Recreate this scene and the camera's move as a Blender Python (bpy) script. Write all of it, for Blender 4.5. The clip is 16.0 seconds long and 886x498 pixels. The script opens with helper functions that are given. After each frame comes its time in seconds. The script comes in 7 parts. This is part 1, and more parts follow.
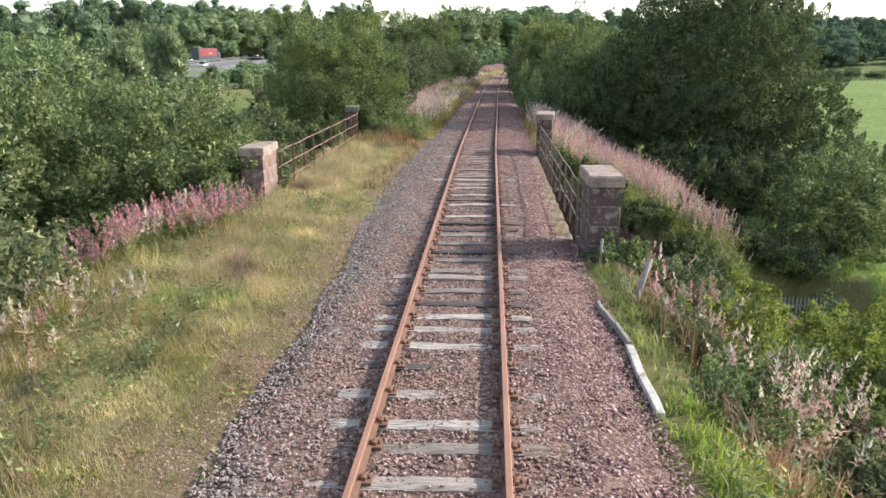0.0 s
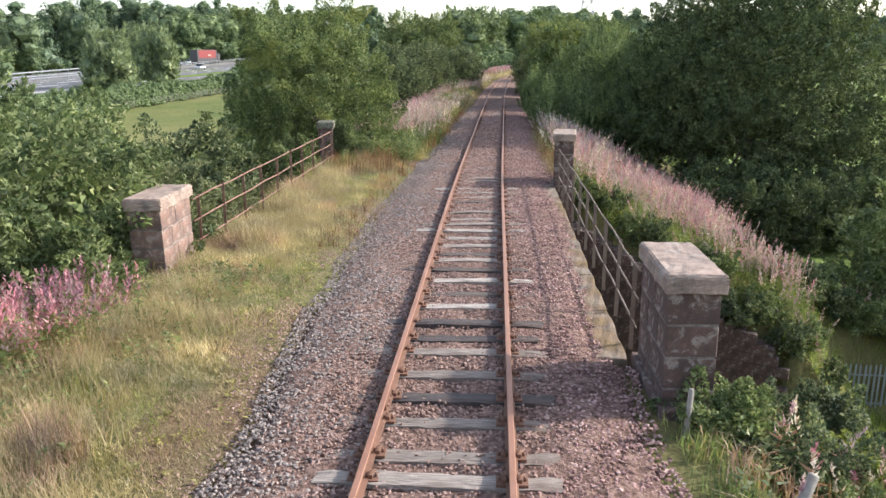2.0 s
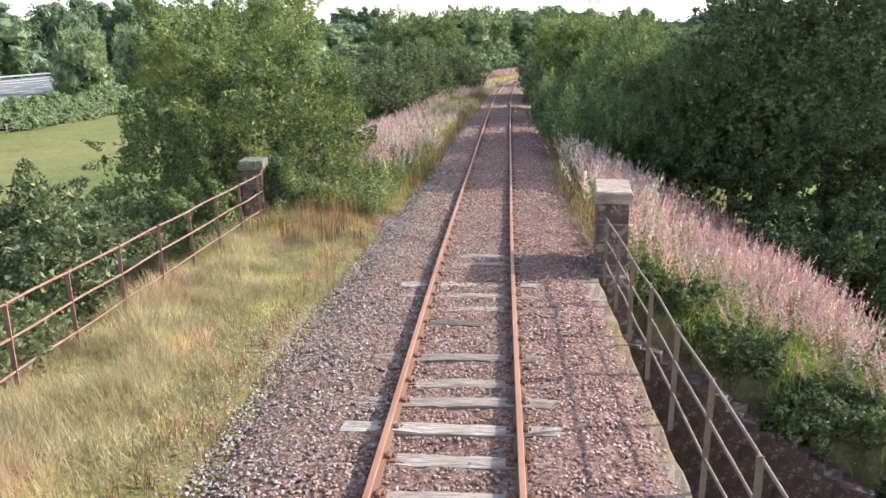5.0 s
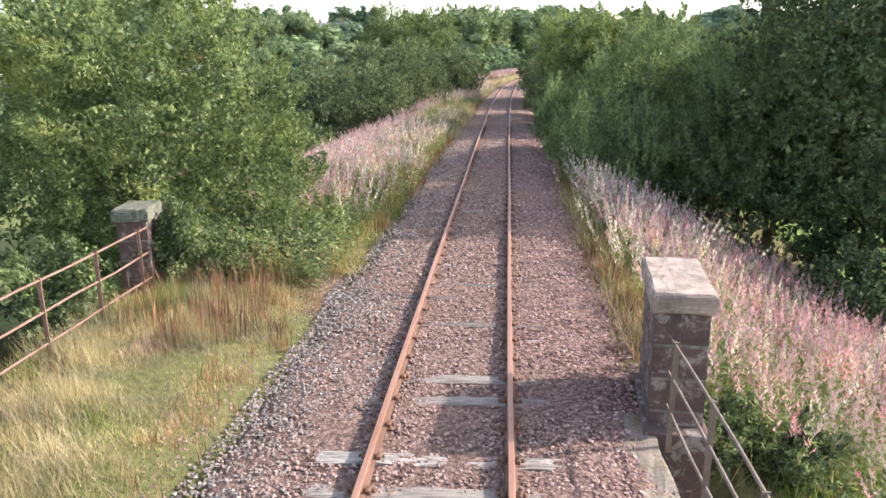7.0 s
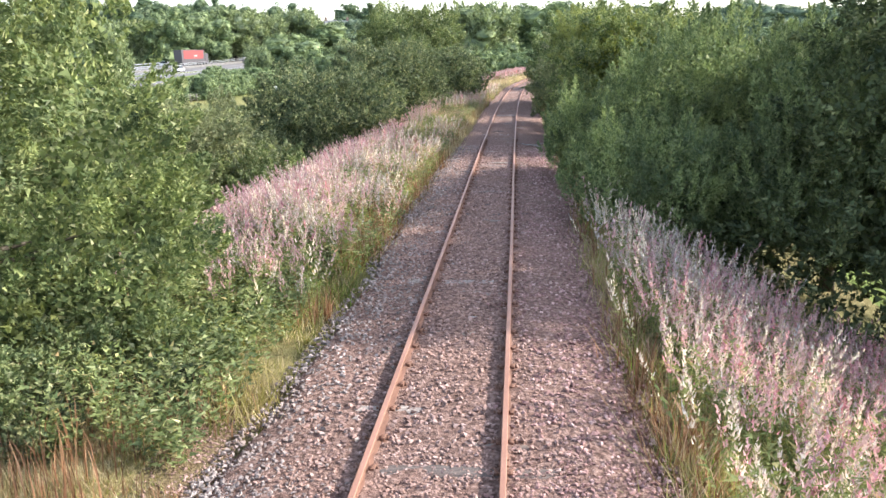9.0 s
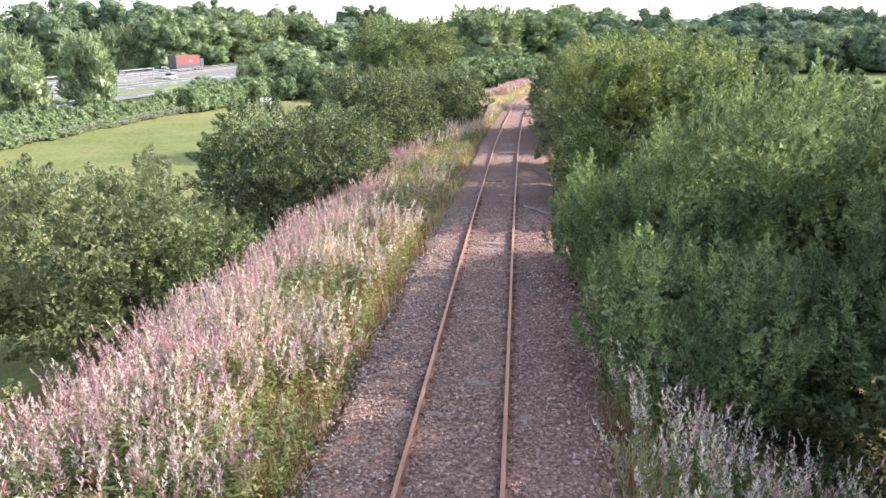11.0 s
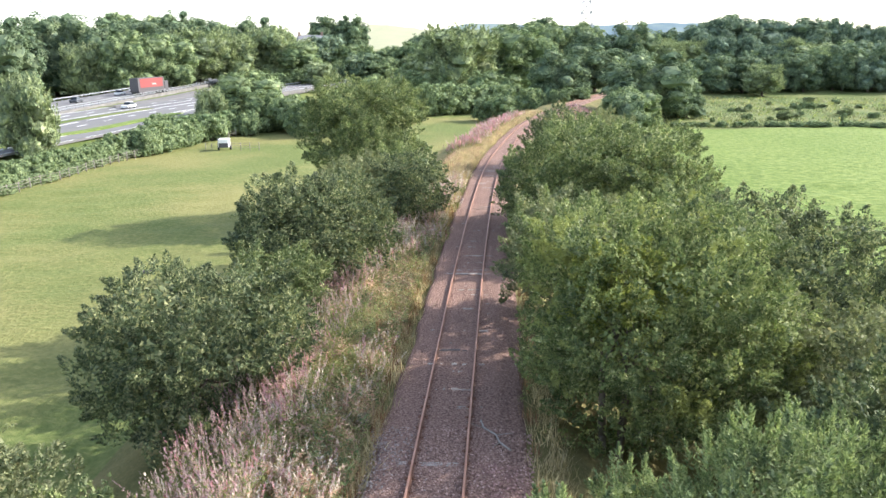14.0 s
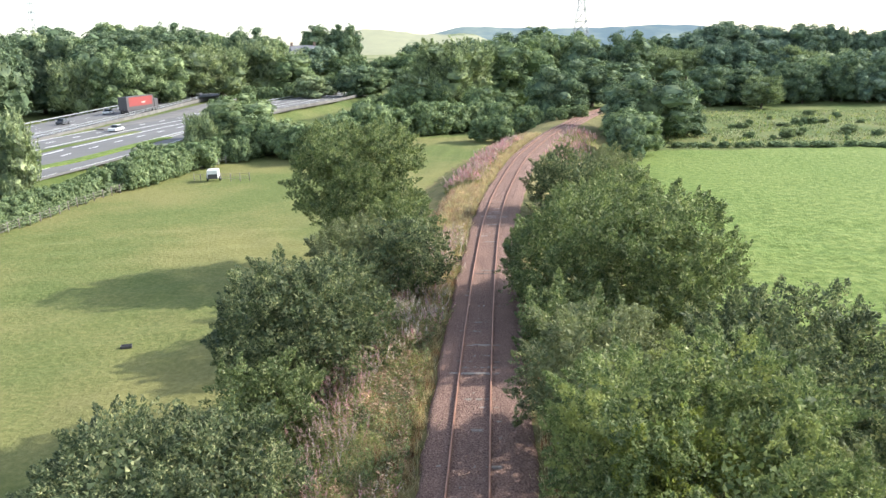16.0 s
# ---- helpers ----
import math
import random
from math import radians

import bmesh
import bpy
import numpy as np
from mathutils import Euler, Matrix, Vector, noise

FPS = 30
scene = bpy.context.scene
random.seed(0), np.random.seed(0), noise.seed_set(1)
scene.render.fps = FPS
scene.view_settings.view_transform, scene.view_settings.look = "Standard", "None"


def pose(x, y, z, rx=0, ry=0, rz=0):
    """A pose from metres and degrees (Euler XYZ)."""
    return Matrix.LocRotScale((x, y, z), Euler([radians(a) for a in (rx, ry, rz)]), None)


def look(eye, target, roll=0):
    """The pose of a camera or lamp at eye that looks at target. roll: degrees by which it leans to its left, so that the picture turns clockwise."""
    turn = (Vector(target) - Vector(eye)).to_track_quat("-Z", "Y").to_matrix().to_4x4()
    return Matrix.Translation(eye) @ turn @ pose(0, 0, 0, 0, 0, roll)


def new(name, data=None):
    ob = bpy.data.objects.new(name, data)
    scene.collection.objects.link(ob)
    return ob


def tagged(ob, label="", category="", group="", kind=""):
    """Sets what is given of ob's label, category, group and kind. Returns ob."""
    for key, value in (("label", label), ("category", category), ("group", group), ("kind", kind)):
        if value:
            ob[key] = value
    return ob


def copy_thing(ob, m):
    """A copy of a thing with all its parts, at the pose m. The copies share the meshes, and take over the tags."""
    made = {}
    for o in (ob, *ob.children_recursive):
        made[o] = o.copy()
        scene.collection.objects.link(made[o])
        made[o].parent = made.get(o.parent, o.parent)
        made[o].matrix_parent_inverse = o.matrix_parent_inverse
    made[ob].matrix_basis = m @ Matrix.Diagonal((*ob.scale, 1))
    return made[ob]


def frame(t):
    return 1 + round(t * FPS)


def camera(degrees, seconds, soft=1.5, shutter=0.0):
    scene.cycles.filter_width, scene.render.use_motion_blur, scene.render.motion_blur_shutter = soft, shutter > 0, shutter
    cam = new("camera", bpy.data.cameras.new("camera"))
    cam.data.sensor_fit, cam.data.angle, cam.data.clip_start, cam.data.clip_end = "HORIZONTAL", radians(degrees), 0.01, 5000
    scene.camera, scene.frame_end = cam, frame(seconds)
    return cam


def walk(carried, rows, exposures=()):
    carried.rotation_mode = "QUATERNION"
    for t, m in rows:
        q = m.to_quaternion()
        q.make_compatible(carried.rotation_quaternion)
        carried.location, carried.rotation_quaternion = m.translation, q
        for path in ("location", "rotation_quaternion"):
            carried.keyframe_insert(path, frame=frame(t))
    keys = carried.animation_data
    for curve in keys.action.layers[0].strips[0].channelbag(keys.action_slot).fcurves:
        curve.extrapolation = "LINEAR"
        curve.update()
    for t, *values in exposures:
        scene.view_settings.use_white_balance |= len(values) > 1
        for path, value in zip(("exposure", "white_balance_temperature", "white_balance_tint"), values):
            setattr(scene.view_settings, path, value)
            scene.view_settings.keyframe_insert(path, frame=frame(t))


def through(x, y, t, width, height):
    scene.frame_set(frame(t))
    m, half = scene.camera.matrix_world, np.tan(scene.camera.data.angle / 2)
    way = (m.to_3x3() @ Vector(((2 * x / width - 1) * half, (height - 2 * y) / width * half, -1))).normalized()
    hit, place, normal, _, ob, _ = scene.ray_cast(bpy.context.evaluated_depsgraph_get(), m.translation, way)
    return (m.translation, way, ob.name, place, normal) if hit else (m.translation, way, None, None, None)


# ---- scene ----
cam = camera(61.4, 16.0)
PATH = [
    (0, (0.541, -0.431, 3.941), (-0.079, 9.213, 1.373), -0.34),
    (0.5, (0.563, 1.221, 3.951), (-0.072, 10.865, 1.384), -0.39),
    (1, (0.564, 2.917, 3.969), (-0.088, 12.560, 1.402), -0.38),
    (1.5, (0.560, 4.630, 3.985), (-0.115, 14.272, 1.422), -0.43),
    (2, (0.560, 6.322, 4.000), (-0.139, 15.964, 1.443), -0.52),
    (2.5, (0.569, 7.990, 4.013), (-0.157, 17.633, 1.463), -0.65),
    (3, (0.594, 9.605, 4.022), (-0.155, 19.248, 1.480), -0.76),
    (3.5, (0.634, 11.153, 4.034), (-0.123, 20.795, 1.495), -0.71),
    (6, (0.440, 19.030, 4.119), (-0.308, 28.672, 1.575), -0.63),
    (6.5, (0.518, 20.607, 4.099), (-0.222, 30.250, 1.555), -0.53),
    (7, (0.608, 22.171, 4.094), (-0.138, 31.812, 1.548), -0.50),
    (7.5, (0.698, 23.711, 4.115), (-0.067, 33.350, 1.566), -0.53),
    (8, (0.778, 25.221, 4.174), (-0.017, 34.855, 1.617), -0.65),
    (10.5, (0.890, 33.283, 5.161), (-0.036, 42.896, 2.567), -0.77),
    (11, (0.977, 34.930, 5.931), (0.074, 44.550, 3.352), -0.68),
    (11.5, (1.090, 36.463, 6.751), (0.225, 46.089, 4.182), -0.67),
    (12, (1.226, 37.900, 7.600), (0.409, 47.531, 5.036), -0.70),
    (12.5, (1.379, 39.259, 8.465), (0.616, 48.895, 5.905), -0.74),
    (13, (1.546, 40.553, 9.342), (0.836, 50.194, 6.784), -0.78),
    (13.5, (1.686, 41.821, 10.216), (1.019, 51.467, 7.664), -0.79),
    (14, (1.758, 43.073, 11.090), (1.124, 52.724, 8.546), -0.82),
    (14.5, (1.736, 44.310, 11.959), (1.126, 53.964, 9.423), -0.90),
    (15, (1.614, 45.525, 12.819), (1.021, 55.182, 10.290), -1.02),
    (15.5, (1.405, 46.708, 13.664), (0.825, 56.367, 11.141), -1.17),
    (16, (1.140, 47.852, 14.476), (0.571, 57.515, 11.966), -1.32),
]
walk(cam, [(t, look(eye, target, roll)) for t, eye, target, roll in PATH],
     exposures=[(0.0, 1.29, 6400, 8), (3.5, 1.45, 6400, 12), (6.0, 1.71, 6400, 12), (8.0, 1.85, 6400, 12), (10.5, 2.03, 6400, 15), (12.0, 2.05, 6400, 15), (13.5, 1.99, 6400, 13), (16.0, 1.63, 6400, 9)])

# ---- sun, sky, exposure ----
SUN = Vector((0.90, 0.32, 0.55)).normalized()
sun_data = bpy.data.lights.new("sun", "SUN")
sun_data.energy, sun_data.angle, sun_data.color = 2.75, radians(1.0), (1.0, 0.94, 0.86)
sun = new("sun", sun_data)
sun.matrix_world = look((60, 20, 80), Vector((60, 20, 80)) - SUN)
world = bpy.data.worlds.new("sky")
scene.world = world
world.use_nodes = True
wn = world.node_tree
sky = wn.nodes.new("ShaderNodeTexSky")
sky.sky_type, sky.sun_disc = "NISHITA", False
sky.sun_elevation, sky.sun_rotation = math.asin(SUN.z), math.atan2(SUN.x, SUN.y)
sky.air_density, sky.dust_density, sky.ozone_density = 1.0, 1.4, 1.0
pale = wn.nodes.new("ShaderNodeHueSaturation")
pale.inputs["Saturation"].default_value = 0.7
wn.links.new(sky.outputs[0], pale.inputs["Color"])
wn.links.new(pale.outputs[0], wn.nodes["Background"].inputs[0])
wn.nodes["Background"].inputs[1].default_value = 0.145

# ---- helpers of this scene ----
RNG = np.random.default_rng(7)


def part(name, bm, material, parent=None, label=""):
    me = bpy.data.meshes.new(name)
    bm.to_mesh(me)
    bm.free()
    ob = new(name, me)
    for m in material if isinstance(material, (list, tuple)) else (material,):
        me.materials.append(m)
    if parent is not None:
        ob.parent = parent
    if label:
        tagged(ob, label)
    return ob


def sheet(name, verts, faces, material, parent=None, smooth=False, slots=None):
    """A mesh object straight from arrays of vertices and faces of one size."""
    verts, faces = np.asarray(verts, np.float32), np.asarray(faces, np.int32)
    me = bpy.data.meshes.new(name)
    me.vertices.add(len(verts))
    me.vertices.foreach_set("co", verts.ravel())
    k = faces.shape[1]
    me.loops.add(faces.size)
    me.loops.foreach_set("vertex_index", faces.ravel())
    me.polygons.add(len(faces))
    me.polygons.foreach_set("loop_start", np.arange(0, faces.size, k, dtype=np.int32))
    me.polygons.foreach_set("loop_total", np.full(len(faces), k, np.int32))
    for m in material if isinstance(material, (list, tuple)) else (material,):
        me.materials.append(m)
    if slots is not None:
        me.polygons.foreach_set("material_index", np.asarray(slots, np.int32))
    me.polygons.foreach_set("use_smooth", np.full(len(faces), smooth, bool))
    me.update(calc_edges=True)
    ob = new(name, me)
    if parent is not None:
        ob.parent = parent
    return ob


def thing(name, x, y, z, label, category, group="", kind="", turn=0.0):
    ob = new(name)
    ob.matrix_basis = pose(x, y, z, 0, 0, turn)
    return tagged(ob, label, category, group, kind)


def box(bm, x0, y0, z0, x1, y1, z1, slot=0, bevel=0.0):
    made = bmesh.ops.create_cube(bm, size=1.0, matrix=Matrix.LocRotScale(((x0 + x1) / 2, (y0 + y1) / 2, (z0 + z1) / 2), None, (x1 - x0, y1 - y0, z1 - z0)))["verts"]
    faces = {f for v in made for f in v.link_faces}
    for f in faces:
        f.material_index = slot
    if bevel:
        edges = list({e for f in faces for e in f.edges})
        bmesh.ops.bevel(bm, geom=edges, offset=bevel, segments=2, affect="EDGES", profile=0.6)
    return made


def bar(bm, a, b, r0, r1=None, sides=6, slot=0):
    """A round bar from a to b, tapering from r0 to r1."""
    a, b = Vector(a), Vector(b)
    d = b - a
    m = Matrix.Translation((a + b) / 2) @ d.to_track_quat("Z", "Y").to_matrix().to_4x4()
    made = bmesh.ops.create_cone(bm, cap_ends=True, segments=sides, radius1=r0, radius2=r0 if r1 is None else r1, depth=d.length, matrix=m)["verts"]
    for f in {f for v in made for f in v.link_faces}:
        f.material_index = slot
        f.smooth = True
    return made


def tube(bm, pts, rad, sides=6):
    """One bent round bar through pts."""
    rings = []
    for n, p in enumerate(pts):
        d = (pts[min(n + 1, len(pts) - 1)] - pts[max(n - 1, 0)]).normalized()
        a = d.cross(Vector((0, 0, 1)) if abs(d.z) < 0.9 else Vector((1, 0, 0))).normalized()
        c = a.cross(d)
        rings.append([bm.verts.new(p + (a * math.cos(6.2832 * k / sides) + c * math.sin(6.2832 * k / sides)) * rad) for k in range(sides)])
    for r0, r1 in zip(rings, rings[1:]):
        for k in range(sides):
            bm.faces.new((r0[k], r0[(k + 1) % sides], r1[(k + 1) % sides], r1[k])).smooth = True
    bm.faces.new(rings[0][::-1])
    bm.faces.new(rings[-1])


def smooth01(a, b, v):
    k = np.clip((v - a) / (b - a), 0, 1)
    return k * k * (3 - 2 * k)


def wob(x, y, s, seed=0):
    """Cheap smooth unevenness, about -1 to 1, over lengths of s metres."""
    x, y = np.asarray(x, float) / s, np.asarray(y, float) / s
    p = np.random.default_rng(100 + seed).uniform(0, 6.28, 8)
    return (np.sin(1.9 * x + 1.1 * y + p[0]) + np.sin(-1.3 * x + 2.3 * y + p[1]) + np.sin(3.1 * x - 0.7 * y + p[2]) * 0.7
            + np.sin(0.9 * x + 3.7 * y + p[3]) * 0.6 + np.sin(4.3 * x + 3.3 * y + p[4]) * 0.4) / 2.6


# ---- materials ----
def material(name, rough=0.8, metal=0.0):
    m = bpy.data.materials.new(name)
    m.use_nodes = True
    nt = m.node_tree
    b = nt.nodes["Principled BSDF"]
    b.inputs["Roughness"].default_value, b.inputs["Metallic"].default_value = rough, metal
    return m, nt, b


def ramp(nt, fac, stops):
    r = nt.nodes.new("ShaderNodeValToRGB")
    while len(r.color_ramp.elements) < len(stops):
        r.color_ramp.elements.new(0.5)
    for e, (p, c) in zip(r.color_ramp.elements, stops):
        e.position, e.color = p, (*c, 1)
    nt.links.new(fac, r.inputs[0])
    return r.outputs[0]


def noise_out(nt, scale, detail=4.0, rough=0.55, stretch=None, distort=0.0):
    t = nt.nodes.new("ShaderNodeTexCoord")
    n = nt.nodes.new("ShaderNodeTexNoise")
    n.inputs["Scale"].default_value, n.inputs["Detail"].default_value, n.inputs["Roughness"].default_value = scale, detail, rough
    n.inputs["Distortion"].default_value = distort
    src = t.outputs["Object"]
    if stretch:
        mp = nt.nodes.new("ShaderNodeMapping")
        mp.inputs["Scale"].default_value = stretch
        nt.links.new(src, mp.inputs[0])
        src = mp.outputs[0]
    nt.links.new(src, n.inputs["Vector"])
    return n.outputs["Fac"]


def blend(nt, fac, a, b, mode="MIX"):
    m = nt.nodes.new("ShaderNodeMix")
    m.data_type, m.blend_type = "RGBA", mode
    for s, v in ((m.inputs[0], fac), (m.inputs[6], a), (m.inputs[7], b)):
        if isinstance(v, (int, float)):
            s.default_value = v
        elif isinstance(v, tuple):
            s.default_value = (*v, 1)
        else:
            nt.links.new(v, s)
    return m.outputs[2]


def bump(nt, b, height, strength=0.4, distance=0.02):
    n = nt.nodes.new("ShaderNodeBump")
    n.inputs["Strength"].default_value, n.inputs["Distance"].default_value = strength, distance
    nt.links.new(height, n.inputs["Height"])
    nt.links.new(n.outputs[0], b.inputs["Normal"])


def patchy(name, small, large, s_scale, l_scale, rough=0.85, bumps=(0.4, 0.02), metal=0.0, mix=0.5, stretch=None):
    """Two scales of colour: stops of fine grain, and stops of wide patches."""
    m, nt, b = material(name, rough, metal)
    fine = noise_out(nt, s_scale, 6, 0.65, stretch)
    wide = noise_out(nt, l_scale, 4, 0.6)
    col = blend(nt, mix, ramp(nt, fine, small), ramp(nt, wide, large))
    nt.links.new(col, b.inputs["Base Color"])
    bump(nt, b, fine, *bumps)
    if rough > 0.9:
        b.inputs["Specular IOR Level"].default_value = 0.12
    return m


def leafy(name, stops, lit=0.35, rough=0.6, wide=None, through=1.30, warm=0.70, sheen=0.12):
    """Leaves: each one its own shade, with wider patches, and light passing through."""
    m, nt, b = material(name, rough)
    g = nt.nodes.new("ShaderNodeNewGeometry")
    col = ramp(nt, g.outputs["Random Per Island"], stops)
    col = blend(nt, 1.0, col, ramp(nt, noise_out(nt, 1.1, 2), [(0.34, (0.60, 0.64, 0.70)), (0.66, (1.40, 1.35, 1.2))]), "MULTIPLY")
    if wide:
        col = blend(nt, ramp(nt, noise_out(nt, wide[0], 3), [(wide[2] if len(wide) > 2 else 0.42, (0, 0, 0)), (wide[3] if len(wide) > 2 else 0.62, (1, 1, 1))]), col, wide[1])
    nt.links.new(col, b.inputs["Base Color"])
    b.inputs["Specular IOR Level"].default_value = sheen
    tr = nt.nodes.new("ShaderNodeBsdfTranslucent")
    nt.links.new(blend(nt, 1.0, col, (through, through * (0.97 if warm > 0.8 else 1.05), through * warm), "MULTIPLY"), tr.inputs[0])
    ms = nt.nodes.new("ShaderNodeMixShader")
    ms.inputs[0].default_value = lit
    nt.links.new(b.outputs[0], ms.inputs[1])
    nt.links.new(tr.outputs[0], ms.inputs[2])
    nt.links.new(ms.outputs[0], nt.nodes["Material Output"].inputs[0])
    return m


BALLAST = patchy("ballast_bed", [(0.36, (0.04, 0.027, 0.022)), (0.5, (0.19, 0.12, 0.098)), (0.64, (0.40, 0.28, 0.23))], [(0.35, (0.15, 0.095, 0.076)), (0.65, (0.25, 0.155, 0.122))], 13, 0.35, 0.95, (1.0, 0.08), mix=0.35)


def stone_chip(name, stops, dust):
    m, nt, b = material(name, 0.9)
    g = nt.nodes.new("ShaderNodeNewGeometry")
    col = ramp(nt, g.outputs["Random Per Island"], stops)
    col = blend(nt, ramp(nt, noise_out(nt, 0.45, 4), [(0.4, (0, 0, 0)), (0.7, (0.75, 0.75, 0.75))]), col, dust)
    nt.links.new(col, b.inputs["Base Color"])
    bump(nt, b, noise_out(nt, 60, 3), 0.3, 0.01)
    return m


CHIPS = stone_chip("ballast_stone", [(0.0, (0.115, 0.075, 0.064)), (0.3, (0.218, 0.142, 0.120)), (0.65, (0.325, 0.213, 0.178)), (1.0, (0.450, 0.325, 0.280))], (0.308, 0.189, 0.143))
CHIPS_GREY = stone_chip("ballast_stone_grey", [(0.0, (0.115, 0.097, 0.088)), (0.4, (0.205, 0.174, 0.158)), (0.75, (0.305, 0.258, 0.232)), (1.0, (0.420, 0.358, 0.322))], (0.262, 0.198, 0.168))
CHIPS_PINK = stone_chip("ballast_stone_red", [(0.0, (0.119, 0.068, 0.063)), (0.35, (0.248, 0.137, 0.124)), (0.7, (0.367, 0.221, 0.199)), (1.0, (0.562, 0.410, 0.367))], (0.292, 0.173, 0.148))
RUST = patchy("rusty_rail_side", [(0.3, (0.08, 0.04, 0.028)), (0.7, (0.21, 0.105, 0.065))], [(0.3, (0.12, 0.06, 0.04)), (0.7, (0.25, 0.13, 0.085))], 40, 1.5, 0.85, (0.3, 0.004))
RAILTOP = patchy("rail_running_surface", [(0.3, (0.22, 0.100, 0.060)), (0.7, (0.41, 0.205, 0.130))], [(0.3, (0.23, 0.110, 0.07)), (0.7, (0.40, 0.230, 0.165))], 30, 0.8, 0.55, (0.1, 0.002), metal=0.25, stretch=(6, 0.6, 6))


def sleeper_wood(name, tones, dirt):
    m, nt, b = material(name, 0.9)
    fine = noise_out(nt, 9, 6, 0.7, (0.35, 9, 9))
    wide = noise_out(nt, 1.4, 3)
    info = nt.nodes.new("ShaderNodeObjectInfo")
    tone = ramp(nt, info.outputs["Random"], [(0.0, tones[0]), (1.0, tones[1])])
    grain = ramp(nt, fine, [(0.36, (0.25, 0.24, 0.23)), (0.5, (0.85, 0.85, 0.85)), (0.64, (1.45, 1.42, 1.38))])
    col = blend(nt, 0.85, tone, grain, "MULTIPLY")
    col = blend(nt, ramp(nt, wide, [(0.48, (0, 0, 0)), (0.68, (dirt, dirt, dirt))]), col, (0.13, 0.088, 0.068))
    nt.links.new(col, b.inputs["Base Color"])
    bump(nt, b, fine, 0.7, 0.012)
    return m


TIMBER_DARK = sleeper_wood("tarry_sleeper_timber", ((0.065, 0.055, 0.055), (0.15, 0.12, 0.10)), 0.5)
TIMBER = sleeper_wood("weathered_sleeper_timber", ((0.21, 0.175, 0.15), (0.33, 0.285, 0.25)), 0.7)
TIMBER_PALE = sleeper_wood("bleached_sleeper_timber", ((0.30, 0.265, 0.235), (0.43, 0.385, 0.34)), 0.6)


def masonry(name, a, b2, grime, grime_amount=0.5, pale=0.55):
    m, nt, b = material(name, 0.92)
    info = nt.nodes.new("ShaderNodeObjectInfo")
    tone = blend(nt, info.outputs["Random"], a, b2)
    fine = noise_out(nt, 16, 7, 0.7)
    wide = noise_out(nt, 2.6, 5, 0.65)
    col = blend(nt, 0.55, tone, ramp(nt, fine, [(0.25, tuple(v * 0.4 for v in a)), (0.55, a), (0.8, tuple(min(1, v * 1.7) for v in b2))]))
    col = blend(nt, ramp(nt, wide, [(0.5 - grime_amount * 0.4, (1, 1, 1)), (0.68, (0, 0, 0))]), col, grime)
    skin = noise_out(nt, 3.3, 7, 0.72, distort=0.6)
    col = blend(nt, ramp(nt, skin, [(0.53, (0, 0, 0)), (0.60, (pale, pale, pale))]), col, (0.40, 0.36, 0.32))
    nt.links.new(col, b.inputs["Base Color"])
    bump(nt, b, blend(nt, 0.5, fine, noise_out(nt, 7, 6, 0.7)), 1.0, 0.035)
    return m


STONE_DARK = masonry("sooty_sandstone", (0.125, 0.075, 0.064), (0.20, 0.120, 0.098), (0.058, 0.042, 0.038), 0.6, 0.5)
STONE_RED = masonry("red_sandstone", (0.27, 0.155, 0.12), (0.38, 0.24, 0.19), (0.13, 0.095, 0.085), 0.35)
CAPSTONE = masonry("weathered_capstone", (0.42, 0.305, 0.245), (0.47, 0.35, 0.285), (0.17, 0.13, 0.11), 0.40, 0.4)
CAPSTONE_PINK = masonry("flaking_pink_capstone", (0.42, 0.305, 0.24), (0.48, 0.36, 0.29), (0.18, 0.14, 0.115), 0.35, 0.45)
MORTAR = patchy("pale_mortar", [(0.3, (0.10, 0.080, 0.072)), (0.7, (0.27, 0.235, 0.21))], [(0.4, (0.07, 0.055, 0.048)), (0.6, (0.30, 0.262, 0.235))], 30, 4, 0.95)
CONCRETE = patchy("mossy_edge_concrete", [(0.35, (0.07, 0.052, 0.036)), (0.65, (0.27, 0.205, 0.135))], [(0.40, (0.27, 0.235, 0.205)), (0.52, (0.19, 0.125, 0.085)), (0.62, (0.25, 0.175, 0.075))], 19, 1.3, 0.95, (0.7, 0.02))
ROADWALL = patchy("pale_road_concrete", [(0.3, (0.11, 0.106, 0.10)), (0.7, (0.20, 0.195, 0.188))], [(0.35, (0.10, 0.097, 0.093)), (0.65, (0.205, 0.198, 0.19))], 6, 0.35, 0.95)
IRON = patchy("rusted_railing_iron", [(0.3, (0.10, 0.05, 0.035)), (0.7, (0.27, 0.148, 0.104))], [(0.35, (0.16, 0.08, 0.055)), (0.65, (0.34, 0.22, 0.17))], 35, 3, 0.85, (0.3, 0.004))
IRON_GREY = patchy("worn_grey_railing_iron", [(0.3, (0.08, 0.055, 0.04)), (0.7, (0.21, 0.155, 0.12))], [(0.35, (0.12, 0.08, 0.058)), (0.65, (0.24, 0.19, 0.155))], 35, 2.5, 0.8, (0.3, 0.004))
STEEL = patchy("galvanised_steel", [(0.3, (0.22, 0.235, 0.25)), (0.7, (0.33, 0.345, 0.365))], [(0.3, (0.24, 0.255, 0.27)), (0.7, (0.32, 0.335, 0.35))], 20, 2, 0.5, (0.05, 0.002), metal=0.4)
WHITE = patchy("flaking_white_paint", [(0.35, (0.20, 0.17, 0.14)), (0.55, (0.55, 0.52, 0.47))], [(0.35, (0.32, 0.28, 0.24)), (0.65, (0.60, 0.57, 0.52))], 14, 2, 0.8)
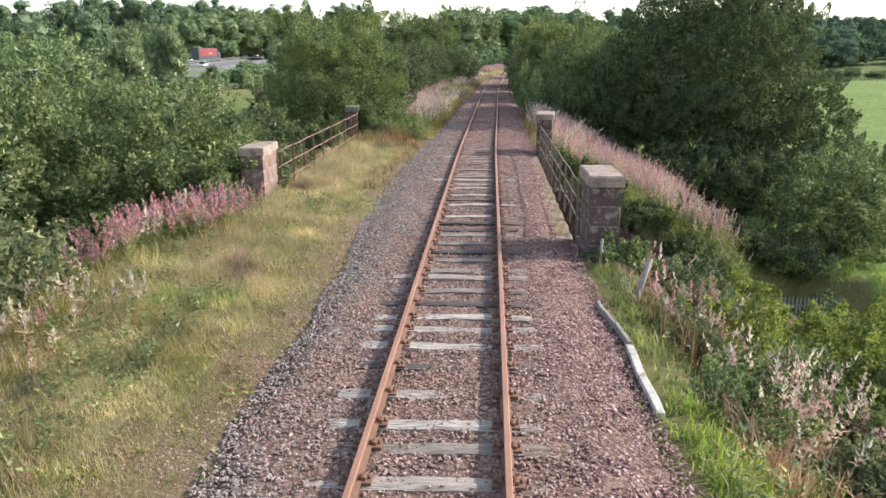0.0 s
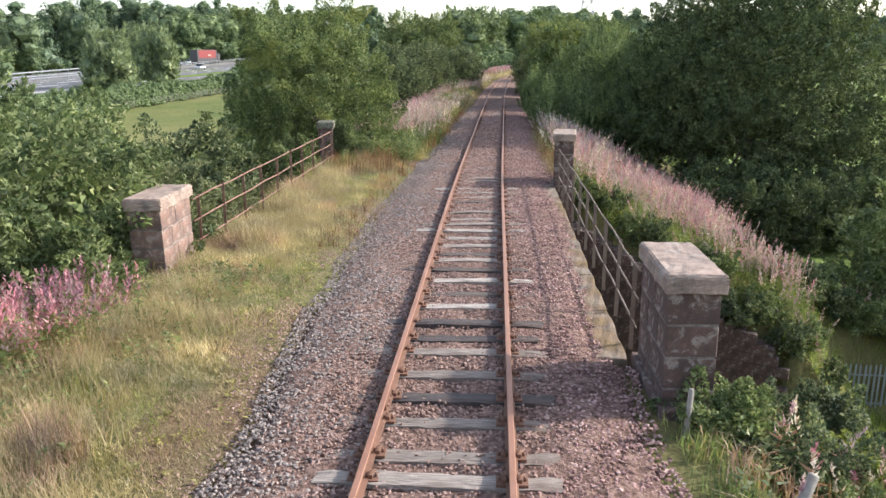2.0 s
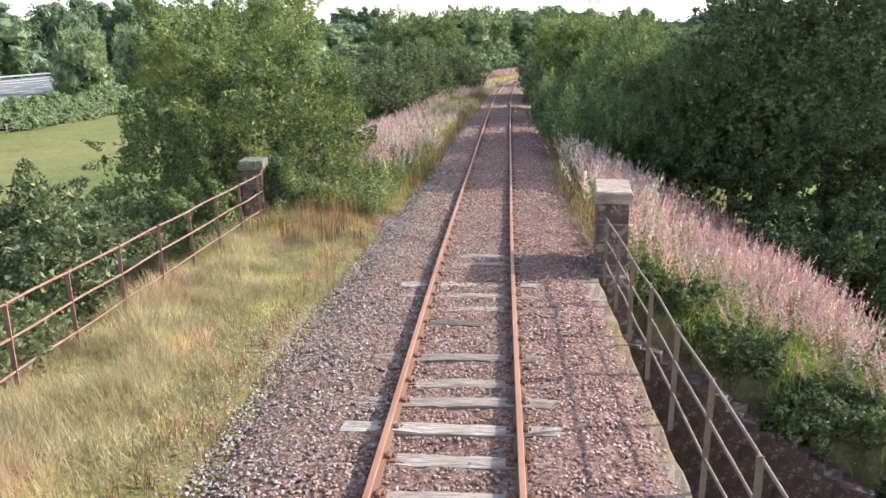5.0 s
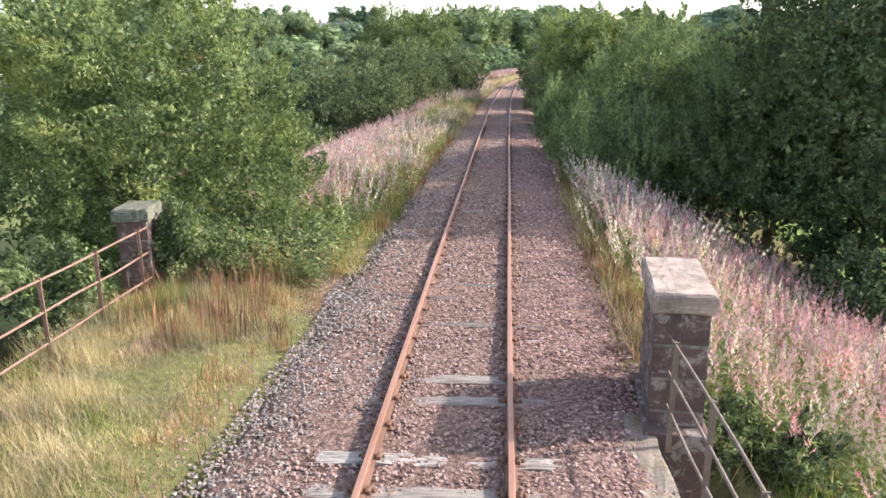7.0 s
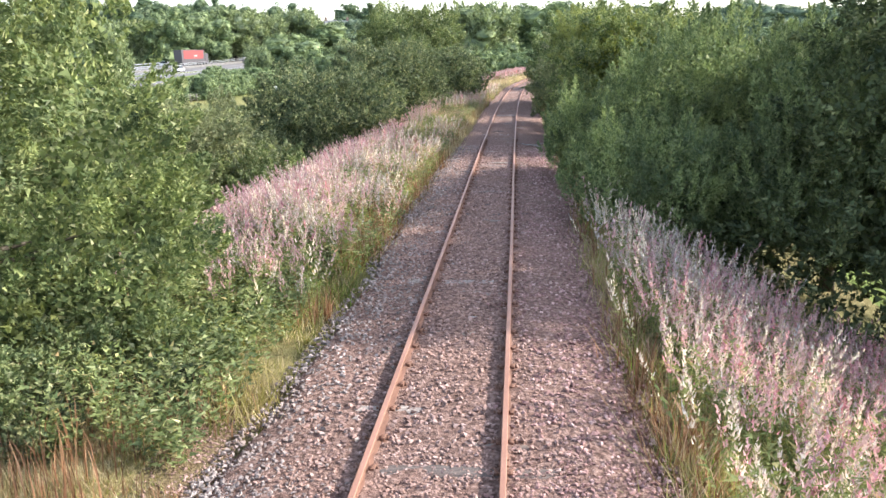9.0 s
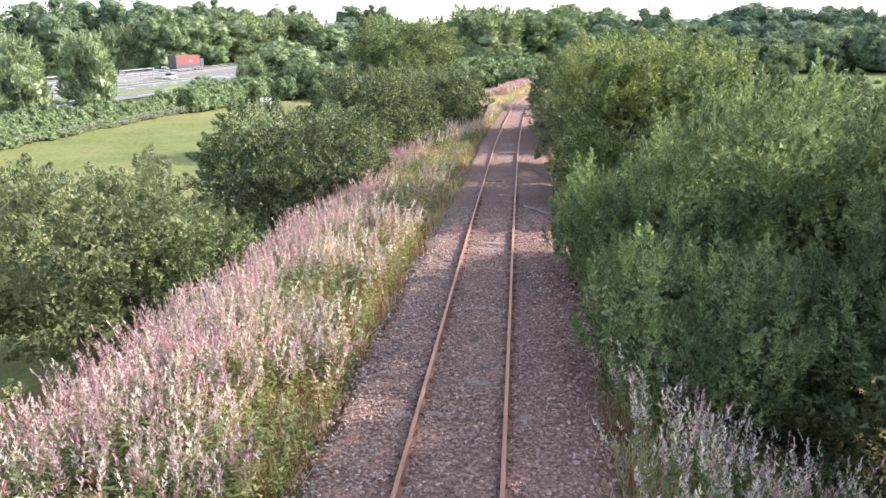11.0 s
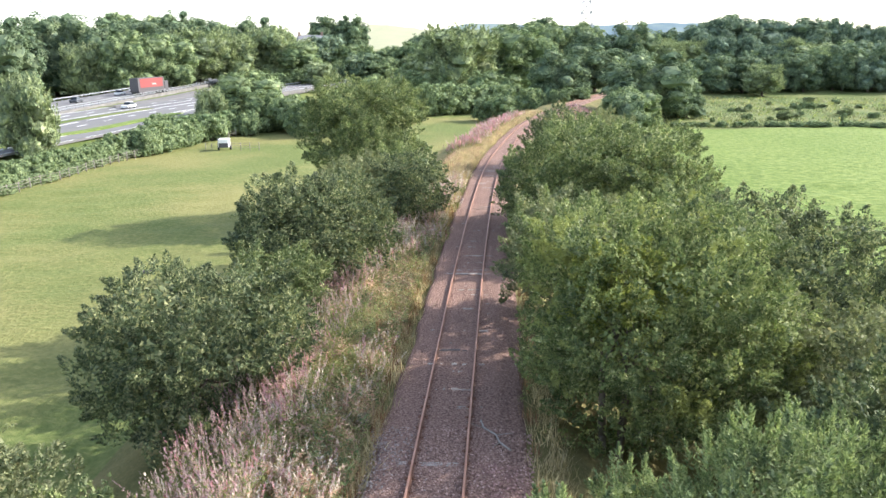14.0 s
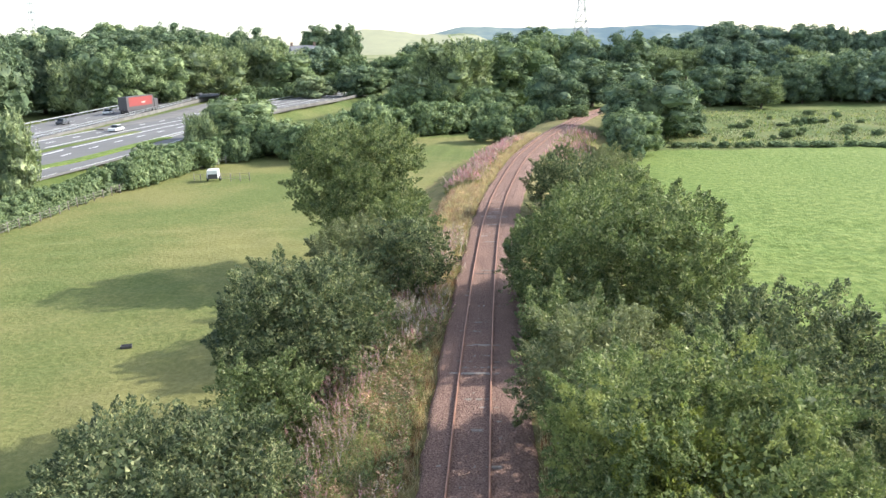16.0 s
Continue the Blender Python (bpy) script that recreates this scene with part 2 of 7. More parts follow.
BARK = patchy("bark", [(0.3, (0.05, 0.04, 0.03)), (0.7, (0.20, 0.165, 0.13))], [(0.3, (0.08, 0.07, 0.05)), (0.7, (0.17, 0.15, 0.11))], 8, 1.0, 0.95, (0.8, 0.03), stretch=(3, 3, 0.5))
ASPHALT = patchy("motorway_asphalt", [(0.3, (0.125, 0.123, 0.122)), (0.7, (0.185, 0.183, 0.18))], [(0.3, (0.125, 0.123, 0.122)), (0.7, (0.19, 0.188, 0.185))], 3, 0.06, 0.95)
PAINT = material("road_paint", 0.7)[0]
PAINT.node_tree.nodes["Principled BSDF"].inputs["Base Color"].default_value = (0.7, 0.7, 0.68, 1)

VERGE = patchy("rough_verge_soil", [(0.3, (0.06, 0.06, 0.025)), (0.55, (0.16, 0.145, 0.06)), (0.75, (0.30, 0.25, 0.12))], [(0.35, (0.08, 0.10, 0.035)), (0.65, (0.26, 0.215, 0.10))], 9, 0.35, 0.95, (0.8, 0.08))
FIELD = patchy("dry_pasture", [(0.36, (0.065, 0.092, 0.028)), (0.5, (0.135, 0.155, 0.055)), (0.64, (0.235, 0.235, 0.095))], [(0.40, (0.105, 0.14, 0.040)), (0.60, (0.225, 0.205, 0.080))], 2.6, 0.045, 0.95, (0.8, 0.2), mix=0.6)
FIELD_GREEN = patchy("green_pasture", [(0.36, (0.055, 0.100, 0.022)), (0.5, (0.135, 0.190, 0.048)), (0.64, (0.215, 0.262, 0.082))], [(0.35, (0.12, 0.180, 0.042)), (0.65, (0.185, 0.230, 0.066))], 1.3, 0.05, 0.95, (1.0, 0.3), mix=0.40)
SCRUB = patchy("rough_scrub_grass", [(0.3, (0.055, 0.085, 0.025)), (0.7, (0.16, 0.185, 0.06))], [(0.35, (0.07, 0.11, 0.03)), (0.65, (0.18, 0.18, 0.075))], 1.0, 0.06, 0.95, (0.8, 0.2))
FARLAND = patchy("distant_fields", [(0.3, (0.10, 0.13, 0.05)), (0.7, (0.17, 0.20, 0.08))], [(0.40, (0.09, 0.13, 0.05)), (0.6, (0.42, 0.37, 0.22))], 0.03, 0.0045, 0.95, (0.2, 0.2), mix=0.6)

LEAF_OAK = leafy("leaf_mid_green", [(0.0, (0.074, 0.108, 0.047)), (0.5, (0.150, 0.188, 0.082)), (0.9, (0.232, 0.266, 0.128)), (1.0, (0.349, 0.356, 0.216))], lit=0.27, warm=0.8)
LEAF_SPRAY = leafy("leaf_green_with_yellow_sprays", [(0.0, (0.076, 0.110, 0.045)), (0.5, (0.152, 0.194, 0.082)), (0.9, (0.246, 0.280, 0.124)), (1.0, (0.365, 0.378, 0.222))], lit=0.27, warm=0.8, wide=(0.42, (0.262, 0.285, 0.098), 0.58, 0.63))
LEAF_DARK = leafy("leaf_dark_green", [(0.0, (0.053, 0.077, 0.045)), (0.55, (0.112, 0.142, 0.074)), (1.0, (0.29, 0.30, 0.165))], lit=0.27, warm=0.8)
# Darker copy of LEAF_DARK: deep shade inside the crown is put into its colour.
LEAF_SHADY = leafy("leaf_shade_darkened_green", [(0.0, (0.050, 0.072, 0.038)), (0.6, (0.110, 0.142, 0.070)), (1.0, (0.215, 0.242, 0.130))], lit=0.2)
LEAF_WILLOW = leafy("leaf_grey_willow", [(0.0, (0.090, 0.132, 0.062)), (0.5, (0.172, 0.220, 0.104)), (1.0, (0.288, 0.332, 0.180))], lit=0.27, warm=0.8)
LEAF_HAW = leafy("leaf_olive_hawthorn", [(0.0, (0.085, 0.109, 0.057)), (0.5, (0.164, 0.186, 0.099)), (0.92, (0.251, 0.268, 0.148)), (1.0, (0.340, 0.305, 0.189))], wide=(0.4, (0.180, 0.197, 0.101)), lit=0.27, warm=0.8)
LEAF_LIME = leafy("leaf_yellow_green", [(0.0, (0.093, 0.119, 0.034)), (0.5, (0.170, 0.200, 0.060)), (1.0, (0.306, 0.315, 0.111))], lit=0.45)
# The blue tint is distance haze mixed into the far leaf colour.
LEAF_HAZED_BLUE = leafy("leaf_hazed_blue_green", [(0.0, (0.095, 0.140, 0.102)), (0.5, (0.146, 0.202, 0.144)), (1.0, (0.224, 0.280, 0.203))], lit=0.20, rough=0.8, sheen=0.05)
# Lighter than the near leaves: these three colours have haze put into them.
LEAF_HAZED = leafy("leaf_hazed_green", [(0.0, (0.102, 0.150, 0.077)), (0.5, (0.168, 0.222, 0.117)), (1.0, (0.263, 0.319, 0.180))], lit=0.20, rough=0.8, sheen=0.05)
LEAF_HAZED_DARK = leafy("leaf_hazed_dark_green", [(0.0, (0.072, 0.108, 0.067)), (0.5, (0.119, 0.168, 0.103)), (1.0, (0.203, 0.252, 0.160))], lit=0.20, rough=0.8, sheen=0.05)
LEAF_HAZED_PALE = leafy("leaf_hazed_pale_green", [(0.0, (0.143, 0.188, 0.108)), (0.5, (0.232, 0.283, 0.161)), (1.0, (0.362, 0.401, 0.250))], lit=0.20, rough=0.8, sheen=0.05)
HERB = leafy("willowherb_leaf", [(0.0, (0.108, 0.151, 0.061)), (0.5, (0.194, 0.232, 0.099)), (0.9, (0.270, 0.281, 0.132)), (1.0, (0.389, 0.292, 0.165))], lit=0.45)
PINK = leafy("willowherb_flower", [(0.0, (0.43, 0.205, 0.275)), (0.5, (0.55, 0.33, 0.385)), (1.0, (0.69, 0.535, 0.56))], lit=0.4, wide=(0.5, (0.47, 0.36, 0.35)), through=1.0, warm=0.82)
MAGENTA = leafy("willowherb_fresh_flower", [(0.0, (0.38, 0.15, 0.20)), (0.5, (0.53, 0.25, 0.31)), (1.0, (0.68, 0.42, 0.46))], lit=0.35, through=1.0, warm=0.82)
FLUFF = leafy("willowherb_seed_fluff", [(0.0, (0.46, 0.38, 0.33)), (0.6, (0.66, 0.58, 0.52)), (1.0, (0.84, 0.79, 0.74))], lit=0.35, through=1.0, warm=0.82)
STRAW = leafy("dry_grass_blade", [(0.0, (0.31, 0.245, 0.14)), (0.5, (0.50, 0.41, 0.25)), (1.0, (0.68, 0.59, 0.41))], lit=0.35, wide=(0.8, (0.42, 0.34, 0.195)), through=1.0, warm=0.78)
GRASS = leafy("green_grass_blade", [(0.0, (0.09, 0.115, 0.035)), (0.5, (0.19, 0.20, 0.07)), (1.0, (0.38, 0.345, 0.16))], lit=0.4, wide=(0.7, (0.33, 0.275, 0.125)))
RUSSET = leafy("russet_dock_stem", [(0.0, (0.136, 0.070, 0.042)), (0.5, (0.240, 0.126, 0.073)), (1.0, (0.368, 0.224, 0.140))], lit=0.25, through=1.0)
FRESH = leafy("fresh_green_grass", [(0.0, (0.11, 0.17, 0.035)), (0.5, (0.20, 0.27, 0.06)), (1.0, (0.34, 0.38, 0.13))], lit=0.4)
DEAD = leafy("dead_sorrel_stalk", [(0.0, (0.26, 0.16, 0.11)), (0.5, (0.42, 0.28, 0.20)), (1.0, (0.58, 0.44, 0.34))], lit=0.3, through=1.0, warm=0.82)
SOIL = patchy("bare_brown_soil", [(0.35, (0.06, 0.042, 0.026)), (0.5, (0.15, 0.11, 0.068)), (0.65, (0.28, 0.215, 0.145))], [(0.38, (0.17, 0.105, 0.065)), (0.62, (0.12, 0.125, 0.045))], 22, 0.9, 0.95, (1.0, 0.05))

# ---- the line of the track and the lie of the land ----
_ky = [-60, 0, 30, 36, 45, 55, 64, 71, 78, 85, 95, 111.5, 125, 144, 158, 172, 185, 195, 230, 290]
_kx = [0, 0, 0, 0.06, 0.17, 0.26, 0.36, 0.47, 0.55, 0.70, 0.94, 1.57, 2.50, 4.7, 6.7, 9.5, 12.4, 14.9, 25.0, 47.0]
_dy = np.arange(-60, 290.1, 0.5)
_dx = np.interp(_dy, _ky, _kx)
for _ in range(4):
    _dx[6:-6] = np.convolve(_dx, np.ones(13) / 13, "valid")


def xc(y):
    return np.interp(y, _dy, _dx)


NEAR_X, FAR_X = 2.75, -6.0


def road_z(y):
    """Height of the near carriageway along its length."""
    return np.interp(y, (60, 140, 180, 230, 300), (-1.5, -0.95, -0.2, 0.1, 0.2))


def upper_z(y):
    """Height of the far carriageway, which climbs away from the near one."""
    return np.interp(y, (60, 150, 200, 250, 310, 400), (-1.4, -0.75, 0.1, 0.6, 1.1, 1.4))


MOTORWAY = [(-77.7, 61.3), (-77.2, 127.8), (-76.0, 171.0), (-75.5, 195.4), (-74.4, 218.7), (-70.0, 255.3), (-62.2, 299.6), (-56.6, 355.0), (-51.7, 416.0), (-44.5, 526.9), (-42.2, 571.2)]
CARRIAGEWAY = [(-93.9, 61.7), (-95.0, 141.7), (-97.3, 189.7), (-99.0, 212.6), (-102.4, 250.3), (-109.3, 309.7), (-116.7, 370.3), (-125.9, 450.3), (-135.0, 564.6)]
GORE = [(-84.9, 212.1), (-85.5, 244.2), (-88.8, 285.2), (-92.1, 327.3)]
RESERVE = [(-77.0, 149.7), (-76.3, 177.3), (-75.5, 191.6), (-74.0, 207.1)]
STRIP = [(-68.2, 127.6), (-66.2, 156.3), (-64.2, 162.9), (-63.0, 174.0), (-62.0, 193.8)]
SLIP = [(-68.3, 94.5), (-65.3, 133.3), (-63.6, 147.7), (-61.7, 161.0), (-60.4, 174.3), (-59.5, 192.1), (-60.5, 212.0)]


def abut_a(x):
    return 17.0 - 0.52 * (x - 2.4)


def abut_b(x):
    return 30.3 - 0.53 * (x - 2.4)


def to_line(x, y, line):
    best = np.full(np.shape(x), 1e9)
    for (ax, ay), (bx, by) in zip(line, line[1:]):
        k = np.clip(((x - ax) * (bx - ax) + (y - ay) * (by - ay)) / ((bx - ax) ** 2 + (by - ay) ** 2), 0, 1)
        best = np.minimum(best, np.hypot(x - ax - k * (bx - ax), y - ay - k * (by - ay)))
    return best


def land(x, y):
    """Height of the ground, without the bridge deck."""
    x, y = np.asarray(x, float), np.asarray(y, float)
    u = x - xc(y)
    left = -4.4 + 0.009 * np.clip(y - 60, -60, 130) + 0.006 * np.clip(-u - 20, 0, 40)
    right = -4.9 + 0.010 * np.clip(y - 60, -60, 120)
    rise = smooth01(240, 450, y) * 6 + smooth01(400, 1500, y) * 16 + smooth01(300, 900, np.abs(x)) * 8
    left, right = left + rise + 9 * np.exp(-((x + 105) / 60) ** 2 - ((y - 500) / 90) ** 2) + 20 * np.exp(-((x + 285) / 110) ** 2 - ((y - 640) / 110) ** 2), right + rise
    crest_l = np.where(y < 36, -6.4, -6.4 + 1.6 * smooth01(36, 48, y))
    top = -0.36 + 0.22 * smooth01(-2.4, -3.6, u) * (1 - smooth01(45, 60, y))
    emb_l = top - 0.42 * np.clip(crest_l - u, 0, None)
    emb_r = top - 0.49 * np.clip(u - 3.0, 0, None)
    far = smooth01(175, 260, y)
    h = np.where(u < 0, np.maximum(emb_l, left), np.maximum(emb_r, right)) * (1 - far) + far * np.where(u < -9, left, np.where(u > 9, right, -0.36 + 0.5 * rise))
    # the cutting under the bridge
    inside = np.minimum(y - abut_a(x), abut_b(x) - y)
    away = np.clip(np.maximum(x - 9, -10 - x), 0, None)
    steep = 12.0 - 11.2 * smooth01(0, 6, away)
    cut = -7.8 + np.clip(-0.2 - inside, 0, None) * steep
    cut = np.where(away > 16, 99, cut)
    h = np.minimum(h, np.maximum(cut, -7.8))
    behind = np.clip(y - abut_b(x), 0, None)
    bank = -1.2 - 0.52 * np.clip(x - 2.6, 0, 12) + 0.62 * behind - 1.35 * np.clip(x - 9.6, 0, 3.6) * (1 - smooth01(4.6, 7.5, behind))
    h = np.where((x > 2.6) & (y > abut_b(x) - 0.5) & (inside < 0), np.minimum(h, np.maximum(bank, -7.8)), h)
    road = np.minimum(np.minimum(to_line(x, y, MOTORWAY) - 4.5, to_line(x, y, CARRIAGEWAY) - 2), np.minimum(to_line(x, y, GORE) - 3, to_line(x, y, SLIP) + 4.9))
    k = 1 - smooth01(6.8, 10, road)
    h = h * (1 - k) + (road_z(y) - 0.3) * k
    rough = 0.05 + 0.12 * smooth01(3.2, 8, np.abs(u + 1.5))
    return h + rough * wob(x, y, 2.2, 3) * smooth01(2.6, 3.4, np.abs(u)) + 0.5 * wob(x, y, 40, 5) * smooth01(120, 260, np.hypot(x, y - 60)) * (1 - k)


def surface(x, y):
    """Height of what one walks on: ground, or the deck of the bridge."""
    x, y = np.asarray(x, float), np.asarray(y, float)
    on = (x > FAR_X) & (x < 2.3) & (y > abut_a(x) - 0.8) & (y < abut_b(x) + 0.8)
    return np.where(on, -0.36 + 0.22 * smooth01(-2.4, -3.6, x), land(x, y))


def spaced(stops):
    out = []
    for (a, b, step) in stops:
        out += list(np.arange(a, b - 1e-6, step))
    return np.array(out + [stops[-1][1]])


gx = spaced([(-2600, -400, 100), (-400, -130, 15), (-130, -24, 3), (-24, -12, 1.0), (-12, 16, 0.4), (16, 40, 1.2), (40, 130, 6), (130, 400, 20), (400, 2600, 100)])
gy = spaced([(-300, -40, 20), (-40, 2, 2.5), (2, 50, 0.4), (50, 130, 1.0), (130, 330, 4), (330, 700, 18), (700, 3000, 100)])
GX, GY = np.meshgrid(gx, gy)
GZ = land(GX, GY)
n_x, n_y = len(gx), len(gy)
idx = np.arange(n_x * n_y).reshape(n_y, n_x)
quads = np.stack([idx[:-1, :-1], idx[:-1, 1:], idx[1:, 1:], idx[1:, :-1]], -1).reshape(-1, 4)
mx, my = ((GX[:-1, :-1] + GX[1:, 1:]) / 2).ravel(), ((GY[:-1, :-1] + GY[1:, 1:]) / 2).ravel()
mu = mx - xc(my)
kind = np.zeros(len(quads), int)
kind[(mu < -13) & (my < 250)] = 1
kind[(mu > 14) & (my < 192 + 0 * mx)] = 2
kind[(my >= 192) & (mu > 14) | (my >= 250)] = 3
kind[(mx < -44) & (mx > -130) & ((to_line(mx, my, SLIP) < 9) | (to_line(mx, my, MOTORWAY) < 20) | (mx < -54))] = 3
kind[(my > 700) | (np.abs(mx) > 400)] = 4
kind[(my < 38 + 2 * wob(mx, my, 5, 51)) & (my > 5) & (mx < 15 + 3 * wob(mx, my, 4, 52)) & (mx > -17 - 3 * wob(mx, my, 4, 53)) & (kind != 0)] = 0
kind[(mu > -3.35 + 0.35 * wob(mx, my, 1.4, 54)) & (mu < -1.6) & (my < 38)] = 5
ground = sheet("ground", np.stack([GX, GY, GZ], -1).reshape(-1, 3), quads, [VERGE, FIELD, FIELD_GREEN, SCRUB, FARLAND, SOIL], smooth=True, slots=kind)
tagged(ground, "railway embankment, pastures and rough ground to the horizon", "ground", kind="structure")

# ---- ballast ----
def bed_height(u, y):
    bury = smooth01(16, 30, y + np.where(np.abs(u) > 0.8, np.where(u < 0, 9.0, 5.0), 0.0))
    flat = -0.204 + 0.055 * bury + 0.012 * wob(u * 3, y, 1.6, 2) + 0.015 * wob(u, y, 5, 4)
    edge = smooth01(1.55, 2.45, np.abs(u + np.where(u < 0, 0.15, 0.0)))
    return flat - 0.13 * edge


def bed_edges(y):
    lo = -2.25 - 0.45 * np.exp(-((y - 25) / 9) ** 2) + 0.35 * smooth01(45, 75, y) + 0.12 * wob(0 * y, y, 1.7, 6)
    hi = 2.50 + 0.10 * wob(0 * y, y, 2.3, 7) + 0.07 * smooth01(33, 36, y)
    return lo, np.where((y > 16.2) & (y < 30.5), 2.14 + 0.05 * wob(0 * y, y, 1.1, 8) + 0.30 * smooth01(18.6, 22, y), hi)


by = np.concatenate([np.arange(-10, 60, 0.2), np.arange(60, 120, 0.5), np.arange(120, 281, 2.0)])
lo, hi = bed_edges(by)
s = np.linspace(0, 1, 29)
BU = lo[:, None] + (hi - lo)[:, None] * s
BY = np.repeat(by[:, None], 29, 1)
BZ = bed_height(BU, BY) + 0.012 * RNG.standard_normal(BU.shape)
BZ[:, 0] = BZ[:, -1] = -0.42
idx = np.arange(BU.size).reshape(BU.shape)
quads = np.stack([idx[:-1, :-1], idx[:-1, 1:], idx[1:, 1:], idx[1:, :-1]], -1).reshape(-1, 4)
bed = sheet("ballast_bed", np.stack([BU + xc(BY), BY, BZ], -1).reshape(-1, 3), quads, BALLAST, smooth=True)
tagged(bed, "bed of crushed purple-grey stone ballast under the track", "ballast", kind="structure")


def stones(name, mat, pts, size, label, seed):
    """Crushed stones: squashed octahedra with uneven corners, half sunk in the bed."""
    r = np.random.default_rng(seed)
    n = len(pts)
    base = np.array([(1, 0, 0), (0, 1, 0), (-1, 0, 0), (0, -1, 0), (0, 0, 1), (0, 0, -1)], float)
    v = base[None] * (size[:, None, None] * r.uniform(0.55, 1.2, (n, 6, 1))) + r.normal(0, 0.16, (n, 6, 3)) * size[:, None, None]
    q = r.normal(size=(n, 4))
    q /= np.linalg.norm(q, axis=1)[:, None]
    w, x, y, z = q.T
    rot = np.stack([1 - 2 * (y * y + z * z), 2 * (x * y - z * w), 2 * (x * z + y * w), 2 * (x * y + z * w), 1 - 2 * (x * x + z * z), 2 * (y * z - x * w), 2 * (x * z - y * w), 2 * (y * z + x * w), 1 - 2 * (x * x + y * y)], -1).reshape(n, 3, 3)
    v = np.einsum("nij,nkj->nki", rot, v) * np.array([1, 1, 0.75]) + pts[:, None, :]
    f = np.array([(0, 1, 4), (1, 2, 4), (2, 3, 4), (3, 0, 4), (1, 0, 5), (2, 1, 5), (3, 2, 5), (0, 3, 5)])
    faces = (np.arange(n)[:, None, None] * 6 + f[None]).reshape(-1, 3)
    return tagged(sheet(name, v.reshape(-1, 3), faces, mat), label, "ballast stones", kind="stuff")


def scatter_stones(y0, y1, per, rad, seed):
    r = np.random.default_rng(seed)
    n = int((y1 - y0) * 4.9 * per)
    y = r.uniform(y0, y1, n)
    lo, hi = bed_edges(y)
    u = lo + (hi - lo) * r.uniform(-0.03, 1.02, n)
    size = r.uniform(0.65, 1.3, n) * rad
    z = bed_height(u, y) + size * 0.15
    # off the heads and feet of the rails
    keep = (np.abs(np.abs(u) - 0.75) > 0.09) & ((y < 16.4) | (y > 30.7) | (u < 2.42))
    pts = np.stack([u + xc(y), y, z], -1)[keep]
    return pts, size[keep], u[keep], y[keep]


for (y0, y1, per, rad, seed) in ((3.2, 12, 560, 0.027, 1), (12, 20, 470, 0.027, 5), (20, 36, 380, 0.028, 2), (36, 64, 150, 0.038, 3)):
    pts, size, u, y = scatter_stones(y0, y1, per, rad, seed)
    t = u + 0.5 * wob(u, y, 1.3, 9) + 0.42 * np.random.default_rng(seed).standard_normal(len(u))
    rim = -1.75 + 0.40 * smooth01(9, 18, y)
    for name, mat, sel, label in (("ballast_stones", CHIPS, (t > rim) & ((t < 1.15) | (y > 62)), "purple-brown crushed stone ballast round the sleepers"),
                                  ("ballast_stones", CHIPS_GREY, t <= rim, "grey crushed stones on the ballast shoulder"),
                                  ("ballast_stones", CHIPS_PINK, (t >= 1.15) & (y <= 62), "reddish crushed stones on the ballast shoulder")):
        if sel.any():
            stones(name, mat, pts[sel], size[sel], label, seed * 7 + 1)

# strays on the worn strip beside the turf
r = np.random.default_rng(44)
y = r.uniform(3.2, 37, 10000)
u = bed_edges(y)[0] + 0.15 - np.abs(r.normal(0, 0.34, 10000)) + 0.12 * wob(y, y, 0.8, 33)
size = r.uniform(0.5, 1.1, 10000) * 0.029
stones("stray_stones", CHIPS, np.stack([u, y, surface(u, y) + size * 0.2], -1), size, "loose brown stones strewn at the edge of the turf", 45)
# stones kicked over the sleepers
y = r.uniform(3.2, 36, 9500)
u = r.uniform(-1.35, 1.35, 9500)
u, y = u[np.abs(np.abs(u) - 0.75) > 0.11], y[np.abs(np.abs(u) - 0.75) > 0.11]
k = wob(u, y, 0.55, 34) + r.normal(0, 0.4, len(u)) > 0.55
u, y = u[k], y[k]
size = r.uniform(0.55, 1.15, len(u)) * 0.030
stones("stray_stones", CHIPS, np.stack([u, y, -0.165 + 0 * u], -1), size, "purple-brown stones strewn over the sleepers", 46)

# ---- the track: rails, sleepers, rail chairs ----
track = thing("railway_track", 0, 0, 0, "single railway track, rusty rails on weathered timber sleepers", "railway track", kind="structure")
PROFILE = [(-0.035, 0.0), (-0.035, -0.03), (-0.011, -0.045), (-0.011, -0.12), (-0.062, -0.135), (-0.062, -0.15), (0.062, -0.15), (0.062, -0.135), (0.011, -0.12), (0.011, -0.045), (0.035, -0.03), (0.035, 0.0), (0.028, 0.006), (-0.028, 0.006)]
ry = np.concatenate([np.arange(-10, 100, 1.0), np.arange(100, 281, 2.0)])
for side in (-1, 1):
    x = xc(ry) + side * 0.75
    prof = np.array(PROFILE)
    k = len(prof)
    v = np.stack([x[:, None] + prof[None, :, 0], np.repeat(ry[:, None], k, 1), np.repeat(prof[None, :, 1], len(ry), 0)], -1).reshape(-1, 3)
    i = np.arange(len(ry) - 1)[:, None] * k
    j = np.arange(k)[None]
    f = np.stack([i + j, i + (j + 1) % k, i + k + (j + 1) % k, i + k + j], -1).reshape(-1, 4)
    slots = np.tile([1 if (p[1] > -0.005 and PROFILE[(n + 1) % k][1] > -0.005) else 0 for n, p in enumerate(PROFILE)], len(ry) - 1)
    rail = sheet("rail", v, f, [RUST, RAILTOP], track, slots=slots)
    tagged(rail, "rust-brown steel rail with a paler worn head")


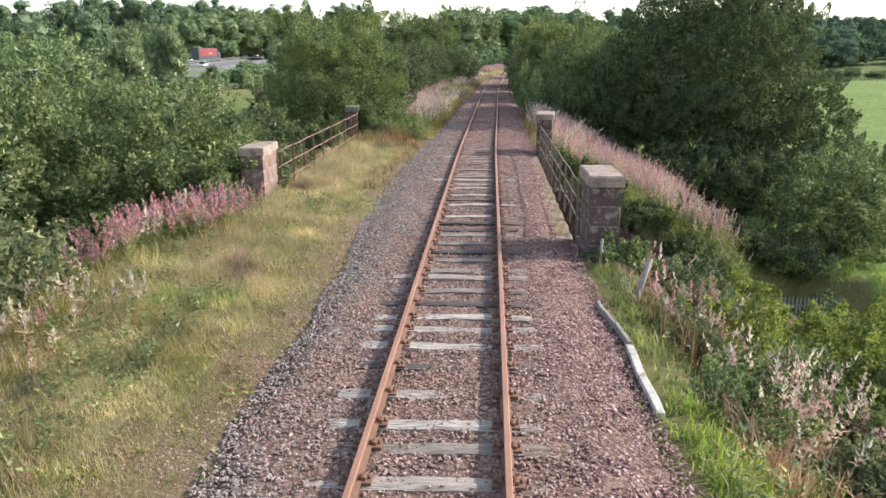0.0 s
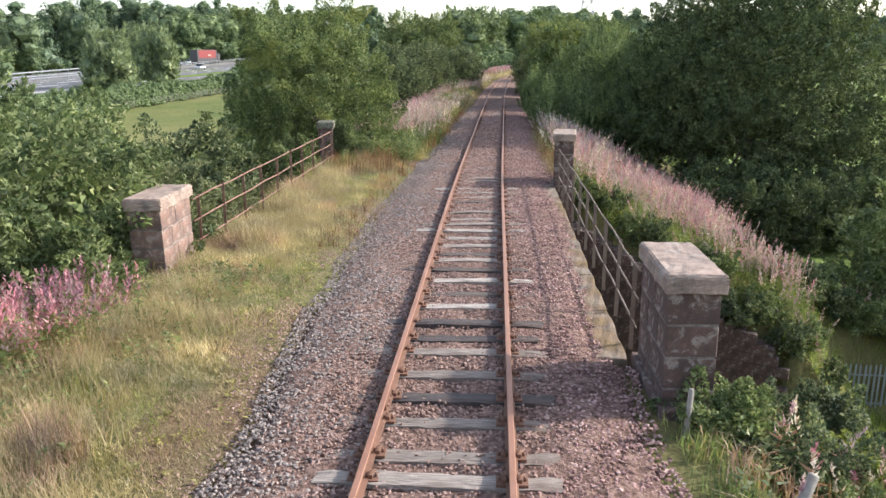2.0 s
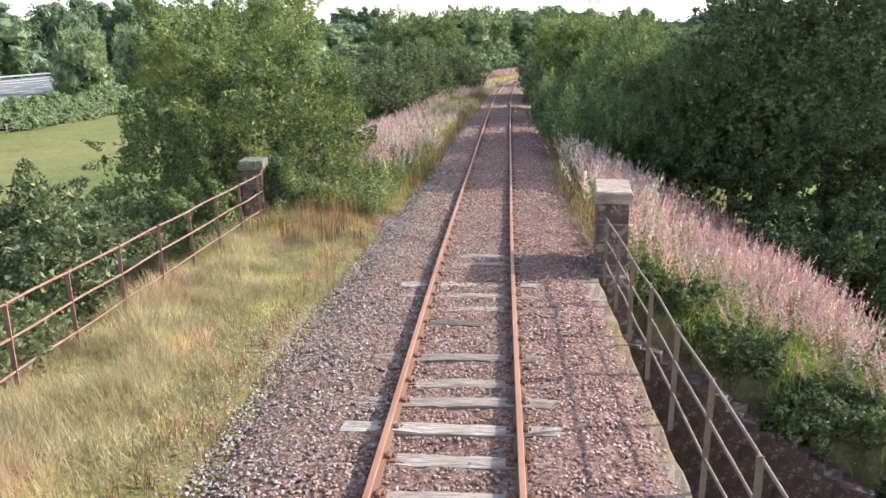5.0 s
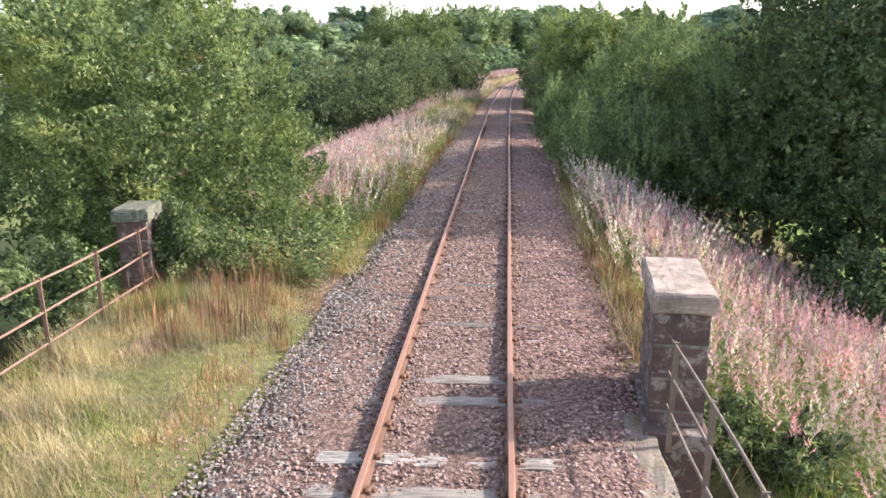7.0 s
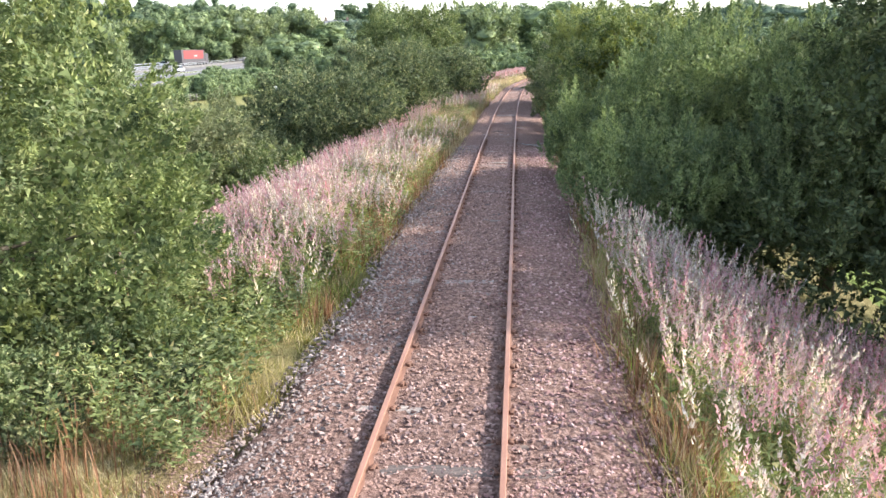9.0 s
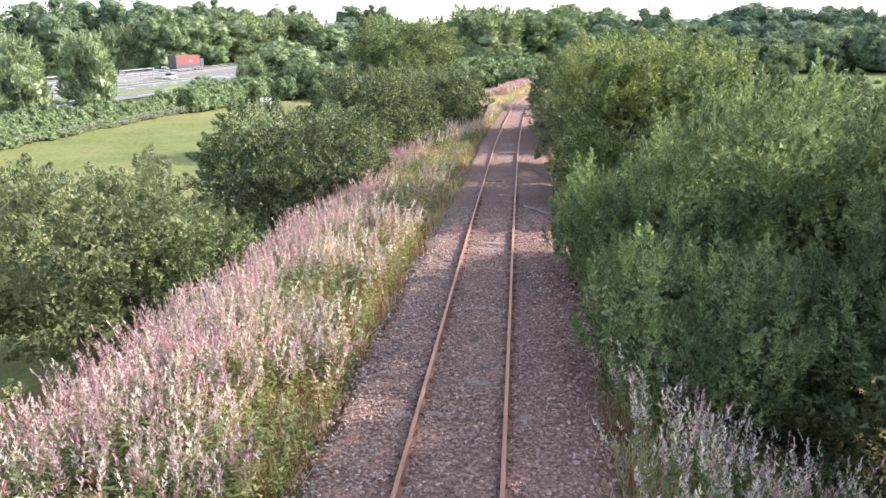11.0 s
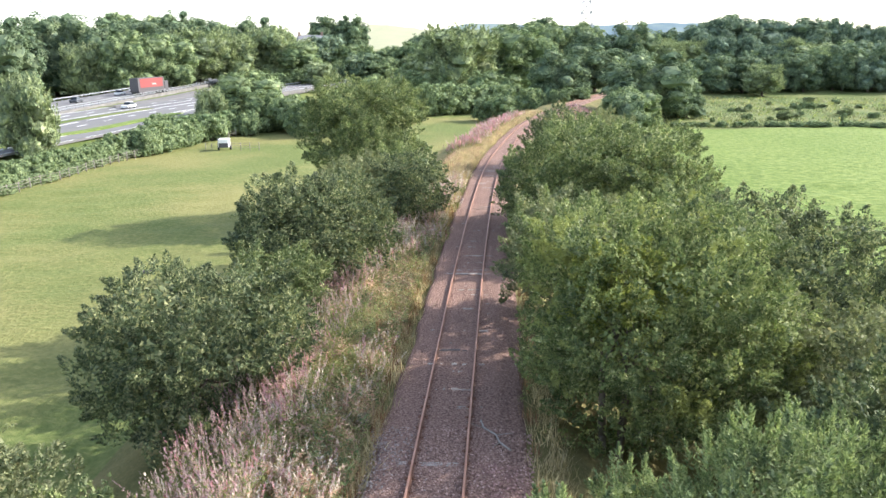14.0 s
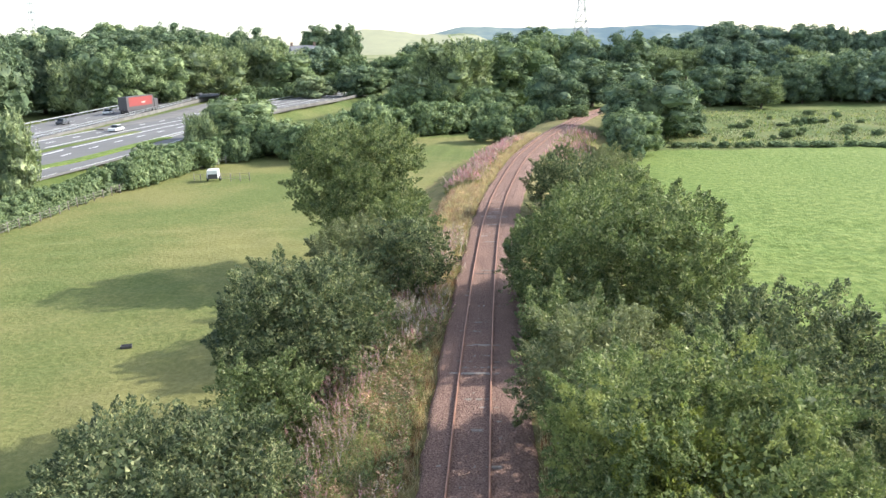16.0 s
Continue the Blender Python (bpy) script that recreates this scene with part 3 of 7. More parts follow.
def sleeper_mesh(seed, timber):
    r = random.Random(seed)
    bm = bmesh.new()
    half = 1.27 + r.uniform(-0.05, 0.05)
    nu, nv = 17, 6
    groove = [r.uniform(0.0, 1.0) for _ in range(nv)]
    ph = r.uniform(0, 6)
    top = []
    for i in range(nu):
        s = -half + 2 * half * i / (nu - 1)
        row = []
        for j in range(nv):
            w = -0.118 + 0.236 * j / (nv - 1)
            edge = j in (0, nv - 1)
            z = 0.008 * math.sin(s * 3 + ph) + r.uniform(-0.004, 0.004) - (0.014 if groove[j] > 0.62 and not edge and abs(s) > 0.3 * groove[j] else 0.0) - (r.uniform(0.004, 0.024) if edge else 0.0) - (r.uniform(0.0, 0.03) if i in (0, nu - 1) else 0.0)
            row.append(bm.verts.new((s + (r.uniform(-0.03, 0.02) if i in (0, nu - 1) else 0), w + (r.uniform(-0.012, 0.012) if edge else r.uniform(-0.01, 0.01)), z)))
        top.append(row)
    for i in range(nu - 1):
        for j in range(nv - 1):
            bm.faces.new((top[i][j], top[i + 1][j], top[i + 1][j + 1], top[i][j + 1]))
    ring = [top[i][0] for i in range(nu)] + [top[nu - 1][j] for j in range(1, nv)] + [top[i][nv - 1] for i in range(nu - 2, -1, -1)] + [top[0][j] for j in range(nv - 2, 0, -1)]
    low = [bm.verts.new((v.co.x, v.co.y, -0.13)) for v in ring]
    for k in range(len(ring)):
        q = (k + 1) % len(ring)
        bm.faces.new((ring[q], ring[k], low[k], low[q]))
    me = bpy.data.meshes.new("sleeper")
    bm.to_mesh(me)
    bm.free()
    me.materials.append(timber)
    return me


def chair_mesh():
    bm = bmesh.new()
    box(bm, -0.16, -0.085, -0.02, 0.16, 0.085, 0.012, bevel=0.005)
    for sx in (-1, 1):
        box(bm, sx * 0.075 - 0.028, -0.055, 0.0, sx * 0.075 + 0.028, 0.055, 0.055, bevel=0.012)
        bar(bm, (sx * 0.13, 0, 0.0), (sx * 0.13, 0, 0.05), 0.018, 0.014, 6)
        bar(bm, (sx * 0.05, -0.06, 0.055), (sx * 0.115, 0.06, 0.05), 0.013, 0.013, 5)
    me = bpy.data.meshes.new("rail_chair")
    bm.to_mesh(me)
    bm.free()
    me.materials.append(RUST)
    return me


SLEEPERS = [[sleeper_mesh(n + 7 * k, timber) for n in range(4)] for k, timber in enumerate((TIMBER_DARK, TIMBER, TIMBER_PALE))]
CHAIR = chair_mesh()
rr = random.Random(5)
# how far each sleeper lies along the line, and how bleached it is
LAID = [(3.25, 1), (3.95, 2), (4.65, 1), (5.36, 1), (6.06, 1), (6.74, 1), (7.24, 2), (8.03, 2), (8.87, 0), (9.59, 2), (10.26, 2), (10.79, 2), (11.45, 0), (12.15, 1), (12.96, 1), (13.44, 1), (14.2, 1), (14.82, 0), (15.52, 1), (16.3, 1), (16.82, 0), (17.43, 0), (18.28, 2), (18.97, 0), (19.7, 2), (20.44, 0), (21.15, 1), (21.65, 0), (22.33, 1), (23.06, 2), (23.72, 2), (24.41, 1), (25.0, 1), (25.83, 1)]
while LAID[-1][0] < 127:
    LAID.append((LAID[-1][0] + 0.69 + rr.uniform(-0.05, 0.05), rr.choice((0, 1, 1, 2))))
for count, (y, state) in enumerate(LAID):
    sl = new("sleeper", SLEEPERS[state][rr.randrange(4)])
    sl.parent = track
    ang = math.degrees(math.atan2(float(xc(y + 1) - xc(y - 1)), 2.0))
    sink = rr.choice([-0.016, -0.010, -0.004, 0.004]) if y < 17 else rr.choice([-0.040, -0.030, -0.018, -0.010, 0.006]) + (0.014 if y > 36 else 0.0)
    sl.matrix_basis = pose(float(xc(y)) + rr.uniform(-0.03, 0.03), y, -0.168 - sink, 0, rr.uniform(-0.5, 0.5), -ang + rr.uniform(-0.8, 0.8))
    if count < 92:
        for side in (-1, 1):
            ch = new("rail_chair", CHAIR)
            ch.parent = track
            ch.matrix_basis = pose(float(xc(y)) + side * 0.75, y, -0.155, 0, 0, -ang)
# fishplates at the rail joints
for (jy, side) in ((6.0, 1), (14.6, -1), (18.3, 1), (35.5, 1), (52.0, -1), (53.8, 1)):
    bm = bmesh.new()
    for sx in (-1, 1):
        box(bm, sx * 0.026 - 0.012, -0.27, -0.115, sx * 0.026 + 0.012, 0.27, -0.05, bevel=0.004)
        for k in (-0.2, -0.07, 0.07, 0.2):
            bar(bm, (sx * 0.03, k, -0.082), (sx * 0.058, k, -0.082), 0.016, 0.016, 6)
    fp = part("fishplate", bm, RUST, track)
    fp.matrix_basis = pose(float(xc(jy)) + side * 0.75, jy, 0)

# ---- bridge ----
bridge = thing("bridge_deck", 0, 0, 0, "skewed bridge deck with a worn concrete edge", "bridge", kind="structure")
bm = bmesh.new()
prof = [(FAR_X, -0.12), (-3.6, -0.14), (-2.4, -0.36), (2.22, -0.37)]
rows = []
for (x, z) in prof:
    rows.append([bm.verts.new((x, abut_a(x) - 1.2, z)), bm.verts.new((x, abut_b(x) + 1.2, z))])
for a, b in zip(rows, rows[1:]):
    bm.faces.new((a[0], b[0], b[1], a[1]))
low = [[bm.verts.new((x, f(x) + k, -1.25)) for f, k in ((abut_a, -1.2), (abut_b, 1.2))] for x in (FAR_X, 2.22)]
bm.faces.new((low[0][0], low[0][1], low[1][1], low[1][0]))
bm.faces.new((rows[0][0], rows[0][1], low[0][1], low[0][0]))
bm.faces.new((rows[-1][1], rows[-1][0], low[1][0], low[1][1]))
bmesh.ops.subdivide_edges(bm, edges=bm.edges[:], cuts=4, use_grid_fill=True)
part("deck_slab", bm, VERGE, bridge)
for k in range(7):
    y0, y1 = 16.4 + k * 2.06, 16.4 + (k + 1) * 2.06 - 0.02
    bm = bmesh.new()
    box(bm, 1.90, y0, -0.62, 2.47, y1, -0.262, bevel=0.03)
    bmesh.ops.subdivide_edges(bm, edges=[e for e in bm.edges if e.calc_length() > 0.3], cuts=7, use_grid_fill=True)
    for v in bm.verts:
        v.co.x += 0.012 * math.sin(v.co.y * 5) + 0.008 * math.sin(v.co.y * 23 + v.co.z * 9)
        v.co.z += 0.012 * math.sin(v.co.y * 7 + v.co.x * 9) + 0.006 * math.sin(v.co.y * 19 + v.co.x * 31)
    part("edge_stone", bm, CONCRETE, bridge)
bm = bmesh.new()
box(bm, 2.30, 16.6, -1.5, 2.36, 31.0, -0.62)
box(bm, 2.24, 16.6, -1.54, 2.46, 31.0, -1.5)
part("girder", bm, IRON_GREY, bridge, "rust-stained steel girder")
bm = bmesh.new()
box(bm, -6.05, 20.8, -1.5, -5.99, 35.6, -0.14)
part("girder", bm, IRON, bridge, "rust-stained steel girder")


def block_mesh(w, d, h, seed, mat):
    r = random.Random(seed)
    bm = bmesh.new()
    box(bm, -w / 2, -d / 2, -h / 2, w / 2, d / 2, h / 2, bevel=0.014)
    for v in bm.verts:
        v.co += Vector((r.uniform(-1, 1), r.uniform(-1, 1), r.uniform(-1, 1))) * 0.007
    me = bpy.data.meshes.new("stone_block")
    bm.to_mesh(me)
    bm.free()
    me.materials.append(mat)
    return me


def pillar(x, y, base, label, mat, turn=0.0, w=0.62, d=1.52, top=1.45, cap_mat=CAPSTONE):
    """A parapet pillar of coursed blocks with a thick bevelled cap; x, y at its middle."""
    ob = thing("parapet_pillar", x, y, base, label, "bridge pillar", "parapet pillars", turn=turn)
    high = top - 0.25 - base
    rows = max(3, round(high / 0.385))
    step = high / rows
    core = bmesh.new()
    box(core, -w / 2 + 0.008, -d / 2 + 0.021, 0, w / 2 - 0.008, d / 2 - 0.021, high)
    part("mortar_core", core, MORTAR, ob, "pale mortar joints")
    foot = bmesh.new()
    box(foot, -w / 2 - 0.07, -d / 2 - 0.22, -0.1, w / 2 + 0.06, d / 2 + 0.1, -base - 0.22, bevel=0.03)
    part("plinth", foot, mat, ob)
    for n in range(rows):
        cuts = [-d / 2, -d / 6 + (0.14 if n % 2 else -0.05), d / 6 + (0.2 if n % 2 else 0.02), d / 2]
        if n % 2:
            cuts = [-d / 2, -0.04, d / 2]
        for a, b in zip(cuts, cuts[1:]):
            me = block_mesh(w, b - a - 0.026, step - 0.03, n * 13 + int(a * 100) + int(x * 7), mat)
            blk = new("stone_block", me)
            blk.parent = ob
            blk.matrix_basis = pose(0, (a + b) / 2, (n + 0.5) * step)
    cap = bmesh.new()
    cw, cd = w / 2 + 0.055, d / 2 + 0.06
    low = [cap.verts.new((sx * cw, sy * cd, high + 0.002)) for sx, sy in ((-1, -1), (1, -1), (1, 1), (-1, 1))]
    mid = [cap.verts.new((sx * cw, sy * cd, high + 0.195)) for sx, sy in ((-1, -1), (1, -1), (1, 1), (-1, 1))]
    tip = [cap.verts.new((sx * (cw - 0.03), sy * (cd - 0.03), high + 0.235)) for sx, sy in ((-1, -1), (1, -1), (1, 1), (-1, 1))]
    for k in range(4):
        cap.faces.new((low[k], low[(k + 1) % 4], mid[(k + 1) % 4], mid[k]))
        cap.faces.new((mid[k], mid[(k + 1) % 4], tip[(k + 1) % 4], tip[k]))
    cap.faces.new(low[::-1])
    cap.faces.new(tip)
    bmesh.ops.bevel(cap, geom=[e for e in cap.edges], offset=0.012, segments=2, affect="EDGES")
    bmesh.ops.subdivide_edges(cap, edges=[e for e in cap.edges if e.calc_length() > 0.1], cuts=7, use_grid_fill=True)
    r = random.Random(int(x * 31 + y))
    for v in cap.verts:
        v.co += Vector((r.uniform(-1, 1), r.uniform(-1, 1), r.uniform(-1, 1))) * 0.006
        v.co.z += 0.004 * math.sin(v.co.x * 11 + 3 * math.sin(v.co.y * 5)) * math.sin(v.co.y * 9 + x)
    part("cap", cap, cap_mat, ob, "thick weathered grey capstone")
    return ob


pillar(2.93, 15.70, -1.3, "dark sooty sandstone pillar with a grey capstone beside the track", STONE_DARK, 1.0)
pillar(2.80, 31.15, -1.3, "dark sooty sandstone pillar with a flaking capstone beside the track", STONE_DARK, -6.0, cap_mat=CAPSTONE_PINK)
pillar(-5.96, 20.15, -1.0, "sunlit red sandstone pillar with a rounded grey capstone", STONE_RED, 2.0)
CAP_MOSSY = masonry("mossy_capstone", (0.15, 0.145, 0.105), (0.21, 0.20, 0.15), (0.07, 0.075, 0.045), 0.55, 0.35)
pillar(-6.05, 35.2, -1.0, "dark stone pillar half hidden under a leafy tree", STONE_DARK, 8.0, w=0.54, d=0.78, cap_mat=CAP_MOSSY)


def railing(name, label, x, ys, top, base, heights, mat, x1=None):
    ob = thing(name, x, ys[0], base, label, "railing", "bridge railings")
    x1 = x if x1 is None else x1
    at = lambda yy: x + (x1 - x) * (yy - ys[0]) / (ys[-1] - ys[0])
    for n, yy in enumerate(ys):
        bm = bmesh.new()
        box(bm, -0.032, -0.006, 0, 0.032, 0.006, top - base, bevel=0.002)
        box(bm, -0.006, 0.006, 0, 0.006, 0.05, top - base - 0.002, bevel=0.002)
        p = part("post", bm, mat, ob)
        p.matrix_basis = pose(at(yy) - x, yy - ys[0], 0, 0.6 * math.sin(n * 2.3), 0.8 * math.sin(n * 1.7), 0)
    for h in heights:
        bm = bmesh.new()
        pts = [Vector((at(yy) - x + 0.012 * math.sin(yy * 3 + h), yy - ys[0], h - base + 0.012 * math.sin(yy * 2.1 + 5 * h))) for yy in np.linspace(ys[0] - 0.35, ys[-1] + 0.35, 12)]
        tube(bm, pts, 0.019)
        part("rail_bar", bm, mat, ob)
    return ob


railing("bridge_railing", "rusty iron railing with slim posts and three bars beside the ballast", 2.60, list(np.linspace(16.95, 30.0, 10)), 1.0, -0.35, (0.97, 0.55, 0.13), IRON_GREY, 2.56)
railing("bridge_railing", "rusty brown iron railing with three bars above long grass", -5.72, list(np.linspace(21.44, 34.47, 10)), 1.13, -0.2, (1.09, 0.63, 0.17), IRON)


def wall(name, a, b, za, zb, base, mat, label, thick=0.5, facing=1):
    """A coursed stone wall from a to b whose top falls from za to zb."""
    a, b = Vector((*a, 0)), Vector((*b, 0))
    d = b - a
    ob = thing(name, a.x, a.y, base, label, "retaining wall", kind="structure", turn=math.degrees(math.atan2(d.y, d.x)))
    core = bmesh.new()
    n = 24
    for k in range(n):
        x0, x1 = d.length * k / n, d.length * (k + 1) / n
        z = za + (zb - za) * (k + 0.5) / n
        if z - base > 0.1:
            box(core, x0, 0.02 * facing if facing > 0 else -thick, 0, x1, thick if facing > 0 else -0.02, z - base - 0.10)
    part("wall_core", core, STONE_DARK, ob)
    r = random.Random(int(a.x * 10))
    shared = [block_mesh(0.62, 0.2, 0.29, 50 + k, mat) for k in range(4)]
    z, row = base, 0
    while z < max(za, zb):
        x = -0.32 * (row % 2)
        while x < d.length:
            xm = min(max(x + 0.32, 0), d.length)
            topz = za + (zb - za) * xm / d.length
            if z + 0.25 < topz:
                blk = new("stone_block", shared[r.randrange(4)])
                blk.parent = ob
                blk.matrix_basis = pose(x + 0.32, 0.1 * facing + r.uniform(-0.008, 0.008), z - base + 0.15)
            x += 0.64
        z += 0.305
        row += 1
    return ob


wall("abutment_wall", (2.5, abut_b(2.5)), (-6.2, abut_b(-6.2)), -1.25, -1.25, -8.0, STONE_DARK, "far abutment of dark coursed stone under the bridge", facing=-1)
wall("abutment_wall", (2.5, abut_a(2.5)), (-6.2, abut_a(-6.2)), -1.25, -1.25, -8.0, STONE_DARK, "near abutment of dark coursed stone under the bridge", facing=1)
wall("wing_wall", (2.52, abut_b(2.52)), (8.6, abut_b(8.6)), -1.1, -4.4, -8.0, STONE_DARK, "sloping wing wall of dark stone beside the bridge", facing=1, thick=0.6)

# ---- foliage ----
def unit(v):
    return v / np.maximum(np.linalg.norm(v, axis=-1, keepdims=True), 1e-9)


def leaves(p, axis, face, length, width, r, tri=False):
    """One folded leaf at each point p: it runs along axis and faces the way of face. Returns vertices and faces."""
    a = unit(axis)
    b = unit(np.cross(face, a))
    n = unit(np.cross(a, b))
    L, W = length[:, None], width[:, None]
    if tri:
        v = np.stack([p - a * L * 0.5 - b * W * 0.5, p - a * L * 0.5 + b * W * 0.5, p + a * L * 0.5], 1)
        return v.reshape(-1, 3), np.arange(len(p) * 3).reshape(-1, 3)
    v = np.stack([p - a * L * 0.5, p + b * W * 0.5 - n * W * 0.18, p + a * L * 0.5, p - b * W * 0.5 - n * W * 0.18], 1)
    return v.reshape(-1, 3), np.arange(len(p) * 4).reshape(-1, 4)


def crown_points(lobes, leaf, clump, r, shoot=0.5, dens=0.95, cover=0.56, fill=0.36, feather=False, sprigs=0.0, domed=False):
    """Leaves in small sprays over the skin of overlapping lobes (x, y, z, rx, ry, rz), with more leaves inside."""
    out = []
    L = np.array(lobes, float)
    for n, (cx, cy, cz, rx, ry_, rz) in enumerate(L):
        area = 4 * math.pi * ((rx * ry_) ** 1.6 / 3 + (rx * rz) ** 1.6 / 3 + (ry_ * rz) ** 1.6 / 3) ** (1 / 1.6)
        m = max(5, int(area * dens * (1.5 if feather else 1.0) / (math.pi * clump * clump)))
        d = unit(r.normal(size=(m, 3)))
        c = np.array([cx, cy, cz]) + d * np.array([rx, ry_, rz]) * r.uniform(0.70, 1.06, (m, 1))
        keep = np.ones(m, bool)
        for k, (ox, oy, oz, sx, sy, sz) in enumerate(L):
            if k != n:
                keep &= (((c - (ox, oy, oz)) / (sx, sy, sz)) ** 2).sum(1) > 0.70
        c, d = c[keep], d[keep]
        up = unit(d + np.array([0, 0, shoot]) + r.normal(0, 0.34, d.shape))
        s = clump * r.uniform(0.55, 1.45, len(c))
        count = np.maximum(4, cover * 6.28 * s * s / (0.275 * leaf * leaf) * r.uniform(0.6, 1.2, len(c))).astype(int)
        i = np.repeat(np.arange(len(c)), count)
        # each spray is a leafy finger that tapers outwards
        t = r.uniform(0, 1, len(i)) ** 0.85
        ring = unit(np.cross(up[i], unit(r.normal(size=(len(i), 3)))))
        wide = s[i] * (0.62 * (1 - t) ** 0.7 + 0.06) * r.uniform(0.75, 1.05, len(i))
        pos = c[i] + up[i] * (s[i] * (1.55 * t - 0.35) * (1 + 0.35 * shoot))[:, None] + ring * wide[:, None]
        face = unit(ring + up[i] * 0.45 + np.array([0, 0, 0.25]) + r.normal(0, 0.30, pos.shape))
        axis = up[i] * 0.7 + ring * 0.5 + r.normal(0, 0.45, pos.shape)
        if domed:
            way = unit(up[i] * 0.62 + r.normal(0, 0.62, (len(i), 3)))
            pos = c[i] + way * (s[i] * r.uniform(0.80, 1.06, len(i)))[:, None] * np.array([1.05, 1.05, 0.9])
            face = unit(way + np.array([0, 0, 0.2]) + r.normal(0, 0.30, pos.shape))
            axis = np.cross(face, unit(r.normal(size=pos.shape)))
        size = leaf * r.uniform(0.65, 1.35, len(i))
        slim = 0.55
        if feather:
            # upright shoots with narrow leaves along them
            up2 = unit(up[i] + np.array([0, 0, 0.7]))
            t = r.uniform(0, 1, len(i)) ** 0.8
            off = r.normal(0, 1, pos.shape)
            pos = c[i] + up2 * (s[i] * 2.3 * t)[:, None] + off * (s[i] * 0.30 * (1.12 - t))[:, None]
            axis = up2 * 0.8 + unit(off) * 0.75
            face = unit(r.normal(size=pos.shape) + d[i] * 0.6)
            slim = 0.40
            size = size * 1.15
        out.append((pos, axis, face, size, size * slim))
        if sprigs and not feather:
            # arching shoots that break the outline
            m2 = int(m * sprigs)
            d2 = unit(r.normal(size=(m2, 3)) + np.array([0, 0, 0.35]))
            c2 = np.array([cx, cy, cz]) + d2 * np.array([rx, ry_, rz]) * 0.96
            ok = np.ones(m2, bool)
            for k, (ox, oy, oz, sx, sy, sz) in enumerate(L):
                if k != n:
                    ok &= (((c2 - (ox, oy, oz)) / (sx, sy, sz)) ** 2).sum(1) > 0.9
            c2, d2 = c2[ok], d2[ok]
            run = unit(d2 + np.array([0, 0, 0.30]) + r.normal(0, 0.4, d2.shape))
            far = clump * r.uniform(0.9, 2.2, len(c2))
            i = np.repeat(np.arange(len(c2)), np.maximum(6, far / (leaf * 0.20)).astype(int))
            t = r.uniform(0, 1, len(i))
            pos = c2[i] + run[i] * (far[i] * t)[:, None] - np.array([0, 0, 1.0]) * (0.30 * far[i] * t * t)[:, None] + r.normal(0, leaf * 0.42, (len(i), 3))
            size = leaf * r.uniform(0.6, 1.15, len(i))
            out.append((pos, run[i] + r.normal(0, 0.6, pos.shape), unit(r.normal(0, 0.7, pos.shape) + np.array([0, 0, 0.7])), size, size * 0.55))
        q = int(area * fill * 0.5 / (0.4 * leaf * leaf * 3.2))
        e = unit(r.normal(size=(q, 3)))
        pos = np.array([cx, cy, cz]) + e * np.array([rx, ry_, rz]) * r.uniform(0.3, 0.66 if feather else 0.78, (q, 1))
        size = leaf * r.uniform(1.2, 1.9, q)
        out.append((pos, unit(r.normal(size=(q, 3))), unit(e + r.normal(0, 0.5, (q, 3))), size, size * 0.8))
    return [np.concatenate(part_) for part_ in zip(*out)]


def auto_lobes(rx, ry_, rz, z0, n, r, size=0.52, flat=0.85):
    """A main body and n lobes round it, lifted to z0."""
    lobes = [(0, 0, z0, rx * 0.56, ry_ * 0.56, rz * 0.62)]
    n = int(n * (2.55 - 0.88 * flat))
    for k in range(n):
        a = 6.283 * 0.618 * k + r.uniform(-0.5, 0.5)
        h = -0.75 + 1.6 * ((k + r.uniform(0, 1)) / n)
        f = size * r.choice([0.36, 0.5, 0.66, 0.85]) * r.uniform(0.9, 1.1)
        w = math.sqrt(max(0.03, 1 - h * h)) * (1.0 - f * 0.62)
        q = f * (rx * ry_ * rz) ** (1 / 3)
        lobes.append((rx * w * math.cos(a), ry_ * w * math.sin(a), z0 + rz * h * (1.0 - f * 0.66), q * 1.08, q * 1.08, q * flat))
    return lobes


def trunk_mesh(lobes, z_base, radius, r, stems=1):
    bm = bmesh.new()
    for s_ in range(stems):
        off = Vector((r.uniform(-0.4, 0.4), r.uniform(-0.4, 0.4), 0)) if stems > 1 else Vector((0, 0, 0))
        fork = Vector((0.0, 0.0, z_base + (lobes[0][2] - z_base) * 0.55)) + off * 1.5
        prev, rad = Vector((off.x, off.y, z_base - 0.3)), radius
        for k in (0.33, 0.66, 1.0):
            nxt = prev.lerp(fork, k) + Vector((r.uniform(-0.1, 0.1), r.uniform(-0.1, 0.1), 0))
            bar(bm, prev, nxt, rad, rad * 0.82, 8)
            prev, rad = nxt, rad * 0.82
        for (cx, cy, cz, *_rest) in lobes[s_::stems]:
            end = Vector((cx, cy, cz))
            knee = prev.lerp(end, 0.5) + Vector((r.uniform(-0.3, 0.3), r.uniform(-0.3, 0.3), -0.2))
            bar(bm, prev, knee, rad * 0.6, rad * 0.36, 6)
            bar(bm, knee, end, rad * 0.36, rad * 0.12, 5)
            for k in range(2):
                tw = end + Vector((r.uniform(-1, 1), r.uniform(-1, 1), r.uniform(0, 1))) * _rest[0] * 0.7
                bar(bm, knee.lerp(end, 0.6), tw, rad * 0.16, rad * 0.04, 4)
    return bm


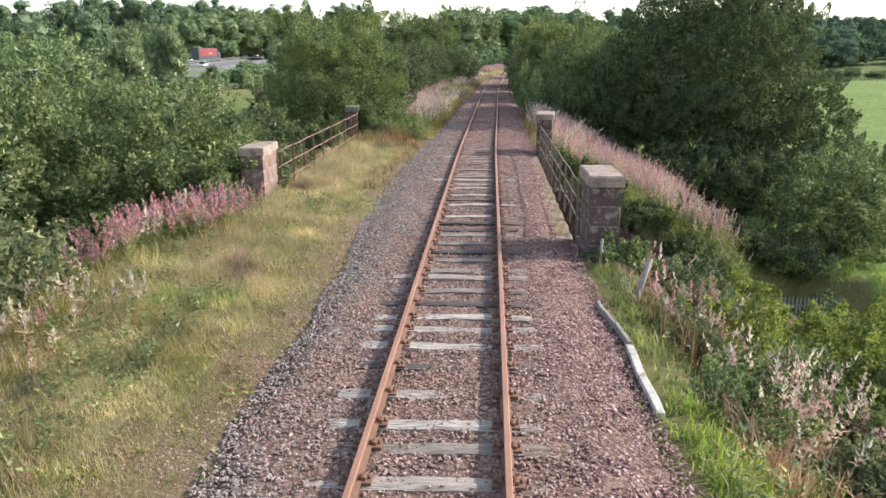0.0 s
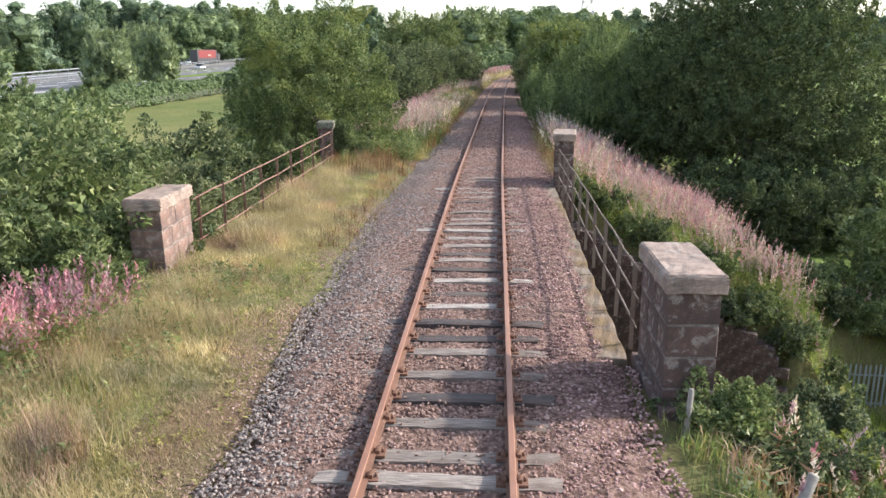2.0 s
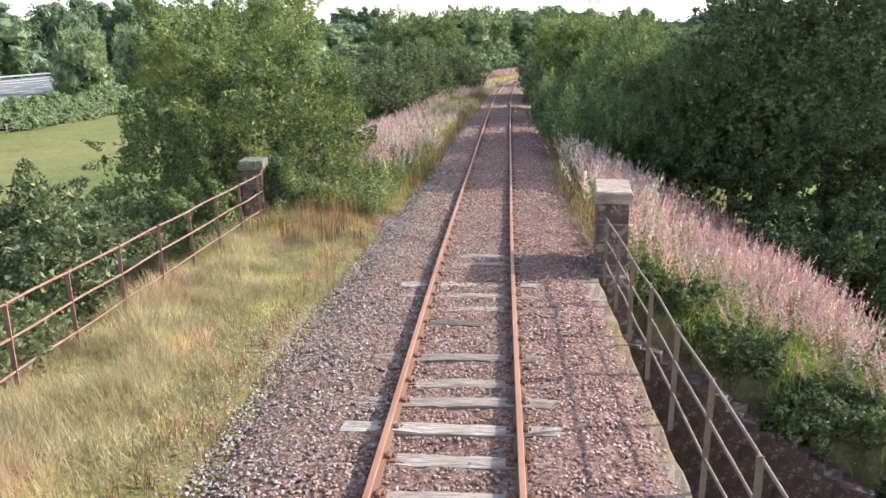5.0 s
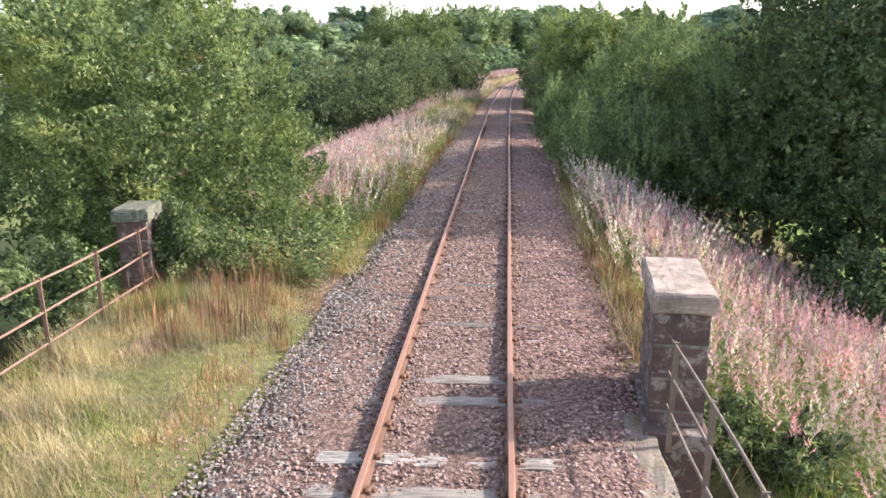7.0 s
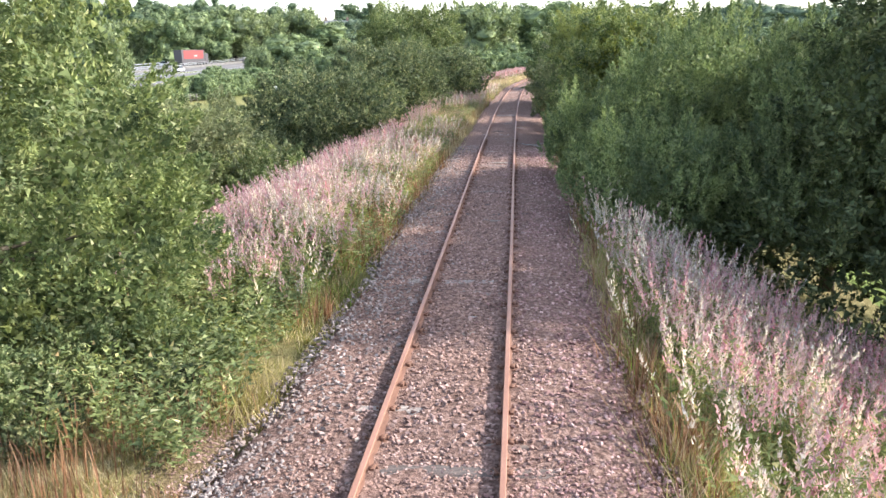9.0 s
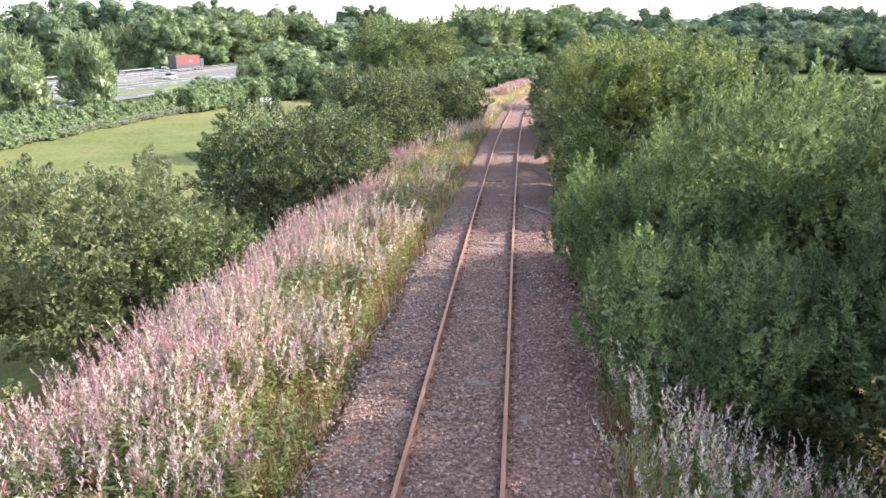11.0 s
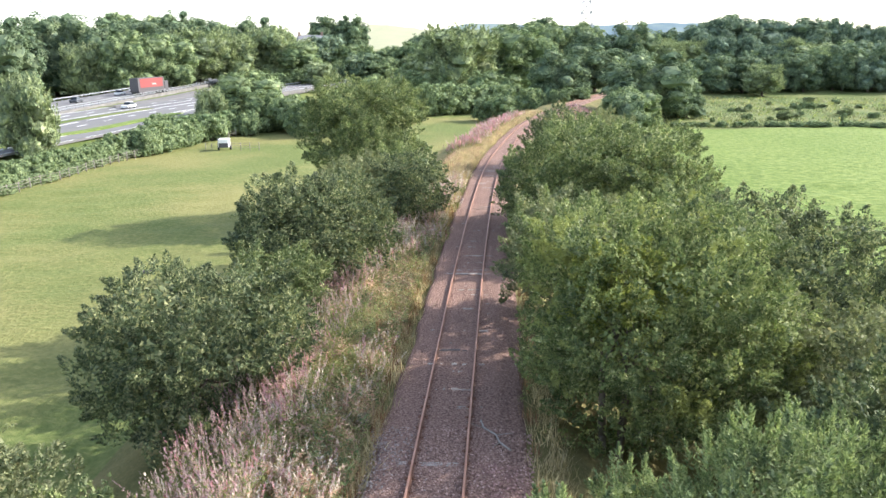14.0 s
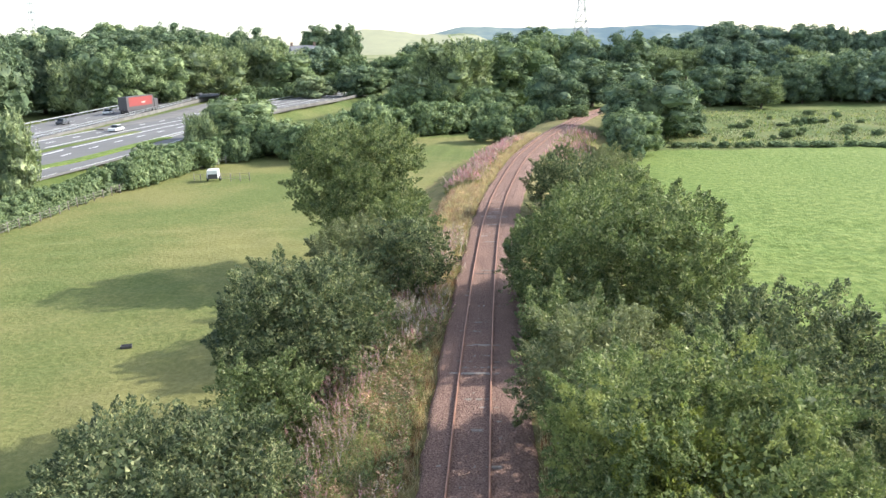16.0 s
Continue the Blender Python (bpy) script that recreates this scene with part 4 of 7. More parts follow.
def tree(x, y, radii, top, label, mat, seed, base=None, lobes=9, leaf=0.20, clump=0.5, cover=0.5, trunk=0.16, stems=2, name="tree", category="tree", shoot=0.5, size=0.52, extra=(), foot=0.15, group="", feather=False):
    """A tree or bush with its crown's top at height top; its foot stands on the ground."""
    r = np.random.default_rng(seed)
    leaf = leaf if leaf < 0.11 else 0.11 + (leaf - 0.11) * 0.45
    z = float(surface(x, y)) if base is None else base
    ob = thing(name, x, y, z, label, category, group)
    rx, ry_, rz = radii
    mid = top - z - rz
    lb = auto_lobes(rx, ry_, rz, mid, lobes, r, size, 0.85 if feather else 0.62) + [tuple(e) for e in extra]
    pos, axis, face, ln, wd = crown_points(lb, leaf, clump, r, shoot, cover=cover * 0.86, feather=feather, sprigs=0.28)
    low = pos[:, 2] > foot
    v, f = leaves(pos[low], axis[low], face[low], ln[low], wd[low], r, leaf >= 0.08)
    sheet("crown", v, f, mat, ob)
    part("trunk", trunk_mesh(lb[:13], 0.0, trunk, random.Random(seed), stems), BARK, ob)
    return ob


# trees beside the line, from the start of the walk onwards
tree(-7.7, 38.9, (3.0, 3.0, 4.2), 6.9, "broad green hawthorn tree arching over the bridge pillar", LEAF_SPRAY, 11, lobes=16, leaf=0.085, clump=0.46, extra=((2.6, -0.3, 1.5, 1.5, 1.4, 1.4), (-2.6, -1.0, 1.6, 1.6, 1.6, 1.8), (1.2, -1.6, 3.0, 1.1, 1.0, 1.0)))
tree(-10.2, 20.6, (3.9, 3.6, 3.6), 3.7, "dense green tree below the embankment", LEAF_OAK, 12, lobes=15, leaf=0.13, clump=0.48)
tree(-8.6, 23.3, (1.6, 2.0, 1.9), 2.0, "leafy young tree behind the stone pillar", LEAF_HAW, 13, lobes=8, leaf=0.11, clump=0.4)
tree(-9.6, 10.2, (2.8, 3.0, 2.6), 2.5, "yellowing green bush at the edge of the embankment", LEAF_HAW, 14, lobes=12, leaf=0.14, clump=0.4)
tree(-14.4, 16.5, (3.6, 4.0, 3.6), 4.0, "tall green bush below the embankment", LEAF_OAK, 15, lobes=12)
tree(-18.5, 29.0, (3.3, 3.3, 5.2), 6.0, "slender grey-leaved willow at the field edge", LEAF_WILLOW, 16, lobes=13)
tree(-8.9, 29.2, (1.5, 1.7, 1.8), 1.9, "small dark bush below the bridge railing", LEAF_DARK, 17, lobes=8, leaf=0.15)
tree(-11.6, 24.8, (1.6, 1.6, 1.8), 0.9, "low green bush at the field edge", LEAF_HAW, 18, lobes=8)
tree(-13.2, 57.2, (4.0, 4.4, 3.4), 3.0, "broad olive-green hawthorn beside the line", LEAF_HAW, 19, lobes=18, leaf=0.14, clump=0.42)
tree(-8.9, 57.6, (1.9, 2.6, 1.4), 0.6, "low bright green hawthorn scrub beside the line", LEAF_OAK, 20, lobes=8, leaf=0.14, clump=0.4)
tree(-9.0, 68.5, (3.9, 3.6, 3.8), 4.1, "dark green hawthorn beside the line", LEAF_DARK, 21, lobes=18, leaf=0.16, clump=0.42)
tree(-8.0, 82.5, (3.9, 4.3, 4.2), 5.5, "large dark green bush beside the line", LEAF_DARK, 22, lobes=18, leaf=0.18, clump=0.45)
tree(-8.0, 76.0, (2.1, 1.9, 2.5), 2.9, "small bright green bush beside the line", LEAF_OAK, 23, lobes=9, leaf=0.17, clump=0.42)
tree(-3.9, 93.5, (2.4, 2.6, 3.0), 5.2, "dark leaning bush close to the track", LEAF_DARK, 24, lobes=11, leaf=0.19)
tree(-7.6, 95.5, (2.8, 3.0, 3.0), 4.6, "bushy green hawthorn beside the line", LEAF_HAW, 25, lobes=10, leaf=0.20)
tree(-9.9, 112.0, (5.3, 5.0, 6.6), 10.2, "tall green tree standing over the hedge", LEAF_OAK, 26, lobes=22, leaf=0.22)
tree(-5.2, 104.5, (2.3, 2.6, 2.6), 4.4, "green bush beside the line", LEAF_OAK, 27, lobes=8, leaf=0.26)

tree(14.4, 47.4, (5.6, 4.8, 7.8), 10.4, "large tree at the foot of the embankment, leaves darkened for shade", LEAF_SHADY, 31, lobes=26, leaf=0.185, clump=0.46, trunk=0.3, size=0.44, foot=0.5, extra=((5.8, -0.6, 3.2, 2.7, 2.6, 2.6), (4.6, -1.2, 5.6, 2.2, 2.2, 2.2), (-5.0, 0.8, 4.4, 3.0, 3.0, 3.0), (-3.4, 1.2, 7.4, 2.4, 2.4, 2.4), (2.4, -2.6, 2.2, 3.0, 2.2, 2.4), (-2.5, -2.0, 1.4, 2.6, 2.2, 1.6), (-5.6, -1.0, 1.9, 2.2, 2.4, 1.9), (0.3, -3.0, 1.2, 2.6, 2.0, 1.5)))
tree(8.6, 52.5, (4.4, 5.0, 4.2), 5.2, "broad grey-green willow beside the track", LEAF_WILLOW, 32, lobes=20, leaf=0.088, clump=0.27, shoot=1.3, size=0.46, feather=True, extra=((3.6, 1.0, 4.6, 2.4, 2.4, 2.2), (-1.5, 2.5, 4.4, 2.0, 2.0, 1.9)))
tree(4.6, 49.0, (1.9, 2.4, 1.7), 2.3, "low grey-green willow scrub beside the ballast", LEAF_WILLOW, 33, lobes=10, leaf=0.085, clump=0.25, shoot=1.4, feather=True)
tree(4.3, 55.5, (1.9, 2.6, 2.0), 2.9, "low grey-green willow scrub beside the ballast", LEAF_WILLOW, 34, lobes=10, leaf=0.085, clump=0.26, shoot=1.4, feather=True)
tree(13.0, 57.0, (5.0, 5.0, 4.8), 5.6, "dark green tree below the embankment", LEAF_SHADY, 35, lobes=16, leaf=0.165)
tree(7.0, 66.8, (4.2, 4.0, 4.8), 7.2, "hawthorn with green and olive leaves beside the track", LEAF_SPRAY, 36, lobes=20, leaf=0.118, clump=0.38)
tree(5.7, 65.0, (1.2, 1.2, 1.5), 5.6, "bright yellow-green young tree among the bushes", LEAF_LIME, 37, lobes=6, leaf=0.17, base=-1.4)
tree(5.4, 74.5, (2.6, 3.0, 3.6), 5.9, "olive hawthorn beside the track", LEAF_HAW, 38, lobes=14, leaf=0.17)
tree(14.6, 77.0, (5.2, 6.0, 5.2), 5.2, "broad dark grey-green tree below the embankment", LEAF_DARK, 39, lobes=20, leaf=0.20)
tree(13.0, 66.0, (3.6, 3.6, 4.4), 4.0, "olive hawthorn on the embankment slope", LEAF_HAW, 40, lobes=14, leaf=0.16)
tree(9.2, 91.0, (6.2, 6.6, 5.6), 7.5, "wide rounded green tree beside the track", LEAF_OAK, 41, lobes=26, leaf=0.24, clump=0.5, size=0.42)
tree(5.0, 83.0, (1.9, 2.6, 2.4), 3.6, "low green bush beside the ballast", LEAF_OAK, 42, lobes=8, leaf=0.19)
tree(8.4, 118.0, (2.8, 4.0, 4.0), 6.2, "dark rounded tree beside the curve of the track", LEAF_DARK, 43, lobes=12, leaf=0.28)
tree(12.6, 113.0, (3.6, 5.0, 4.0), 5.0, "green tree beside the curve of the track", LEAF_OAK, 44, lobes=12, leaf=0.28)
tree(14.5, 126.0, (3.4, 5.0, 4.0), 5.2, "olive tree beside the curve of the track", LEAF_HAW, 45, lobes=12, leaf=0.30)
tree(15.6, 33.2, (2.6, 2.4, 3.6), 0.3, "green tree at the foot of the embankment", LEAF_OAK, 46, lobes=9, leaf=0.19)
tree(19.6, 36.5, (3.0, 2.8, 3.6), 0.2, "dark green bush at the field edge", LEAF_OAK, 47, lobes=9, leaf=0.22)

for (x, y, rad, top, mat, label) in ((-12.2, 32.5, 2.2, -0.6, LEAF_DARK, "dark bush at the field edge beside the bridge"), (-14.6, 37.0, 2.3, -0.4, LEAF_OAK, "green bush at the field edge beside the bridge"),
                                     (-11.4, 28.0, 1.9, -0.7, LEAF_OAK, "green bush at the field edge beside the bridge"), (-12.6, 42.5, 1.9, -1.7, LEAF_DARK, "dark bush below the hawthorn tree"), (-11.5, 46.5, 2.4, 0.6, LEAF_OAK, "green bush below the hawthorn tree"),
                                     (11.6, 42.6, 2.4, -0.8, LEAF_SHADY, "dark bush below the shady tree"), (15.0, 41.8, 2.6, -1.2, LEAF_SHADY, "dark bush below the shady tree"), (18.4, 43.6, 2.6, -1.0, LEAF_SHADY, "dark bush below the shady tree"), (21.0, 46.6, 2.6, -0.6, LEAF_SHADY, "dark bush below the shady tree")):
    tree(x, y, (rad, rad, rad * 0.95), top, label, mat, int(abs(x * 37 + y)), lobes=9, leaf=0.16, clump=0.42, name="bush", category="bush", group="bushes at the field edge")

# low brambles and shrubs on the near slopes
for n, (x, y, rx, ry_, rz, top, mat, label) in enumerate((
        (6.6, 12.6, 1.7, 1.6, 1.3, -0.5, LEAF_LIME, "yellow-green bramble bush on the slope"),
        (8.3, 10.6, 1.9, 1.8, 1.7, -0.1, LEAF_OAK, "green bramble bush on the slope"),
        (6.6, 9.2, 1.2, 1.1, 1.0, -0.6, LEAF_OAK, "green bramble bush on the slope"),
        (8.6, 6.4, 1.3, 1.3, 1.2, -0.8, LEAF_HAW, "green bramble bush on the slope"),
        (9.4, 14.6, 1.8, 1.6, 1.4, -1.5, LEAF_OAK, "green bramble bush on the slope"),
        (4.6, 13.2, 0.7, 0.8, 0.6, -0.6, LEAF_OAK, "low bramble beside the stone pillar"),
        (5.2, 10.4, 1.1, 1.2, 0.9, -0.7, LEAF_OAK, "dark bramble on the slope"),
        (5.2, 7.6, 0.7, 0.7, 0.5, -0.7, LEAF_HAW, "straggling bramble on the slope"),
        (10.4, 11.8, 1.9, 1.9, 1.7, -1.0, LEAF_HAW, "green bramble bush on the slope"),
        (9.6, 7.8, 1.8, 1.8, 1.8, -0.2, LEAF_OAK, "tall green bramble bush on the slope"),
        (4.5, 9.6, 0.7, 0.8, 0.6, -0.35, LEAF_OAK, "green bramble on the slope"),
        (4.5, 11.6, 0.9, 0.9, 0.7, -0.35, LEAF_LIME, "yellow-green bramble on the slope"),
        (7.2, 10.4, 1.0, 1.0, 0.9, -0.5, LEAF_LIME, "yellow-green bramble on the slope"),
        (5.4, 14.6, 0.9, 0.8, 0.7, -0.7, LEAF_LIME, "yellow-green bramble on the slope"),
        (6.9, 15.2, 1.7, 1.2, 1.0, -1.4, LEAF_DARK, "dark bramble above the bridge cutting"),
        (3.3, 14.9, 0.45, 0.4, 0.35, -0.15, LEAF_OAK, "green bramble at the foot of the stone pillar"),
        (4.1, 14.2, 0.6, 0.5, 0.5, -0.35, LEAF_DARK, "dark bramble at the foot of the stone pillar"),
        (5.0, 16.4, 0.9, 0.7, 0.8, -0.7, LEAF_DARK, "dark bramble hanging over the wing wall"),
        (3.5, 11.0, 0.5, 0.6, 0.4, -0.25, LEAF_HAW, "olive bramble beside the ballast"),
        (3.6, 8.4, 0.5, 0.7, 0.4, -0.35, LEAF_OAK, "green bramble beside the ballast"),
        (11.8, 15.0, 2.0, 1.8, 1.5, -1.9, LEAF_OAK, "green bramble bush on the slope"),
        (-4.5, 37.6, 1.0, 1.3, 0.7, 0.6, LEAF_OAK, "green bramble at the foot of the tree"),
        (-5.2, 40.8, 1.1, 1.5, 0.7, 0.5, LEAF_OAK, "green bramble beside the willowherb"),
        (-6.9, 25.2, 0.8, 1.6, 0.8, 0.7, LEAF_HAW, "yellow-green bramble climbing through the railing"),
        (-7.0, 18.9, 0.9, 1.2, 1.0, 1.3, LEAF_OAK, "green bramble crowding the stone pillar"),
        (-5.5, 35.6, 0.5, 0.5, 0.6, 1.25, LEAF_OAK, "green bramble climbing the dark pillar"),
        (-7.0, 34.4, 0.8, 1.0, 1.0, 0.9, LEAF_OAK, "green bramble crowding the stone pillar"),
        (-5.4, 37.0, 0.9, 0.9, 0.7, 0.6, LEAF_OAK, "green bramble crowding the stone pillar"),
        (-4.9, 35.9, 0.6, 0.6, 0.5, 0.3, LEAF_DARK, "dark bramble spreading over the grass"),
        (-3.9, 36.9, 0.6, 0.7, 0.5, 0.15, LEAF_DARK, "dark bramble spreading over the grass"),
        (-3.7, 39.4, 0.7, 0.9, 0.5, 0.2, LEAF_OAK, "green bramble beside the ballast"),
        (-3.6, 42.6, 0.6, 0.9, 0.5, 0.2, LEAF_HAW, "green bramble beside the ballast"),
        (-9.2, 14.4, 1.3, 1.5, 1.2, -0.6, LEAF_DARK, "dark bramble below the willowherb"),
        (-8.8, 17.4, 1.2, 1.4, 1.1, -0.3, LEAF_DARK, "dark bramble below the willowherb"),
        (-8.1, 8.2, 1.6, 1.8, 1.5, 0.9, LEAF_OAK, "fine-leaved green bush at the embankment edge"),
        (-8.6, 5.2, 1.5, 1.7, 1.4, 0.6, LEAF_HAW, "fine-leaved green bush at the embankment edge"),
        (-6.6, 22.4, 0.7, 1.0, 0.7, 0.6, LEAF_HAW, "yellow-green bramble climbing through the railing"))):
    tree(x, y, (rx, ry_, rz), top, label, mat, 60 + n, lobes=7, leaf=0.068 if -6 < x < 6.7 else 0.085 if abs(x) < 9 else 0.12, clump=0.30, trunk=0.03, stems=3, name="bramble", category="bush", foot=0.0, group="brambles")

rb = random.Random(9)
for n in range(15):
    x = 3.0 + n * 0.62
    y = float(abut_b(x)) + 0.55 + rb.uniform(-0.1, 1.2)
    size = rb.uniform(0.40, 0.75)
    tree(x, y, (size, size * 0.9, size * 0.8), float(land(x, y)) + size * rb.uniform(0.75, 1.15), "dark bramble hanging over the wing wall", (LEAF_DARK, LEAF_OAK)[n % 2], 90 + n, lobes=7, leaf=0.085, clump=0.24, trunk=0.03, stems=3, name="bramble", category="bush", foot=-0.6, group="brambles")
for n in range(34):
    x, y = 9.2 + 0.7 * n + rb.uniform(-0.3, 0.3), rb.uniform(30.6, 31.6)
    size = rb.uniform(0.40, 0.65)
    if n > 7:
        x, y = rb.uniform(-11.5, -6.9), rb.uniform(21, 37)
        size *= 1.35
    tree(x, y, (size, size, size * 0.9), float(land(x, y)) + size * 1.5, "dark bramble in the hollow below the bank", (LEAF_DARK, LEAF_OAK)[n % 2], 110 + n, lobes=7, leaf=0.11, clump=0.4, trunk=0.03, stems=3, name="bramble", category="bush", foot=0.0, group="brambles")

# ---- grass and willowherb ----
def blades(pts, height, width, lean, r, plain=False):
    """Two-segment grass blades rising from pts; plain: one triangle each."""
    n = len(pts)
    a = r.uniform(0, 6.283, n)
    d = np.stack([np.cos(a), np.sin(a), np.zeros(n)], -1)
    side = np.stack([-np.sin(a + r.normal(0, 0.6, n)), np.cos(a), np.zeros(n)], -1) * (width[:, None] / 2)
    up = np.array([0, 0, 1.0])
    m = pts + d * (height * lean * 0.3)[:, None] + up * (height * 0.6)[:, None]
    t = pts + d * (height * lean)[:, None] + up * (height * np.sqrt(np.clip(1 - lean ** 2 * 0.6, 0.1, 1)))[:, None]
    if plain:
        return np.stack([pts - side, pts + side, t], 1).reshape(-1, 3), np.arange(n * 3).reshape(-1, 3)
    v = np.stack([pts - side, pts + side, m + side * 0.75, m - side * 0.75, t], 1).reshape(-1, 3)
    i = np.arange(n)[:, None] * 5
    tri = np.concatenate([i + np.array([[0, 1, 2]]), i + np.array([[0, 2, 3]]), i + np.array([[3, 2, 4]])], 1).reshape(-1, 3)
    return v, tri


def grass(name, mat, x, y, h, w, label, r, lean=(0.15, 0.7), plain=False):
    pts = np.stack([x, y, surface(x, y) - 0.02], -1)
    v, f = blades(pts, h, w, r.uniform(*lean, len(x)), r, plain)
    return tagged(sheet(name, v, f, mat), label, "grass", kind="stuff")


def tufts(r, n, x0, x1, y0, y1, per, spread):
    cx, cy = r.uniform(x0, x1, n), r.uniform(y0, y1, n)
    k = r.poisson(per, n) + 2
    i = np.repeat(np.arange(n), k)
    s_ = spread * r.uniform(0.5, 1.5, n)[i]
    return cx[i] + r.normal(0, 1, len(i)) * s_, cy[i] + r.normal(0, 1, len(i)) * s_, i


r = np.random.default_rng(21)
x, y, i = tufts(r, 13500, -6.6, -2.3, 2.5, 37, 15, 0.12)
edge = bed_edges(y)[0]
thin = smooth01(0.05, 1.3, edge - x + 0.35 * wob(x, y, 0.9, 35)) * (1 - 0.75 * smooth01(0.35, 0.8, wob(x, y, 1.1, 36)) * smooth01(-4.6, -3.2, x))
sel = r.uniform(0, 1, len(x)) < 0.04 + 0.96 * thin
x, y = x[sel], y[sel]
edge = edge[sel]
golden = smooth01(9, 15, y) * smooth01(-6.6, -5.2, x) * (1 - 0.7 * smooth01(31, 35, y))
dry = 0.55 * wob(x, y, 2.4, 11) + 0.5 * wob(x, y, 0.8, 12) + 1.0 * golden - 0.15
lush = wob(x, y, 1.7, 37) + 0.5 * wob(x, y, 0.6, 38) - 0.5 * golden - 0.25 * np.abs(x + 4.0)
rusty = wob(x, y, 1.2, 39) + 0.7 * wob(x, y, 0.4, 40) + 0.25 * smooth01(-3.8, -2.8, x) + 0.45 * smooth01(-4.8, -5.8, x) * smooth01(8, 12, y)
tall = (0.09 + 0.24 * smooth01(0.4, 2.4, edge - x)) * (0.65 + 0.35 * smooth01(6, 14, y)) * (1 + 0.55 * wob(x, y, 0.7, 14) + 0.35 * wob(x, y, 2.0, 15))
n1 = r.normal(0, 0.38, len(x))
pick = np.where(rusty + n1 > 1.0, 3, np.where(lush + n1 > 0.6, 2, np.where(dry + n1 > -0.12, 0, 1)))
for k, mat, lab, lo_, hi_, w_ in ((0, STRAW, "bleached golden long grass on the old second trackbed", 0.4, 1.5, 0.008), (1, GRASS, "olive green grass on the old second trackbed", 0.4, 1.3, 0.012),
                                  (2, FRESH, "fresh green grass patches on the old second trackbed", 0.35, 0.9, 0.013), (3, DEAD, "dead pinkish-brown stalks in the rough grass", 0.5, 1.5, 0.010)):
    q = pick == k
    grass("long_grass", mat, x[q], y[q], np.clip(tall[q], 0.04, 1) * r.uniform(lo_, hi_, q.sum()), w_ * r.uniform(0.6, 1.4, q.sum()), lab, r, (0.2, 1.05), plain=True)
# short turf
n = 60000
x, y = r.uniform(-6.8, -2.1, n), r.uniform(2.5, 37, n)
sel = r.uniform(0, 1, n) < 0.05 + 0.95 * smooth01(0.0, 1.1, bed_edges(y)[0] - x + 0.4 * wob(x, y, 0.7, 35))
x, y = x[sel], y[sel]
kindof = wob(x, y, 1.6, 16) + 0.5 * wob(x, y, 0.5, 17) + r.normal(0, 0.4, len(x))
for mat, k, lab in ((STRAW, kindof > 0.25, "short bleached turf beside the ballast"), (GRASS, (kindof <= 0.25) & (kindof > -0.55), "short olive turf beside the ballast"), (FRESH, kindof <= -0.55, "short green turf beside the ballast")):
    grass("short_turf", mat, x[k], y[k], r.uniform(0.03, 0.13, k.sum()), r.uniform(0.009, 0.018, k.sum()), lab, r, (0.2, 1.1), plain=True)


def weeds(x, y, mat, label, seed, high=(0.12, 0.4), leaf=0.09):
    """Low leafy weeds: a few broad leaves up short stems."""
    r2 = np.random.default_rng(seed)
    k = 9
    n2 = len(x)
    h = r2.uniform(*high, n2)
    t2 = r2.uniform(0.15, 1.0, (n2, k))
    a = r2.uniform(0, 6.283, (n2, k))
    size = leaf * r2.uniform(0.6, 1.4, (n2, k))
    base = np.stack([x, y, surface(x, y)], -1)[:, None]
    out = np.stack([np.cos(a), np.sin(a), r2.uniform(-0.1, 0.7, (n2, k))], -1)
    pos = base + out * (size * 0.8)[..., None] + np.stack([0 * a, 0 * a, h[:, None] * t2], -1)
    v, f = leaves(pos.reshape(-1, 3), out.reshape(-1, 3), np.array([0, 0, 1.0]) + r2.normal(0, 0.4, (n2 * k, 3)), size.ravel(), size.ravel() * 0.5, r2, True)
    return tagged(sheet("weeds", v, f, mat), label, "weeds", kind="stuff")


n = 3000
x, y = r.uniform(-7.2, -3.9, n), r.uniform(3, 20, n)
k = wob(x, y, 1.5, 18) + r.normal(0, 0.4, n) > -0.1 - 0.5 * smooth01(-4.2, -6.5, x)
for half, mat in ((k & (x * 7 % 1 > 0.45), HERB), (k & (x * 7 % 1 <= 0.45), LEAF_OAK)):
    weeds(x[half], y[half], mat, "leafy green weeds in the rough grass", 3, (0.10, 0.34), 0.07)
x, y = r.uniform(-3.6, -2.2, 260), r.uniform(3, 24, 260)
weeds(x, y, GRASS, "small weeds creeping onto the ballast", 4, (0.03, 0.12), 0.06)
x, y = r.uniform(-6.0, -2.7, 3800), r.uniform(35.4, 46, 3800)
for k, mat in ((x * 7 % 1 > 0.5, LEAF_OAK), (x * 7 % 1 <= 0.5, HERB)):
    weeds(x[k], y[k], mat, "leafy green weeds beside the ballast", 5, (0.3, 0.95), 0.085)
x, y = r.uniform(-7, -2.3, 9500), r.uniform(43, 90, 9500)
for k, mat in ((wob(x, y, 2.2, 41) > 0.1, LEAF_OAK), (wob(x, y, 2.2, 41) <= 0.1, HERB)):
    weeds(x[k] + xc(y[k]), y[k], mat, "leafy undergrowth below the willowherb", 6, (0.3, 0.95), 0.10)
x, y = r.uniform(2.9, 9, 1500), r.uniform(4, 16.5, 1500)
k = x > 3.2 + 0.3 * wob(x, y, 1.1, 42)
weeds(x[k], y[k], LEAF_OAK, "leafy undergrowth on the slope", 7, (0.15, 0.45), 0.09)
x, y = r.uniform(3.2, 10.5, 2600), r.uniform(26, 45, 2600)
k = y > abut_b(x) + 0.4
weeds(x[k], y[k], HERB, "leafy undergrowth below the willowherb", 8, (0.2, 0.6), 0.12)
